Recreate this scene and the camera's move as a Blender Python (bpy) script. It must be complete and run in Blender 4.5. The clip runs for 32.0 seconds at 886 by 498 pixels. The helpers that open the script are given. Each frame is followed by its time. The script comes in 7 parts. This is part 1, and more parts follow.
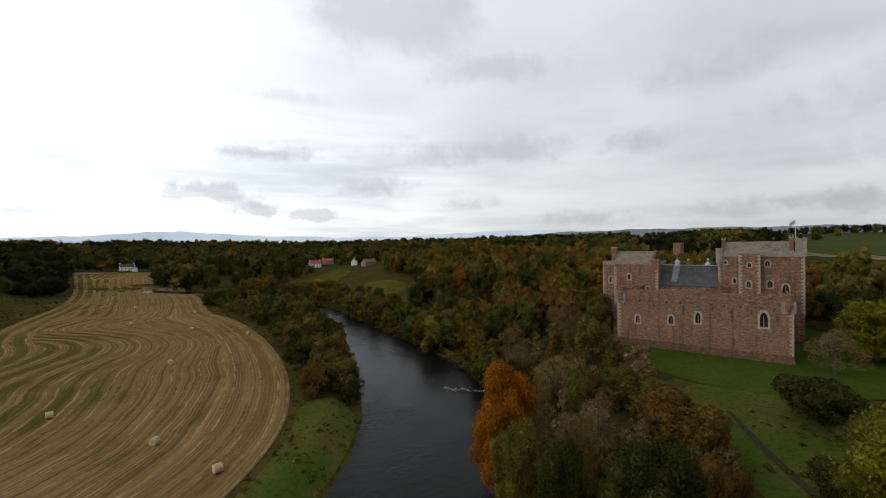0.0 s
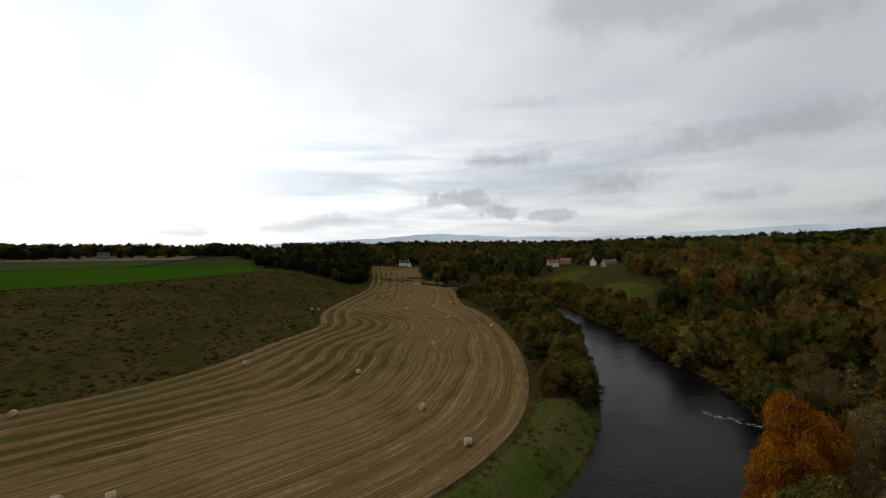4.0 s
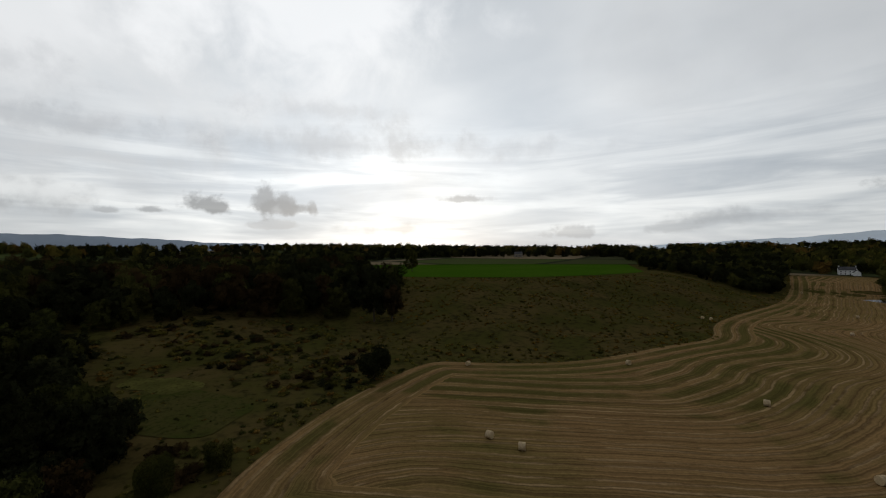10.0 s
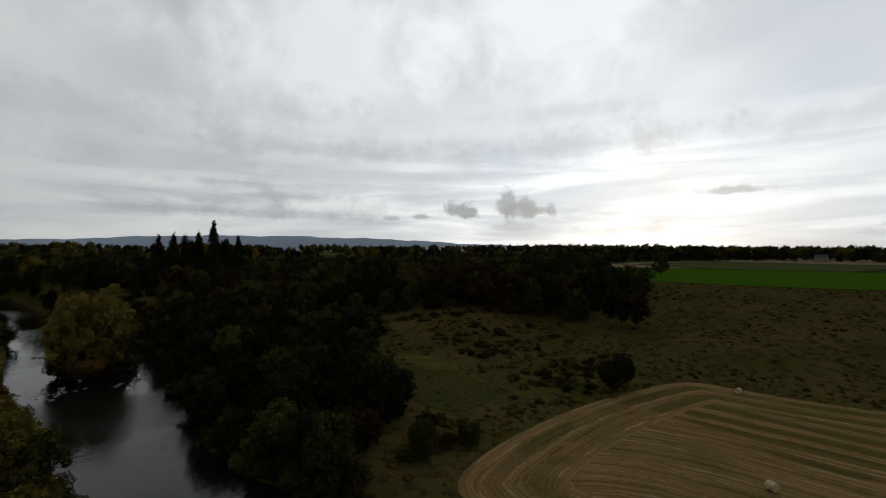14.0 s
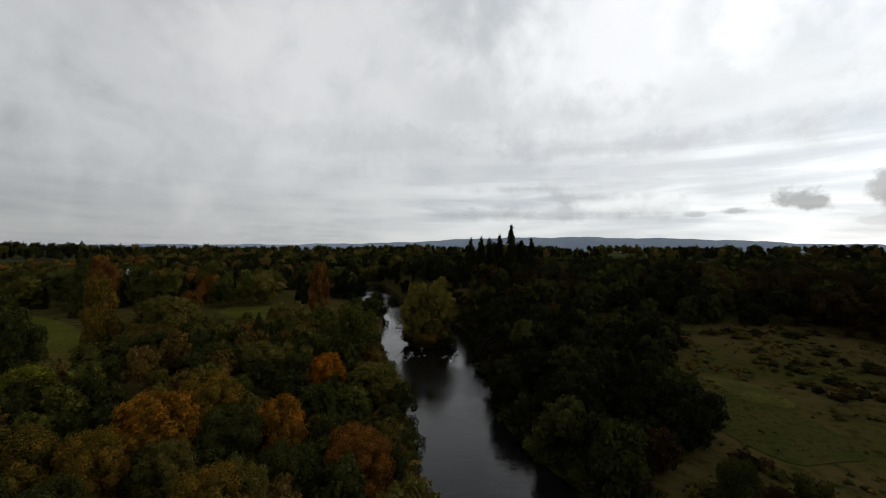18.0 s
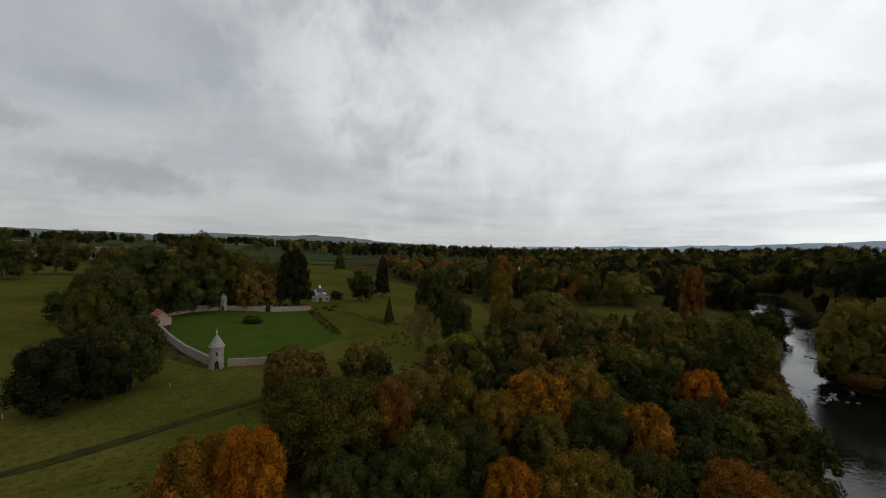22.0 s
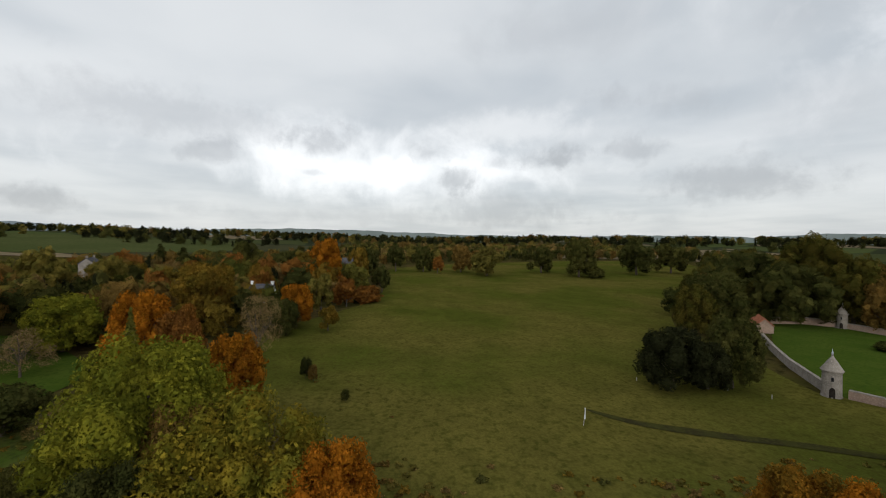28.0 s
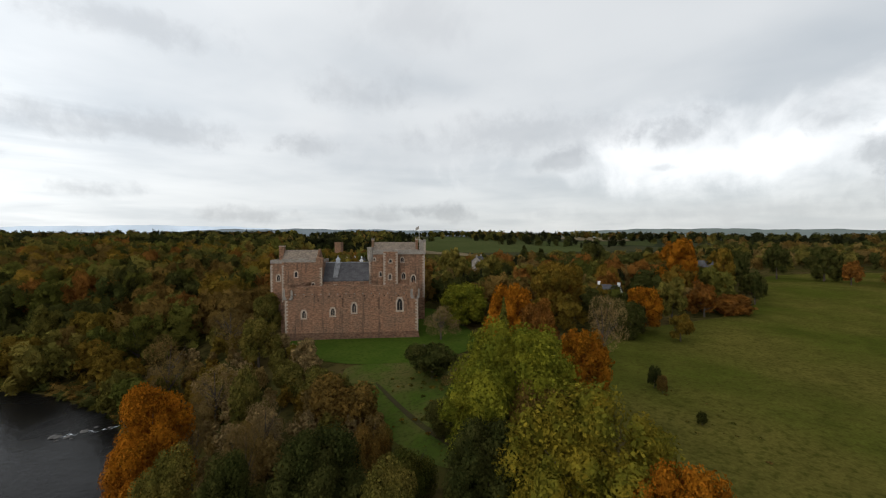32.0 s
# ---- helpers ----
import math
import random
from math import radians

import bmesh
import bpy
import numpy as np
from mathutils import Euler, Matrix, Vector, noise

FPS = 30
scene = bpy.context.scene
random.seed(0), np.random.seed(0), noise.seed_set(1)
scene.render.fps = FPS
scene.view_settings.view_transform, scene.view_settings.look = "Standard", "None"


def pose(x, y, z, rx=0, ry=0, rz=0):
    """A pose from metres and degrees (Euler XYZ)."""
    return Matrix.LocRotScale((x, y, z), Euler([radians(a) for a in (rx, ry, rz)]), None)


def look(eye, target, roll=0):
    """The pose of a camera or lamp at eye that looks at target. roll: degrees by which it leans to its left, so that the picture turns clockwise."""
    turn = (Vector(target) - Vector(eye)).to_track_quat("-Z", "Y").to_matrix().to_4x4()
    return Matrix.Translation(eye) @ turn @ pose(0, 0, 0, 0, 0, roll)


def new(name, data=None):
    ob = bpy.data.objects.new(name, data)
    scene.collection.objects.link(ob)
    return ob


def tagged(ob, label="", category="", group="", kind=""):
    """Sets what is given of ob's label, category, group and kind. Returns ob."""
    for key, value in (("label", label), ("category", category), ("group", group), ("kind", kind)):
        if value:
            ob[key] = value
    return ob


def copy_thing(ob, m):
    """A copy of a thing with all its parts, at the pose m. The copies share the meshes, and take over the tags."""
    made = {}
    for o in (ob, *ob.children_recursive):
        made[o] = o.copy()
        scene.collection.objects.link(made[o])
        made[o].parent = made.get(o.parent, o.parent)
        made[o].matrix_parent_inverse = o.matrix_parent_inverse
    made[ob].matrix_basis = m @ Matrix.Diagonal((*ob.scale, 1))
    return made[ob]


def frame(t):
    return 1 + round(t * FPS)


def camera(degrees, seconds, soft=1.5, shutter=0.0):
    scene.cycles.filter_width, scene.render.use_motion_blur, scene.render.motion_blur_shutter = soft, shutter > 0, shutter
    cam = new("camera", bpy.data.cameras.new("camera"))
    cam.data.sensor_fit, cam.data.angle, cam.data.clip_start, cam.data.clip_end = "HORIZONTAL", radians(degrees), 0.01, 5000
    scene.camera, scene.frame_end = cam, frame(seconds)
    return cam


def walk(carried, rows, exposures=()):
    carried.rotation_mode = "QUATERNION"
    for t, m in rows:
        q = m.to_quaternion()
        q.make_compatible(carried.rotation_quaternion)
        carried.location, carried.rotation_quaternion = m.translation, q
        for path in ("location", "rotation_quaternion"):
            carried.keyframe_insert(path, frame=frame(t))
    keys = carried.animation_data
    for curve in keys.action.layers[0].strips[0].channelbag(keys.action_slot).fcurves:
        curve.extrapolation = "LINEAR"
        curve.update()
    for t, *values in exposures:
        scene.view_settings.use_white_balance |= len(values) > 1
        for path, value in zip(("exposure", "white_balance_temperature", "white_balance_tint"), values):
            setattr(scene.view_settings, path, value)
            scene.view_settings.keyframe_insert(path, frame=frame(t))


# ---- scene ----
cam = camera(93.7, 32.0, 1.1)
# The drone hovers above the river bank and turns once round to the left.
EYE = 38.0
TURN = (
    (0.0, 89.46, 0.84, -16.42),
    (0.5, 89.51, 0.88, -12.63),
    (1.0, 89.58, 0.88, -8.50),
    (1.5, 89.67, 0.86, -4.38),
    (2.0, 89.75, 0.88, -0.15),
    (2.5, 89.79, 0.89, 3.69),
    (3.0, 89.83, 0.90, 7.74),
    (3.5, 89.88, 0.94, 11.68),
    (5.5, 90.10, 0.92, 27.63),
    (6.0, 90.17, 0.92, 31.94),
    (6.5, 90.24, 0.88, 35.88),
    (7.0, 90.29, 0.85, 40.34),
    (7.5, 90.35, 0.80, 44.13),
    (8.0, 90.42, 0.71, 48.40),
    (8.5, 90.48, 0.61, 52.66),
    (9.0, 90.53, 0.53, 56.46),
    (9.5, 90.59, 0.47, 60.41),
    (10.0, 90.66, 0.38, 65.09),
    (10.5, 90.69, 0.29, 69.05),
    (11.0, 90.71, 0.20, 73.23),
    (11.5, 90.74, 0.11, 77.20),
    (12.0, 90.76, 0.02, 81.61),
    (12.5, 90.77, -0.05, 85.24),
    (13.0, 90.78, -0.11, 89.47),
    (13.5, 90.79, -0.20, 93.23),
    (14.0, 90.81, -0.29, 97.13),
    (14.5, 90.82, -0.38, 101.15),
    (16.5, 90.72, -0.59, 117.62),
    (17.0, 90.67, -0.70, 123.34),
    (17.5, 90.61, -0.79, 129.22),
    (18.0, 90.54, -0.85, 135.36),
    (18.5, 90.47, -0.92, 141.25),
    (19.0, 90.40, -1.02, 147.24),
    (19.5, 90.32, -1.13, 153.14),
    (20.0, 90.24, -1.20, 158.95),
    (20.5, 90.18, -1.23, 164.91),
    (21.0, 90.13, -1.26, 171.11),
    (21.5, 90.04, -1.27, 176.70),
    (22.0, 89.93, -1.28, 182.95),
    (22.5, 89.83, -1.28, 188.71),
    (23.0, 89.72, -1.25, 194.76),
    (23.5, 89.61, -1.20, 200.56),
    (24.0, 89.51, -1.19, 206.94),
    (24.5, 89.39, -1.20, 212.84),
    (25.0, 89.30, -1.14, 218.71),
    (25.5, 89.23, -0.99, 224.64),
    (27.5, 89.04, -0.78, 248.82),
    (28.0, 89.01, -0.65, 254.70),
    (28.5, 88.98, -0.52, 260.52),
    (29.0, 88.95, -0.41, 266.86),
    (29.5, 88.91, -0.29, 272.51),
    (30.0, 88.87, -0.19, 278.59),
    (30.5, 88.85, -0.12, 284.40),
    (31.0, 88.87, -0.07, 290.56),
    (31.5, 88.89, -0.01, 295.87),
    (32.0, 88.92, 0.05, 299.97),
)
EXPOSURES = ((0.0, -0.1), (3.0, -0.4), (6.0, -0.85), (9.0, -1.1), (13.0, -1.15), (17.0, -1.0), (19.0, -0.75), (21.0, -0.6), (23.0, -0.3), (25.0, 0.0), (28.0, 0.05), (30.0, 0.05), (32.0, 0.05))

walk(cam, [(t, pose(0.0, 0.0, EYE, rx, ry, rz)) for t, rx, ry, rz in TURN], EXPOSURES)


# ---- daylight: a low sun behind broken cloud ----
SUN_TURN, SUN_RISE = 70.0, 13.0        # degrees left of +y, degrees up


def link(tree, a, b):
    tree.links.new(a, b)


def math_node(tree, kind, a, b=None, c=None):
    node = tree.nodes.new("ShaderNodeMath")
    node.operation = kind
    for slot, value in zip(node.inputs, (a, b, c)):
        if value is None:
            continue
        if isinstance(value, (int, float)):
            slot.default_value = value
        else:
            link(tree, value, slot)
    return node.outputs[0]


def vector_node(tree, kind, a, b=None):
    node = tree.nodes.new("ShaderNodeVectorMath")
    node.operation = kind
    for slot, value in zip(node.inputs, (a, b)):
        if value is None:
            continue
        if isinstance(value, tuple):
            slot.default_value = value
        else:
            link(tree, value, slot)
    return node.outputs["Value"] if kind in ("DOT_PRODUCT", "LENGTH", "DISTANCE") else node.outputs["Vector"]


def noise_node(tree, vector, scale, detail=4.0, rough=0.55, warp=0.0):
    node = tree.nodes.new("ShaderNodeTexNoise")
    node.inputs["Scale"].default_value, node.inputs["Detail"].default_value = scale, detail
    node.inputs["Roughness"].default_value, node.inputs["Distortion"].default_value = rough, warp
    if vector is not None:
        link(tree, vector, node.inputs["Vector"])
    return node.outputs["Fac"]


def range_node(tree, value, a, b, c=0.0, d=1.0):
    node = tree.nodes.new("ShaderNodeMapRange")
    node.interpolation_type = "SMOOTHSTEP"
    for slot, v in zip(node.inputs, (value, a, b, c, d)):
        if isinstance(v, (int, float)):
            slot.default_value = v
        else:
            link(tree, v, slot)
    return node.outputs[0]


def mix_node(tree, fac, a, b, kind="MIX"):
    node = tree.nodes.new("ShaderNodeMix")
    node.data_type, node.blend_type = "RGBA", kind
    for slot, v in ((node.inputs["Factor"], fac), (node.inputs[6], a), (node.inputs[7], b)):
        if isinstance(v, (int, float)):
            slot.default_value = v
        elif isinstance(v, tuple):
            slot.default_value = (*v[:3], 1.0)
        else:
            link(tree, v, slot)
    return node.outputs[2]


def sun_way():
    a, e = radians(SUN_TURN), radians(SUN_RISE)
    return Vector((-math.sin(a) * math.cos(e), math.cos(a) * math.cos(e), math.sin(e)))


# single banks of cloud and thin bright gaps: turn, rise, half width and half height in degrees, how dense, how bright
CLOUDS = ((86, 5.9, 4.4, 0.8, 0.85, 0.82), (88.6, 6.6, 1.4, 1.9, 0.88, 0.78), (85.4, 6.3, 1.3, 1.2, 0.85, 0.82), (82.4, 6.1, 0.8, 1.3, 0.8, 0.85), (94.8, 6.0, 2.8, 1.3, 0.92, 0.64), (100, 5.2, 1.8, 0.5, 0.8, 0.75), (104, 4.9, 1.3, 0.4, 0.7, 0.8), (87.4, 3.7, 3.4, 0.5, 0.6, 1.1),
          (62, 7.4, 4.0, 0.6, 0.75, 0.95), (47.6, 2.7, 3.2, 0.9, 0.6, 0.95), (72.6, 3.4, 8.5, 0.8, 0.55, 1.0),
          (120, 5.3, 13, 1.2, 0.6, 0.66), (122.5, 8.7, 9, 0.7, 0.5, 0.7), (115, 13.5, 19, 1.4, 0.5, 0.95), (120, 18, 15, 3.0, 0.45, 0.95), (58, 14, 14, 1.5, 0.4, 1.2), (79, 14.5, 15, 2.4, 0.5, 1.1),
          (81, 18.5, 12, 1.6, 0.4, 1.15), (117, 7.4, 9, 0.7, 0.5, 0.75), (143, 14.6, 18, 2.2, 0.4, 0.95))
CLOUDS += ((29, 4.0, 7.5, 1.1, 0.65, 0.85), (36, 3.0, 3.0, 0.7, 0.4, 0.85), (13.2, 6.5, 4.5, 1.2, 0.7, 0.66), (6.1, 11.7, 7.0, 1.3, 0.75, 0.60), (4.5, 18.6, 6.0, 0.9, 0.4, 0.75), (-6, 7.8, 6.2, 1.5, 0.7, 0.60),
           (7.7, 4.5, 2.6, 1.2, 0.7, 0.62), (0.3, 4.1, 4.0, 0.9, 0.65, 0.62), (-19.4, 5.4, 5.0, 1.1, 0.65, 0.56), (-25, 12.2, 15, 1.8, 0.55, 0.54), (-42.6, 12, 5.5, 1.6, 0.5, 0.50),
           (-35, 3.1, 7.5, 1.2, 0.65, 0.50), (-52, 3.4, 6.0, 1.3, 0.55, 0.48), (-10.2, 28, 12, 3.6, 0.65, 0.54), (-50.2, 18.6, 8.0, 2.8, 0.45, 0.50), (-57.7, 27, 9.5, 3.2, 0.4, 0.54),
           (-58.4, 4.2, 5.0, 1.1, 0.55, 0.48), (-72, 14, 16, 2.6, 0.45, 0.50), (-24, 22.6, 9, 1.9, 0.4, 0.54))
CLOUDS += ((190, 6.6, 3.2, 1.3, 0.5, 0.55), (184, 3.8, 4.0, 0.6, 0.5, 0.6), (184.2, 9.0, 4.3, 1.4, 0.4, 0.6), (202, 9.5, 9.0, 3.6, 0.5, 0.46), (240, 10.9, 5.0, 2.0, 0.8, 0.40), (229.6, 11.6, 4.3, 2.4, 0.6, 0.44),
           (221, 7.6, 10.5, 2.4, 0.6, 0.45), (211, 14, 9.5, 4.6, 0.5, 0.50), (214, 22.8, 9.3, 4.5, 0.45, 0.50), (225, 16.5, 5.0, 2.8, 0.4, 0.48), (252.8, 8.5, 3.0, 2.2, 0.6, 0.44), (246, 4.4, 12, 2.6, 0.6, 0.46),
           (247.4, 10.6, 2.6, 1.0, 0.5, 0.48), (233, 17.7, 3.0, 2.0, 0.5, 0.48), (270, 12.6, 4.6, 2.4, 0.65, 0.46), (284, 10.3, 4.3, 1.4, 0.65, 0.48), (256.8, 12, 4.6, 2.2, 0.65, 0.48), (218, 6.6, 10, 1.9, 0.5, 0.48),
           (272.4, 8.8, 1.8, 0.5, 0.5, 0.6), (254.3, 8.0, 2.4, 2.0, 0.5, 0.48), (299.5, 3.6, 5.0, 1.4, 0.6, 0.46), (239, 25.7, 11, 3.6, 0.45, 0.50), (261, 3.3, 30, 1.2, 0.5, 0.54))
BREAKS = ((264, 9.5, 26, 5.0, 0.95, 1.15), (148, 19, 50, 17, 0.65, 1.35), (178, 22, 32, 13, 0.45, 1.2), (113, 25, 17, 11, 0.75, 2.1), (83, 29, 18, 11, 0.75, 2.4), (152, 24, 15, 12, 0.6, 1.6), (48, 10, 24, 7.0, 0.35, 1.7),
          (246, 15, 12, 2.5, 0.5, 0.95), (300, 13, 20, 4.0, 0.4, 0.85), (158, 6.0, 14, 1.4, 0.45, 1.1), (106, 10.5, 10, 0.8, 0.5, 1.5), (20, 22, 22, 8.0, 0.2, 1.1))


def build_sky():
    world = bpy.data.worlds.new("evening_sky")
    scene.world = world
    world.use_nodes = True
    tree = world.node_tree
    tree.nodes.clear()
    sky = tree.nodes.new("ShaderNodeTexSky")
    sky.sky_type, sky.sun_disc = "NISHITA", False
    sky.sun_elevation, sky.sun_rotation = radians(SUN_RISE), radians(-SUN_TURN)
    way = tree.nodes.new("ShaderNodeTexCoord").outputs["Generated"]
    way = vector_node(tree, "NORMALIZE", way)
    parts = tree.nodes.new("ShaderNodeSeparateXYZ")
    link(tree, way, parts.inputs[0])
    up = math_node(tree, "MAXIMUM", parts.outputs["Z"], 0.0)
    # a flat deck of cloud, seen in perspective
    flat = math_node(tree, "DIVIDE", 1.0, math_node(tree, "ADD", up, 0.10))
    join = tree.nodes.new("ShaderNodeCombineXYZ")
    link(tree, math_node(tree, "MULTIPLY", parts.outputs["X"], flat), join.inputs["X"])
    link(tree, math_node(tree, "MULTIPLY", parts.outputs["Y"], flat), join.inputs["Y"])
    deck = join.outputs[0]
    broad = noise_node(tree, deck, 0.36, 3.0, 0.5, 0.25)
    fine = noise_node(tree, deck, 1.3, 4.0, 0.48, 0.15)
    thick = math_node(tree, "ADD", math_node(tree, "MULTIPLY", broad, 0.66), math_node(tree, "MULTIPLY", fine, 0.34))
    grey = range_node(tree, thick, 0.36, 0.68)
    glow = vector_node(tree, "DOT_PRODUCT", way, tuple(sun_way()))
    wide = math_node(tree, "POWER", math_node(tree, "ADD", math_node(tree, "MULTIPLY", glow, 0.5), 0.5), 2.4)
    tight = math_node(tree, "POWER", math_node(tree, "MAXIMUM", glow, 0.0), 14.0)
    wide = math_node(tree, "MULTIPLY", wide, range_node(tree, parts.outputs["Z"], 0.16, 0.52, 1.0, 0.80))
    tight = math_node(tree, "MULTIPLY", tight, range_node(tree, parts.outputs["Z"], 0.14, 0.44, 1.0, 0.40))
    color = mix_node(tree, grey, (0.955, 0.985, 1.01), (0.655, 0.71, 0.765))
    # long thin streaks in the low sky
    reach = tree.nodes.new("ShaderNodeMapping")
    reach.inputs["Scale"].default_value = (2.4, 2.4, 24.0)
    link(tree, way, reach.inputs["Vector"])
    streak = noise_node(tree, reach.outputs[0], 1.0, 5.0, 0.55, 0.6)
    sunward = math_node(tree, "MULTIPLY", range_node(tree, parts.outputs["Z"], 0.08, 0.36, 0.85, 0.0), range_node(tree, glow, -0.2, 0.6, 0.12, 1.0))
    color = mix_node(tree, sunward, color, mix_node(tree, 1.0, color, mix_node(tree, range_node(tree, streak, 0.34, 0.66), (0.60, 0.64, 0.69), (1.24, 1.23, 1.20)), "MULTIPLY"))
    low = range_node(tree, parts.outputs["Z"], 0.0, 0.26, 1.0, 0.0)
    color = mix_node(tree, math_node(tree, "MULTIPLY", low, 0.30), color, (0.91, 0.92, 0.91))
    lift = math_node(tree, "ADD", 0.80, math_node(tree, "ADD", math_node(tree, "MULTIPLY", wide, 1.3), math_node(tree, "MULTIPLY", tight, 0.75)))
    # the unseen sky overhead is dimmed, to lessen the light on the ground
    lift = math_node(tree, "MULTIPLY", lift, range_node(tree, parts.outputs["Z"], 0.50, 0.86, 1.0, 0.80))
    color = mix_node(tree, 1.0, color, lift, "MULTIPLY")
    ragged = noise_node(tree, way, 34.0, 6.0, 0.6, 0.2)
    lumpy = noise_node(tree, way, 11.0, 6.0, 0.58, 0.4)
    soft = noise_node(tree, way, 5.0, 6.0, 0.56, 0.5)
    small = math_node(tree, "SUBTRACT", math_node(tree, "ADD", math_node(tree, "MULTIPLY", ragged, 0.5), lumpy), 0.75)
    large = math_node(tree, "SUBTRACT", math_node(tree, "ADD", math_node(tree, "MULTIPLY", lumpy, 0.5), soft), 0.75)

    def bank(turn, rise, across, tall, rough, edge, base):
        """Where one bank of cloud or one gap covers the sky; base: how much flatter it is below than above."""
        a = radians(turn)
        x = math_node(tree, "MULTIPLY", vector_node(tree, "DOT_PRODUCT", way, (math.cos(a), math.sin(a), 0.0)), 1 / radians(across))
        y = math_node(tree, "MULTIPLY", math_node(tree, "SUBTRACT", parts.outputs["Z"], math.sin(radians(rise))), 1 / radians(tall))
        y = math_node(tree, "MAXIMUM", y, math_node(tree, "MULTIPLY", y, -base))
        ahead = vector_node(tree, "DOT_PRODUCT", way, (-math.sin(a), math.cos(a), 0.0))
        gap = math_node(tree, "SQRT", math_node(tree, "ADD", math_node(tree, "MULTIPLY", x, x), math_node(tree, "MULTIPLY", y, y)))
        body = math_node(tree, "ADD", math_node(tree, "SUBTRACT", 1.1, gap), math_node(tree, "MULTIPLY", small if tall < 4 else large, rough))
        return math_node(tree, "MULTIPLY", range_node(tree, body, 0.0, edge), range_node(tree, ahead, 0.05, 0.50))

    for turn, rise, across, tall, much, bright in BREAKS:
        mask = bank(turn, rise, across * 1.15, tall * 1.15, 1.8, 1.0, 1.0)
        color = mix_node(tree, math_node(tree, "MULTIPLY", mask, much), color, (bright * 0.985, bright, bright * 1.015))
    for turn, rise, across, tall, much, bright in CLOUDS:
        mask = bank(turn, rise, across * 1.1, tall * 1.25, 2.6, 0.6 if bright > 0.6 and across < 5.5 else 1.15, 1.5 if across < 9 else 1.2)
        color = mix_node(tree, math_node(tree, "MULTIPLY", mask, much * (0.75 if tall > 2.6 else 0.9)), color, (bright * 0.96, bright, bright * 1.06))
    cloud = tree.nodes.new("ShaderNodeBackground")
    link(tree, color, cloud.inputs["Color"])
    clear = tree.nodes.new("ShaderNodeBackground")
    link(tree, sky.outputs[0], clear.inputs["Color"])
    clear.inputs["Strength"].default_value = 0.10
    cover = tree.nodes.new("ShaderNodeMixShader")
    cover.inputs[0].default_value = 0.9
    link(tree, clear.outputs[0], cover.inputs[1])
    link(tree, cloud.outputs[0], cover.inputs[2])
    out = tree.nodes.new("ShaderNodeOutputWorld")
    link(tree, cover.outputs[0], out.inputs["Surface"])


build_sky()
sun = new("sun", bpy.data.lights.new("sun", "SUN"))
sun.data.energy, sun.data.angle, sun.data.color = 0.7, radians(18), (1.0, 0.93, 0.82)
sun.matrix_world = look((0, 0, 200), Vector((0, 0, 200)) - sun_way())


# ---- materials ----
def material(name, tones, rough=0.85, size=1.0, fine=8.0, bump=0.3, metal=0.0, spread=(0.35, 0.65), gloss=0.0, broad=False):
    """A mottled surface: three tones mixed by a broad and a fine noise, with relief. size and fine: noise scale per metre."""
    m = bpy.data.materials.new(name)
    m.use_nodes = True
    t = m.node_tree
    skin = t.nodes["Principled BSDF"]
    where = t.nodes.new("ShaderNodeTexCoord").outputs["Object"]
    a = noise_node(t, where, size, 4.0)
    b = noise_node(t, where, fine, 5.0, 0.6)
    c = mix_node(t, range_node(t, a, *spread), tones[0], tones[1])
    c = mix_node(t, range_node(t, b, 0.45, 0.7), c, tones[2])
    if broad:
        # worn, grazed and lush patches, and a fine grain of tufts
        worn = noise_node(t, where, 0.11, 6.0, 0.62, 0.8)
        c = mix_node(t, 1.0, c, mix_node(t, range_node(t, worn, 0.30, 0.70), (0.86, 0.87, 0.86), (1.14, 1.12, 1.10)), "MULTIPLY")
        tuft = noise_node(t, where, 2.2, 4.0, 0.7)
        c = mix_node(t, 1.0, c, mix_node(t, range_node(t, tuft, 0.32, 0.68), (0.84, 0.84, 0.84), (1.15, 1.15, 1.15)), "MULTIPLY")
    link(t, c, skin.inputs["Base Color"])
    skin.inputs["Roughness"].default_value, skin.inputs["Metallic"].default_value = rough, metal
    skin.inputs["Specular IOR Level"].default_value = gloss
    if bump:
        relief = t.nodes.new("ShaderNodeBump")
        relief.inputs["Strength"].default_value, relief.inputs["Distance"].default_value = bump, 0.08
        link(t, b, relief.inputs["Height"])
        link(t, relief.outputs[0], skin.inputs["Normal"])
    return m


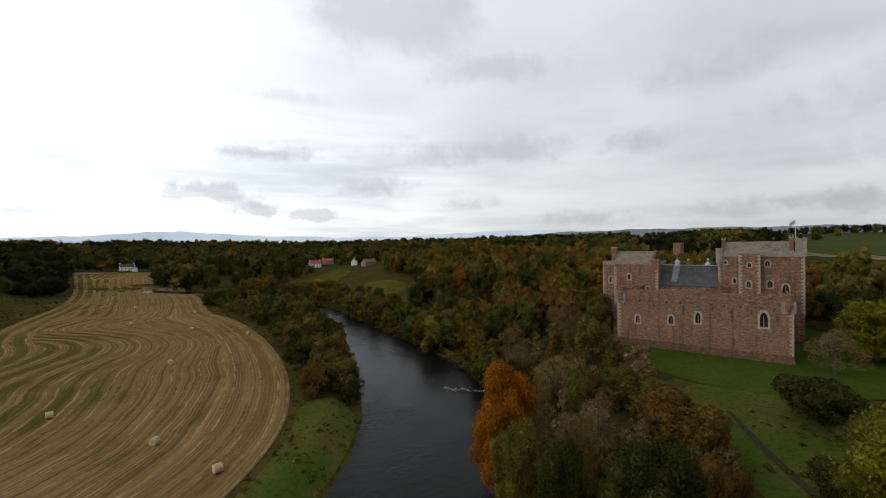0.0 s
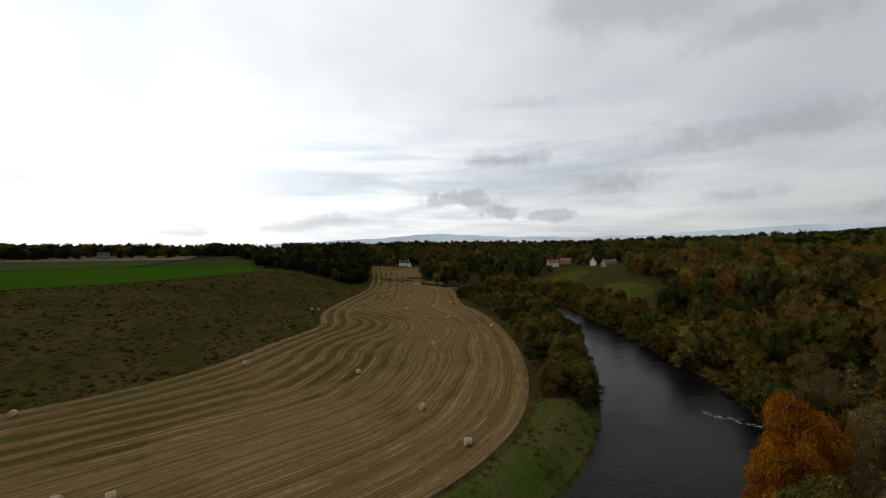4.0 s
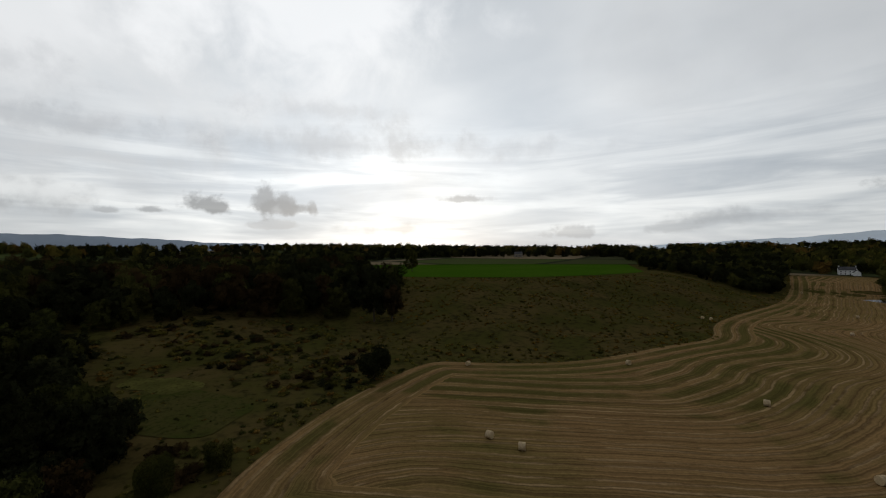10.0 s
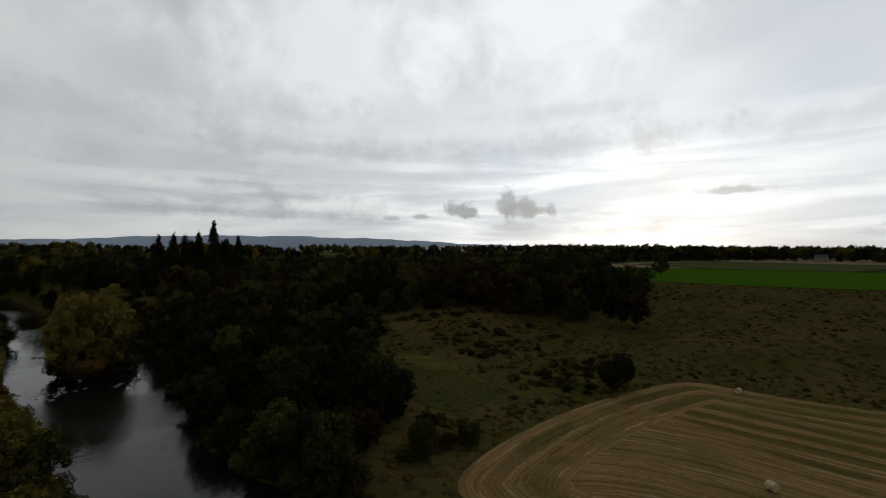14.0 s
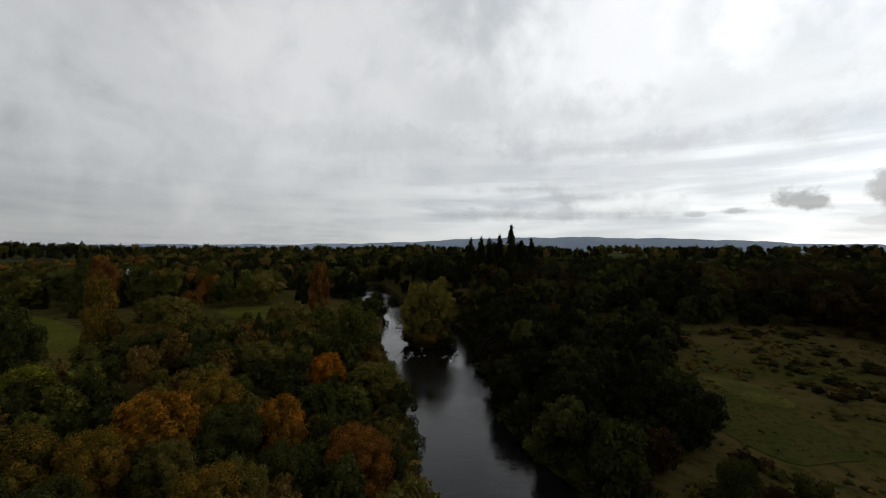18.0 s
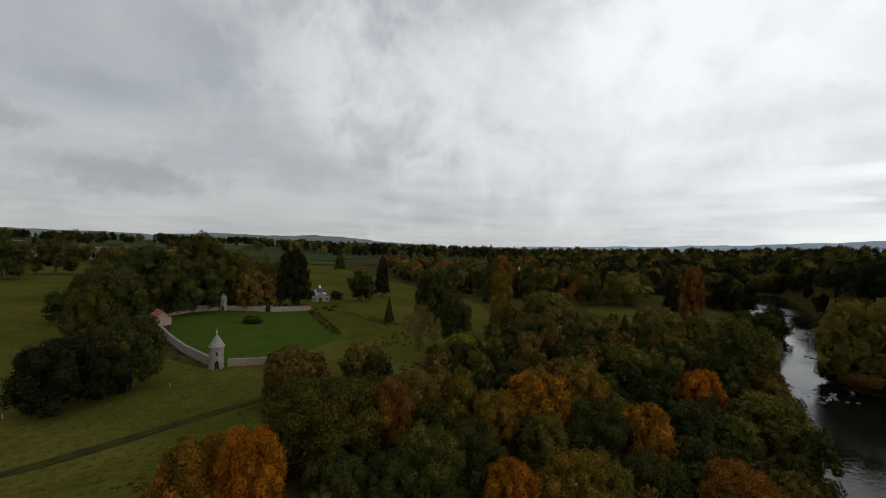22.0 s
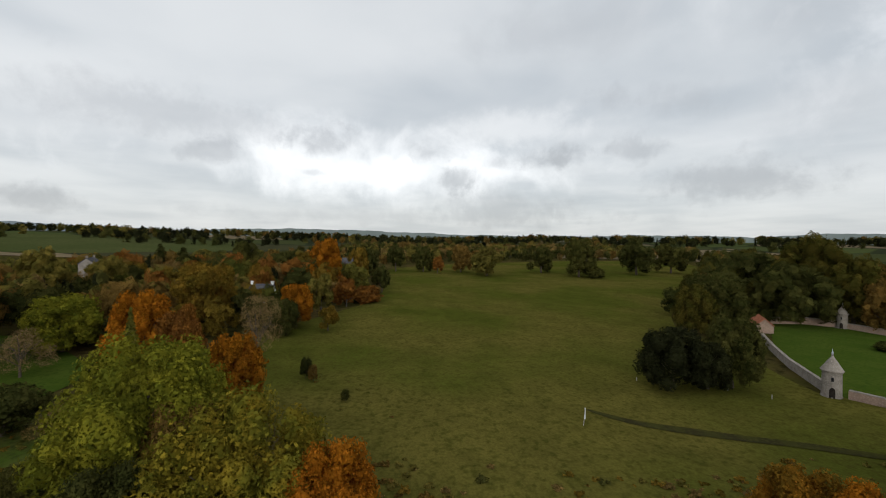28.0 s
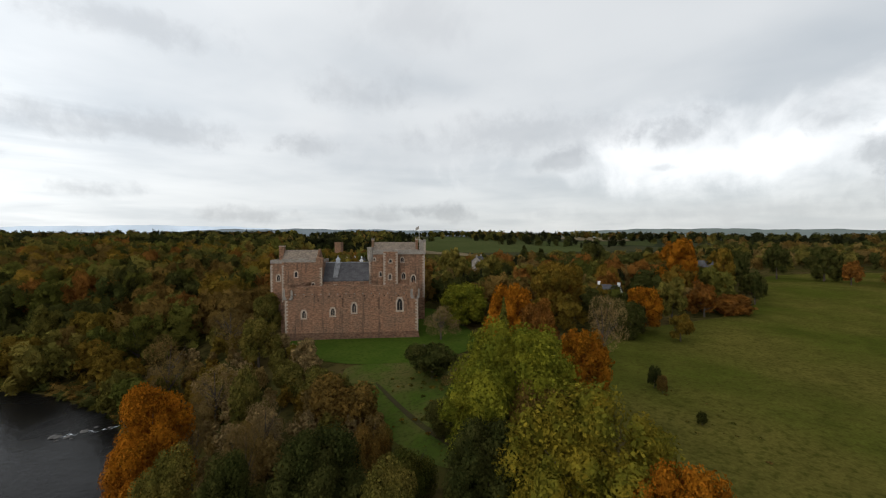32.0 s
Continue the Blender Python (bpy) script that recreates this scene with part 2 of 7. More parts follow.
def leaf_material(name, a, b, fine=2.4):
    """Leaves between two tones, each clump a little different and cut ragged by the gaps between its leaves; without tones it reads the tint stored with them."""
    m = bpy.data.materials.new(name)
    m.use_nodes = True
    t = m.node_tree
    skin = t.nodes["Principled BSDF"]
    land = t.nodes.new("ShaderNodeNewGeometry")
    chance, place = land.outputs["Random Per Island"], land.outputs["Position"]
    if a is None:
        stored = t.nodes.new("ShaderNodeAttribute")
        stored.attribute_name = "tint"
        base = stored.outputs["Color"]
    else:
        base = mix_node(t, range_node(t, noise_node(t, place, 0.32, 3.0), 0.38, 0.62), a, b)
        whole = t.nodes.new("ShaderNodeObjectInfo").outputs["Random"]
        base = mix_node(t, 1.0, base, mix_node(t, whole, (0.85, 0.88, 0.9), (1.12, 1.08, 1.0)), "MULTIPLY")
    base = mix_node(t, 1.0, base, mix_node(t, chance, (0.62, 0.58, 0.42), (1.66, 1.44, 1.02)), "MULTIPLY")
    link(t, base, skin.inputs["Base Color"])
    skin.inputs["Roughness"].default_value, skin.inputs["Specular IOR Level"].default_value = 0.9, 0.0
    thin = t.nodes.new("ShaderNodeBsdfTranslucent")
    link(t, base, thin.inputs["Color"])
    both = t.nodes.new("ShaderNodeMixShader")
    both.inputs[0].default_value = 0.20
    link(t, skin.outputs[0], both.inputs[1])
    link(t, thin.outputs[0], both.inputs[2])
    gaps = math_node(t, "GREATER_THAN", noise_node(t, place, fine, 2.5, 0.6), 0.475)
    clear = t.nodes.new("ShaderNodeBsdfTransparent")
    cut = t.nodes.new("ShaderNodeMixShader")
    link(t, gaps, cut.inputs[0])
    link(t, clear.outputs[0], cut.inputs[1])
    link(t, both.outputs[0], cut.inputs[2])
    link(t, cut.outputs[0], t.nodes["Material Output"].inputs["Surface"])
    return m


TONES = {
    "green": ((0.049, 0.060, 0.016), (0.074, 0.077, 0.021)),
    "lime": ((0.082, 0.099, 0.015), (0.126, 0.133, 0.018)),
    "dark": ((0.029, 0.036, 0.013), (0.045, 0.049, 0.018)),
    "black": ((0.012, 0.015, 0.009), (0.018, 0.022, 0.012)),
    "olive": ((0.074, 0.074, 0.022), (0.102, 0.091, 0.028)),
    "yellow": ((0.084, 0.090, 0.016), (0.136, 0.116, 0.018)),
    "gold": ((0.084, 0.067, 0.015), (0.126, 0.084, 0.018)),
    "amber": ((0.109, 0.067, 0.013), (0.181, 0.087, 0.013)),
    "orange": ((0.160, 0.063, 0.009), (0.220, 0.091, 0.011)),
    "rust": ((0.101, 0.050, 0.017), (0.141, 0.067, 0.019)),
    "umber": ((0.084, 0.060, 0.022), (0.111, 0.074, 0.025)),
    "brown": ((0.109, 0.082, 0.037), (0.139, 0.102, 0.045)),
    "bare": ((0.139, 0.108, 0.062), (0.168, 0.130, 0.076)),
    "moss": ((0.035, 0.039, 0.011), (0.055, 0.050, 0.014)),
    # blackish brown that carries the shade of backlit wood in the leaf colour
    "backlit": ((0.022, 0.017, 0.010), (0.034, 0.024, 0.013)),
}
LEAVES = {tone: leaf_material("leaves_" + tone, a, b, 3.6) for tone, (a, b) in TONES.items()}
MIXED_LEAVES = leaf_material("leaves_mixed", None, None)
SCRUB_LEAVES = leaf_material("leaves_scrub", None, None, 4.5)
BARK = material("bark", ((0.06, 0.048, 0.036), (0.10, 0.082, 0.064), (0.04, 0.034, 0.028)), 0.9, 1.5, 14.0, 0.6)

ROUGH_GRASS = material("rough_grass", ((0.042, 0.040, 0.010), (0.065, 0.048, 0.017), (0.022, 0.019, 0.007)), 0.9, 0.05, 0.35, 0.8, spread=(0.36, 0.66))
MEADOW_GRASS = material("meadow_grass", ((0.050, 0.058, 0.009), (0.082, 0.071, 0.016), (0.045, 0.045, 0.009)), 0.9, 0.022, 0.9, 0.25, spread=(0.36, 0.66), broad=True)
LAWN_GRASS = material("lawn_grass", ((0.036, 0.059, 0.008), (0.046, 0.066, 0.010), (0.030, 0.050, 0.008)), 0.9, 0.12, 1.2, 0.3)
CROP_GRASS = material("crop_grass", ((0.030, 0.071, 0.004), (0.037, 0.076, 0.006), (0.026, 0.059, 0.004)), 0.9, 0.02, 0.4, 0.3)
CROP_PALE = material("pale_pasture", ((0.048, 0.058, 0.019), (0.059, 0.065, 0.023), (0.039, 0.049, 0.017)), 0.9, 0.01, 0.2, 0.0)
BANK_GRASS = material("bank_grass", ((0.044, 0.068, 0.010), (0.078, 0.068, 0.021), (0.034, 0.046, 0.010)), 0.9, 0.12, 1.4, 0.8)
CLEARING_GRASS = material("clearing_grass", ((0.076, 0.071, 0.019), (0.050, 0.050, 0.013), (0.036, 0.033, 0.010)), 0.9, 0.16, 1.1, 0.6)
DAMP_GRASS = material("damp_grass", ((0.035, 0.040, 0.009), (0.048, 0.043, 0.013), (0.023, 0.023, 0.007)), 0.9, 0.12, 0.9, 0.7)
DITCH = material("ditch_earth", ((0.036, 0.036, 0.010), (0.027, 0.024, 0.010), (0.043, 0.042, 0.012)), 0.95, 0.35, 1.6, 0.6)
EARTH = material("trodden_earth", ((0.040, 0.033, 0.016), (0.036, 0.036, 0.012), (0.046, 0.037, 0.020)), 0.95, 0.3, 2.5, 0.6)
STRAW = material("straw", ((0.46, 0.35, 0.20), (0.54, 0.42, 0.25), (0.32, 0.24, 0.14)), 0.9, 2.0, 16.0, 0.8)
SLATE = material("slate", ((0.062, 0.060, 0.062), (0.085, 0.082, 0.084), (0.044, 0.043, 0.045)), 0.7, 0.6, 5.0, 0.4)
WASHED_SLATE = material("washed_slate", ((0.17, 0.17, 0.17), (0.12, 0.12, 0.122), (0.22, 0.22, 0.22)), 0.7, 0.7, 4.0, 0.3)
STONE_SLAB = material("stone_slab_roof", ((0.165, 0.130, 0.100), (0.115, 0.094, 0.074), (0.23, 0.185, 0.145)), 0.85, 0.4, 2.2, 0.5)
PALE_STONE = material("dressed_stone", ((0.317, 0.255, 0.198), (0.238, 0.189, 0.145), (0.396, 0.330, 0.260)), 0.85, 0.8, 6.0, 0.3)
GREY_STONE = material("grey_rubble", ((0.22, 0.195, 0.165), (0.16, 0.14, 0.12), (0.29, 0.26, 0.22)), 0.9, 0.7, 5.0, 0.5)
PINK_STONE = material("pink_rubble", ((0.27, 0.19, 0.145), (0.21, 0.15, 0.115), (0.33, 0.245, 0.19)), 0.9, 0.7, 4.0, 0.5)
RED_TILE = material("red_pantile", ((0.30, 0.11, 0.062), (0.24, 0.09, 0.052), (0.36, 0.15, 0.088)), 0.8, 0.8, 6.0, 0.4)
LEAD = material("lead_sheet", ((0.34, 0.36, 0.38), (0.28, 0.30, 0.32), (0.40, 0.42, 0.44)), 0.5, 1.0, 7.0, 0.1)
WHITE_PAINT = material("white_render", ((0.68, 0.68, 0.66), (0.58, 0.58, 0.56), (0.74, 0.74, 0.72)), 0.8, 0.4, 4.0, 0.1)
GREY_PAINT = material("weathered_timber", ((0.32, 0.30, 0.27), (0.26, 0.24, 0.21), (0.40, 0.37, 0.33)), 0.8, 2.0, 20.0, 0.3)
DARK_VOID = material("dark_oak_and_void", ((0.020, 0.017, 0.014), (0.030, 0.025, 0.020), (0.012, 0.010, 0.009)), 0.7, 2.0, 12.0, 0.2)
FOAM = material("foam", ((0.60, 0.62, 0.64), (0.30, 0.32, 0.34), (0.75, 0.77, 0.78)), 0.6, 0.7, 3.0, 0.6)
BOULDER = material("river_stone", ((0.14, 0.13, 0.12), (0.10, 0.095, 0.09), (0.19, 0.18, 0.165)), 0.7, 0.8, 6.0, 0.5)


def glass_material():
    m = bpy.data.materials.new("window_glass")
    m.use_nodes = True
    skin = m.node_tree.nodes["Principled BSDF"]
    skin.inputs["Base Color"].default_value = (0.010, 0.010, 0.011, 1)
    skin.inputs["Roughness"].default_value, skin.inputs["Specular IOR Level"].default_value = 0.35, 0.2
    return m


def masonry_material(name="sandstone_rubble", dim=1.0):
    """Coursed red sandstone rubble with pale mortar, stained by weather."""
    m = bpy.data.materials.new(name)
    m.use_nodes = True
    t = m.node_tree
    skin = t.nodes["Principled BSDF"]
    where = t.nodes.new("ShaderNodeTexCoord").outputs["Object"]
    parts = t.nodes.new("ShaderNodeSeparateXYZ")
    link(t, where, parts.inputs[0])
    face = t.nodes.new("ShaderNodeCombineXYZ")
    link(t, math_node(t, "ADD", parts.outputs["X"], parts.outputs["Y"]), face.inputs["X"])
    wobble = noise_node(t, where, 0.9, 3.0)
    link(t, math_node(t, "ADD", parts.outputs["Z"], math_node(t, "MULTIPLY", wobble, 0.5)), face.inputs["Y"])
    stones = t.nodes.new("ShaderNodeTexBrick")
    stones.inputs["Scale"].default_value = 1.0
    stones.inputs["Brick Width"].default_value, stones.inputs["Row Height"].default_value = 1.1, 0.36
    stones.inputs["Mortar Size"].default_value, stones.inputs["Bias"].default_value = 0.035, 0.0
    stones.inputs["Color1"].default_value = (0.222, 0.122, 0.074, 1)
    stones.inputs["Color2"].default_value = (0.182, 0.102, 0.064, 1)
    stones.inputs["Mortar"].default_value = (0.196, 0.118, 0.078, 1)
    link(t, face.outputs[0], stones.inputs["Vector"])
    patch = range_node(t, noise_node(t, where, 0.22, 6.0, 0.66), 0.40, 0.62)
    c = mix_node(t, math_node(t, "MULTIPLY", patch, 0.75), stones.outputs["Color"], (0.160, 0.102, 0.068))
    beds = t.nodes.new("ShaderNodeMapping")
    beds.inputs["Scale"].default_value = (1.2, 1.2, 2.4)
    link(t, where, beds.inputs["Vector"])
    grit = noise_node(t, beds.outputs[0], 1.0, 7.0, 0.68)
    c = mix_node(t, 1.0, c, mix_node(t, range_node(t, grit, 0.3, 0.7), (0.58 * dim, 0.57 * dim, 0.56 * dim), (1.42 * dim, 1.41 * dim, 1.39 * dim)), "MULTIPLY")
    fleck = range_node(t, noise_node(t, beds.outputs[0], 2.3, 3.0, 0.6), 0.60, 0.72)
    c = mix_node(t, math_node(t, "MULTIPLY", fleck, 0.3), c, (0.40 * dim, 0.28 * dim, 0.20 * dim))
    run = t.nodes.new("ShaderNodeMapping")
    run.inputs["Scale"].default_value = (1.1, 1.1, 0.12)
    link(t, where, run.inputs["Vector"])
    stain = range_node(t, noise_node(t, run.outputs[0], 0.8, 5.0, 0.65), 0.50, 0.72)
    c = mix_node(t, math_node(t, "MULTIPLY", stain, 0.78), c, (0.070, 0.046, 0.034))
    link(t, c, skin.inputs["Base Color"])
    skin.inputs["Roughness"].default_value, skin.inputs["Specular IOR Level"].default_value = 0.95, 0.05
    relief = t.nodes.new("ShaderNodeBump")
    relief.inputs["Strength"].default_value, relief.inputs["Distance"].default_value = 0.7, 0.08
    link(t, math_node(t, "SUBTRACT", grit, stones.outputs["Fac"]), relief.inputs["Height"])
    link(t, relief.outputs[0], skin.inputs["Normal"])
    return m


def stubble_material():
    """Cut stubble: pale rows of straw along the combine's way, green showing between them in places."""
    m = bpy.data.materials.new("barley_stubble")
    m.use_nodes = True
    t = m.node_tree
    skin = t.nodes["Principled BSDF"]
    where = t.nodes.new("ShaderNodeTexCoord").outputs["Object"]
    stored = t.nodes.new("ShaderNodeAttribute")
    stored.attribute_name = "lane"
    bend = math_node(t, "MULTIPLY", math_node(t, "SUBTRACT", noise_node(t, where, 0.022, 2.0), 0.5), 7.0)
    small = math_node(t, "MULTIPLY", math_node(t, "SUBTRACT", noise_node(t, where, 0.35, 3.0), 0.5), 0.9)
    inset = t.nodes.new("ShaderNodeAttribute")
    inset.attribute_name = "inset"
    # the last rounds of the combine follow the field's edge, the rows inside run into them
    rounds = math_node(t, "LESS_THAN", math_node(t, "ADD", inset.outputs["Fac"], math_node(t, "MULTIPLY", small, 1.5)), 15.0)
    inner = math_node(t, "MULTIPLY", math_node(t, "ADD", stored.outputs["Fac"], bend), math_node(t, "SUBTRACT", 1.0, rounds))
    lane = math_node(t, "ADD", math_node(t, "ADD", inner, math_node(t, "MULTIPLY", inset.outputs["Fac"], rounds)), small)
    row = math_node(t, "SINE", math_node(t, "MULTIPLY", lane, 6.2832 / 6.4))
    half = math_node(t, "SINE", math_node(t, "MULTIPLY", lane, 6.2832 / 2.13))
    broken = noise_node(t, where, 0.12, 5.0, 0.65)
    pale = math_node(t, "MULTIPLY", range_node(t, math_node(t, "MULTIPLY", math_node(t, "ADD", row, 1.0), half), 0.35, 1.4), range_node(t, broken, 0.36, 0.60))
    c = mix_node(t, range_node(t, noise_node(t, where, 0.02, 3.0), 0.42, 0.62), (0.172, 0.108, 0.047), (0.140, 0.098, 0.037))
    c = mix_node(t, math_node(t, "MULTIPLY", range_node(t, half, -0.2, 1.0), 0.50), c, (0.080, 0.049, 0.023))
    c = mix_node(t, math_node(t, "MULTIPLY", pale, 0.46), c, (0.34, 0.240, 0.130))
    # more weeds come through on the damp side away from the river
    damp = range_node(t, stored.outputs["Fac"], 30.0, 75.0, -0.03, 0.17)
    weeds = math_node(t, "MULTIPLY", range_node(t, math_node(t, "ADD", noise_node(t, where, 0.03, 4.0, 0.6, 0.5), damp), 0.50, 0.66), range_node(t, row, 0.9, -0.6))
    c = mix_node(t, math_node(t, "MULTIPLY", weeds, 0.80), c, (0.062, 0.058, 0.016))
    stretch = t.nodes.new("ShaderNodeCombineXYZ")
    link(t, math_node(t, "MULTIPLY", lane, 2.4), stretch.inputs["X"])
    link(t, noise_node(t, where, 0.06, 1.0), stretch.inputs["Y"])
    streak = noise_node(t, stretch.outputs[0], 1.0, 5.0, 0.65)
    c = mix_node(t, 1.0, c, mix_node(t, range_node(t, streak, 0.32, 0.68), (0.66, 0.64, 0.62), (1.30, 1.28, 1.24)), "MULTIPLY")
    grit = noise_node(t, where, 1.3, 6.0, 0.72)
    c = mix_node(t, 1.0, c, mix_node(t, grit, (0.55, 0.55, 0.55), (1.45, 1.45, 1.45)), "MULTIPLY")
    link(t, c, skin.inputs["Base Color"])
    skin.inputs["Roughness"].default_value, skin.inputs["Specular IOR Level"].default_value = 1.0, 0.0
    relief = t.nodes.new("ShaderNodeBump")
    relief.inputs["Strength"].default_value, relief.inputs["Distance"].default_value = 0.8, 0.2
    link(t, math_node(t, "ADD", math_node(t, "MULTIPLY", row, 0.6), grit), relief.inputs["Height"])
    link(t, relief.outputs[0], skin.inputs["Normal"])
    return m


def water_material():
    m = bpy.data.materials.new("peaty_water")
    m.use_nodes = True
    t = m.node_tree
    skin = t.nodes["Principled BSDF"]
    where = t.nodes.new("ShaderNodeTexCoord").outputs["Object"]
    skin.inputs["Base Color"].default_value = (0.006, 0.0055, 0.005, 1)
    calm = range_node(t, noise_node(t, where, 0.03, 3.0), 0.40, 0.62)
    # the reach above the bend runs fast and rippled, the pool below it lies still
    spot = t.nodes.new("ShaderNodeSeparateXYZ")
    link(t, where, spot.inputs[0])
    fast = range_node(t, spot.outputs["Y"], -10.0, 55.0)
    link(t, math_node(t, "SUBTRACT", 0.40, math_node(t, "MULTIPLY", fast, 0.26)), skin.inputs["Specular IOR Level"])
    calm = math_node(t, "ADD", calm, math_node(t, "MULTIPLY", fast, 1.3))
    link(t, math_node(t, "ADD", 0.05, math_node(t, "MULTIPLY", calm, 0.12)), skin.inputs["Roughness"])
    skin.inputs["IOR"].default_value = 1.33
    wave = math_node(t, "ADD", noise_node(t, where, 0.9, 4.0, 0.6, 0.6), math_node(t, "MULTIPLY", noise_node(t, where, 0.18, 3.0), 1.2))
    relief = t.nodes.new("ShaderNodeBump")
    relief.inputs["Distance"].default_value = 0.10
    link(t, math_node(t, "ADD", 0.25, math_node(t, "MULTIPLY", calm, 0.45)), relief.inputs["Strength"])
    link(t, wave, relief.inputs["Height"])
    link(t, relief.outputs[0], skin.inputs["Normal"])
    return m


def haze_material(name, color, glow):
    """Far hills: the haze of the air is painted into their colour and emission."""
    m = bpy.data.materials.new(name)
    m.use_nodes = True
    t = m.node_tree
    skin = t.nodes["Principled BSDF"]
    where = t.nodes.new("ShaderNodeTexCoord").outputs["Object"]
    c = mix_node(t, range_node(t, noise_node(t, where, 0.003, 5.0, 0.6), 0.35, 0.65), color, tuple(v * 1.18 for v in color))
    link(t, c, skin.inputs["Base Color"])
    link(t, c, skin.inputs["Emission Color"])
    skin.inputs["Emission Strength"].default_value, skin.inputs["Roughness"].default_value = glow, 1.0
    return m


def farmland_material():
    """Fields far off, each of one tint, with dark hedge lines between."""
    m = bpy.data.materials.new("farmland_patchwork")
    m.use_nodes = True
    t = m.node_tree
    skin = t.nodes["Principled BSDF"]
    where = t.nodes.new("ShaderNodeTexCoord").outputs["Object"]
    cells = t.nodes.new("ShaderNodeTexVoronoi")
    cells.inputs["Scale"].default_value = 0.0042
    link(t, where, cells.inputs["Vector"])
    pick = t.nodes.new("ShaderNodeSeparateColor")
    link(t, cells.outputs["Color"], pick.inputs[0])
    c = mix_node(t, range_node(t, pick.outputs[0], 0.35, 0.40), (0.040, 0.048, 0.018), (0.048, 0.062, 0.020))
    c = mix_node(t, range_node(t, pick.outputs[0], 0.66, 0.70), c, (0.17, 0.130, 0.080))
    c = mix_node(t, range_node(t, pick.outputs[1], 0.72, 0.78), c, (0.040, 0.040, 0.020))
    c = mix_node(t, range_node(t, noise_node(t, where, 0.03, 4.0), 0.35, 0.75, 0.0, 0.5), c, (0.045, 0.045, 0.020))
    edge = t.nodes.new("ShaderNodeTexVoronoi")
    edge.feature = "DISTANCE_TO_EDGE"
    edge.inputs["Scale"].default_value = 0.0042
    link(t, where, edge.inputs["Vector"])
    c = mix_node(t, range_node(t, edge.outputs["Distance"], 0.02, 0.045, 0.9, 0.0), c, (0.022, 0.026, 0.014))
    link(t, c, skin.inputs["Base Color"])
    skin.inputs["Roughness"].default_value, skin.inputs["Specular IOR Level"].default_value = 1.0, 0.0
    return m


FARMLAND = farmland_material()
GLASS = glass_material()
MASONRY = masonry_material()
# the same rubble at 0.6 of its brightness
DARK_STONE = masonry_material("dark_rubble", 0.6)
STUBBLE = stubble_material()
WATER = water_material()


# ---- the lie of the land ----
RIVER_WEST = ((-160, 420), (-95, 372), (-50, 318), (-10, 262), (3, 206), (9, 139), (9, 111), (8, 93), (4, 75), (-2, 61), (-15, 42), (-34, 18),
              (-50, -5), (-61, -25), (-67, -42), (-75, -55), (-93, -73), (-120, -101), (-146, -128), (-178, -178), (-215, -260), (-300, -400))
RIVER_EAST = ((-150, 445), (-80, 395), (-28, 335), (6, 262), (24, 195), (33, 162), (40, 134), (42, 109), (40, 92), (31, 66), (20, 42), (3, 12),
              (-18, -18), (-38, -42), (-54, -62), (-66, -80), (-82, -105), (-104, -141), (-141, -190), (-165, -240), (-196, -300), (-270, -430))
RIVER = RIVER_WEST + RIVER_EAST[::-1]
FIELD_EDGE = ((-165, 560), (-156, 522), (-82, 334), (-60, 255), (-42, 230), (-21, 175), (-10, 131), (-7, 101), (-8, 82), (-14, 63), (-25, 45), (-44, 18))
FIELD = FIELD_EDGE + ((-60, -8), (-76, -2), (-98, 16), (-115, 36), (-127, 54), (-119, 65), (-107, 87), (-104, 109), (-108, 147), (-107, 172),
                      (-128, 202), (-142, 244), (-162, 336), (-230, 489), (-275, 580), (-243, 605))
PLATEAU = ((-700, -620), (-360, -300), (-300, -150), (-305, -10), (-309, 102), (-250, 173), (-236, 300), (-268, 345), (-560, 660), (-1000, 1000), (-1500, 300), (-1000, -100))


SKYLINE = ((0, 20, 50, 80, 100, 130, 150, 170, 190, 215, 240, 255, 280, 300, 325, 345, 360),
           (0.4, 0.7, 0.6, 1.1, 0.8, 0.8, 0.3, -0.1, 0.1, 0.6, 0.6, 0.3, 0.8, 1.0, 0.9, 0.6, 0.4))


def steps(a, b, x):
    s = np.clip((x - a) / (b - a), 0.0, 1.0)
    return s * s * (3 - 2 * s)


def line_distance(p, line):
    """Distance of the points p from a polyline, and +1 where they lie on its left, -1 on its right."""
    best, side = np.full(len(p), 1e18), np.ones(len(p))
    for a, b in zip(line[:-1], line[1:]):
        a, b = np.array(a, float), np.array(b, float)
        ab = b - a
        s = np.clip(((p - a) @ ab) / (ab @ ab), 0, 1)
        off = p - a - s[:, None] * ab
        d = (off ** 2).sum(1)
        nearer = d < best
        best = np.where(nearer, d, best)
        side = np.where(nearer, np.sign(ab[0] * (p[:, 1] - a[1]) - ab[1] * (p[:, 0] - a[0])), side)
    return np.sqrt(best), side


def within(p, ring):
    odd = np.zeros(len(p), bool)
    for (ax, ay), (bx, by) in zip(ring, ring[1:] + ring[:1]):
        if ay != by:
            odd ^= ((ay > p[:, 1]) != (by > p[:, 1])) & (p[:, 0] < (bx - ax) * (p[:, 1] - ay) / (by - ay) + ax)
    return odd


def edge_distance(p, ring):
    """Distance from a ring, below zero inside it."""
    d, _ = line_distance(p, ring + ring[:1])
    return np.where(within(p, ring), -d, d)


def swell(p, size, seed):
    """Smooth hillocks between -1 and 1."""
    x, y = p[:, 0] / size, p[:, 1] / size
    return (np.sin(x * 1.3 + seed) * np.cos(y * 1.1 - seed * 2) + np.sin(x * 0.7 - y * 0.9 + seed * 3) + np.cos(x * 2.1 + y * 1.7 + seed)) / 3


